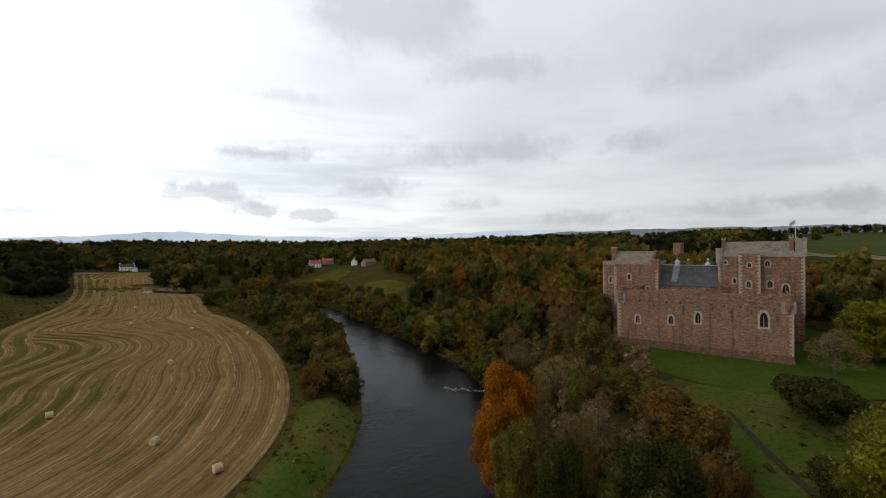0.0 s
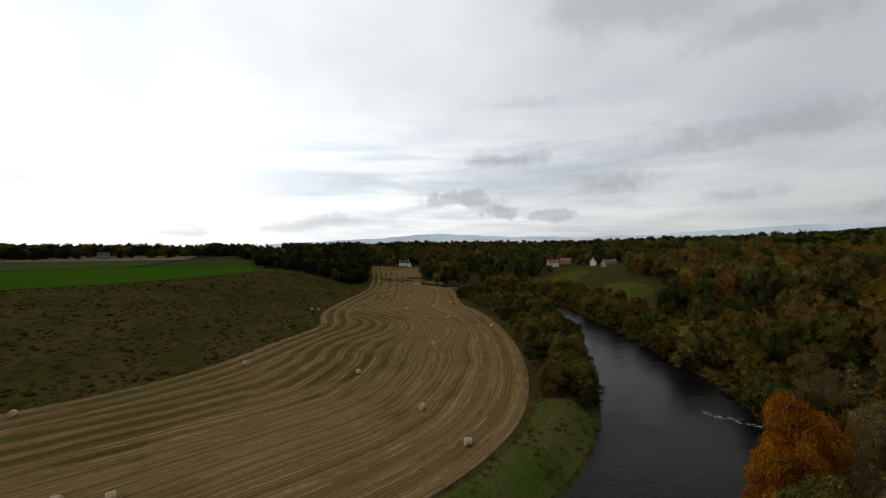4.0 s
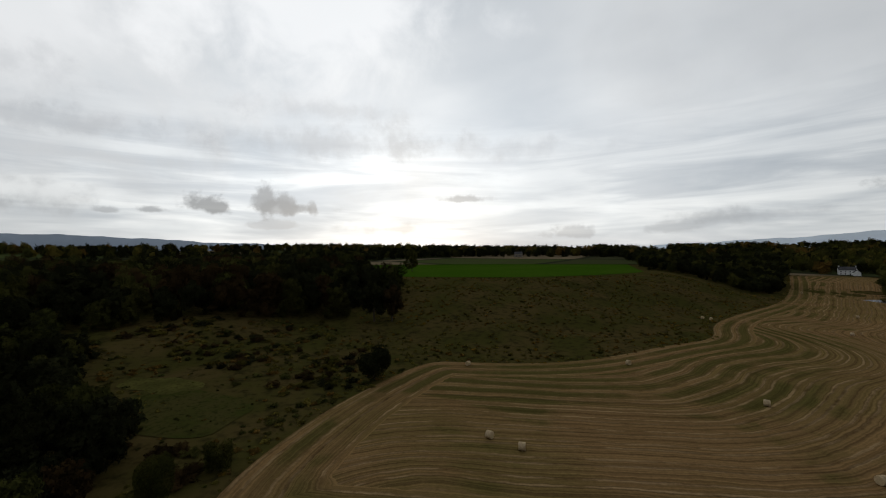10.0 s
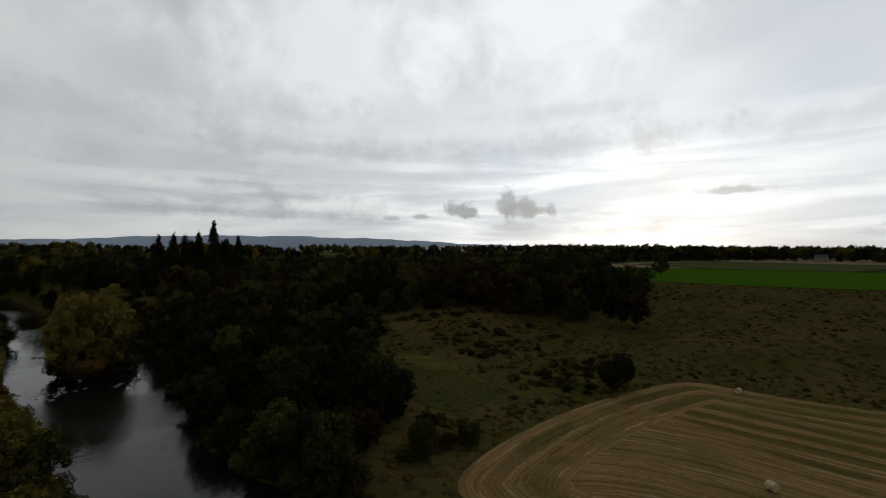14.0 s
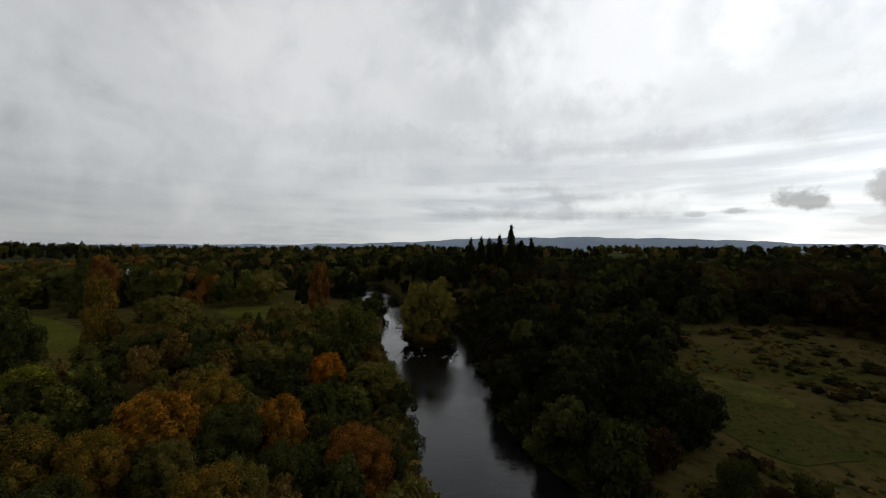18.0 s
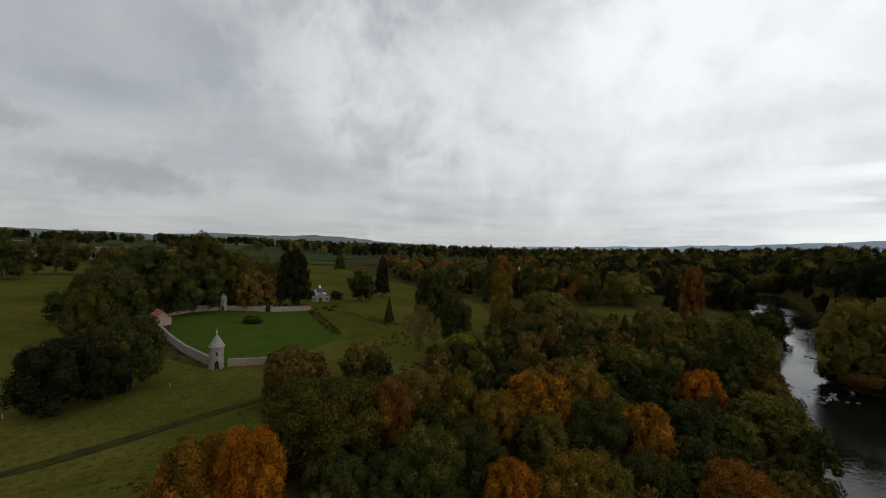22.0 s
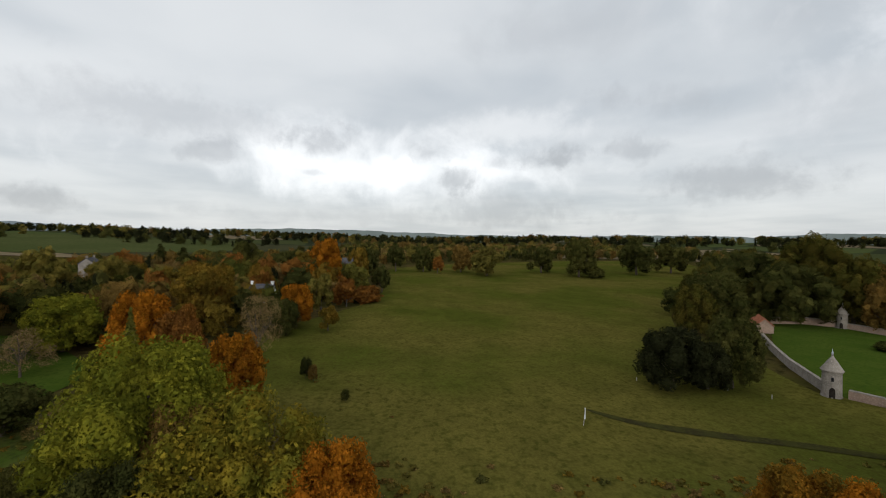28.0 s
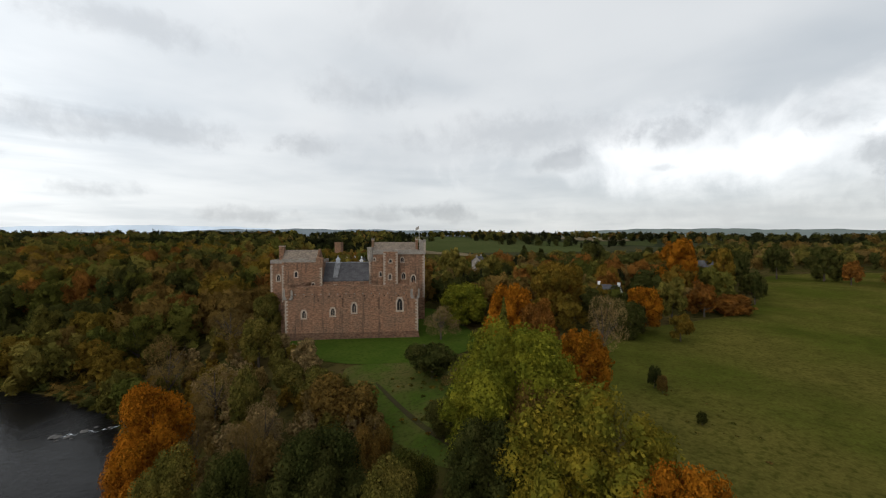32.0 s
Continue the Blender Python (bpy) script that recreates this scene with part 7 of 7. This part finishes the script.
tussocks("west_shore_bushes", ((6, 104), (12, 104), (14, 139), (8, 206), (-6, 262), (-20, 290), (-30, 280), (-10, 240), (-2, 180), (0, 120)), 1.9, (1.3, 2.8), SHORE, "bushes hanging over the field side of the river", patchy=-0.9, shore=5.0)
tussocks("south_shore_bushes", ((-58, -22), (-70, -18), (-90, -50), (-130, -95), (-200, -180), (-170, -190), (-130, -125), (-80, -70), (-60, -40)), 1.8, (1.6, 3.8), ("dark", "black", "backlit", "moss"), "dark bushes hanging over the river", patchy=-0.9, shore=6.0)
tussocks("near_shore_bushes", ((0, 20), (-20, -14), (-50, -50), (-74, -90), (-100, -150), (-145, -200), (-120, -200), (-80, -130), (-50, -74), (-20, -32), (10, 8)), 1.8, (1.6, 3.6), SHORE, "bushes along the wooded river edge", patchy=-0.9, shore=6.0)
tussocks("field_edge_grass", ((-330, 640), (-120, 640), (0, 150), (0, 60), (-50, -20), (-80, -20), (-140, 50), (-120, 150), (-250, 500)), 1.9, (0.2, 0.6), ("gold", "olive", "green", "brown"), "tall pale grass along the stubble's edge", patchy=-0.5, rim=(FIELD, 0.0, 3.5))
tussocks("garden_hedge", ((69, -189), (71, -187), (44.5, -141), (42.5, -142)), 1.0, (0.8, 1.3), ("dark", "olive", "dark"), "clipped dark hedge along the lawn's edge", patchy=-9)
tussocks("lodge_shrubs", ((108, -183), (90, -184), (72, -192), (60, -186), (62, -202), (80, -208), (104, -204)), 3.0, (0.8, 1.8), ("dark", "black", "olive", "umber"), "dark shrubs behind the garden wall", patchy=-0.2)
tussocks("park_scrub", ((52, -186), (54, -182), (27, -156), (22, -158)), 1.8, (0.5, 1.2), ("umber", "olive", "brown"), "brown scrub along an old park fence", patchy=-0.6)
tussocks("park_weeds", ((30, -100), (36, -140), (10, -165), (-8, -150), (0, -120), (8, -100)), 2.6, (0.3, 0.9), ("olive", "umber", "brown", "dark"), "rough weeds and bracken in the park", patchy=-0.1)
tussocks("clearing_tufts", CLEARING, 2.2, (0.2, 0.6), ("olive", "dark", "umber", "green"), "low tufts and brambles scattered over the clearing", patchy=0.22)
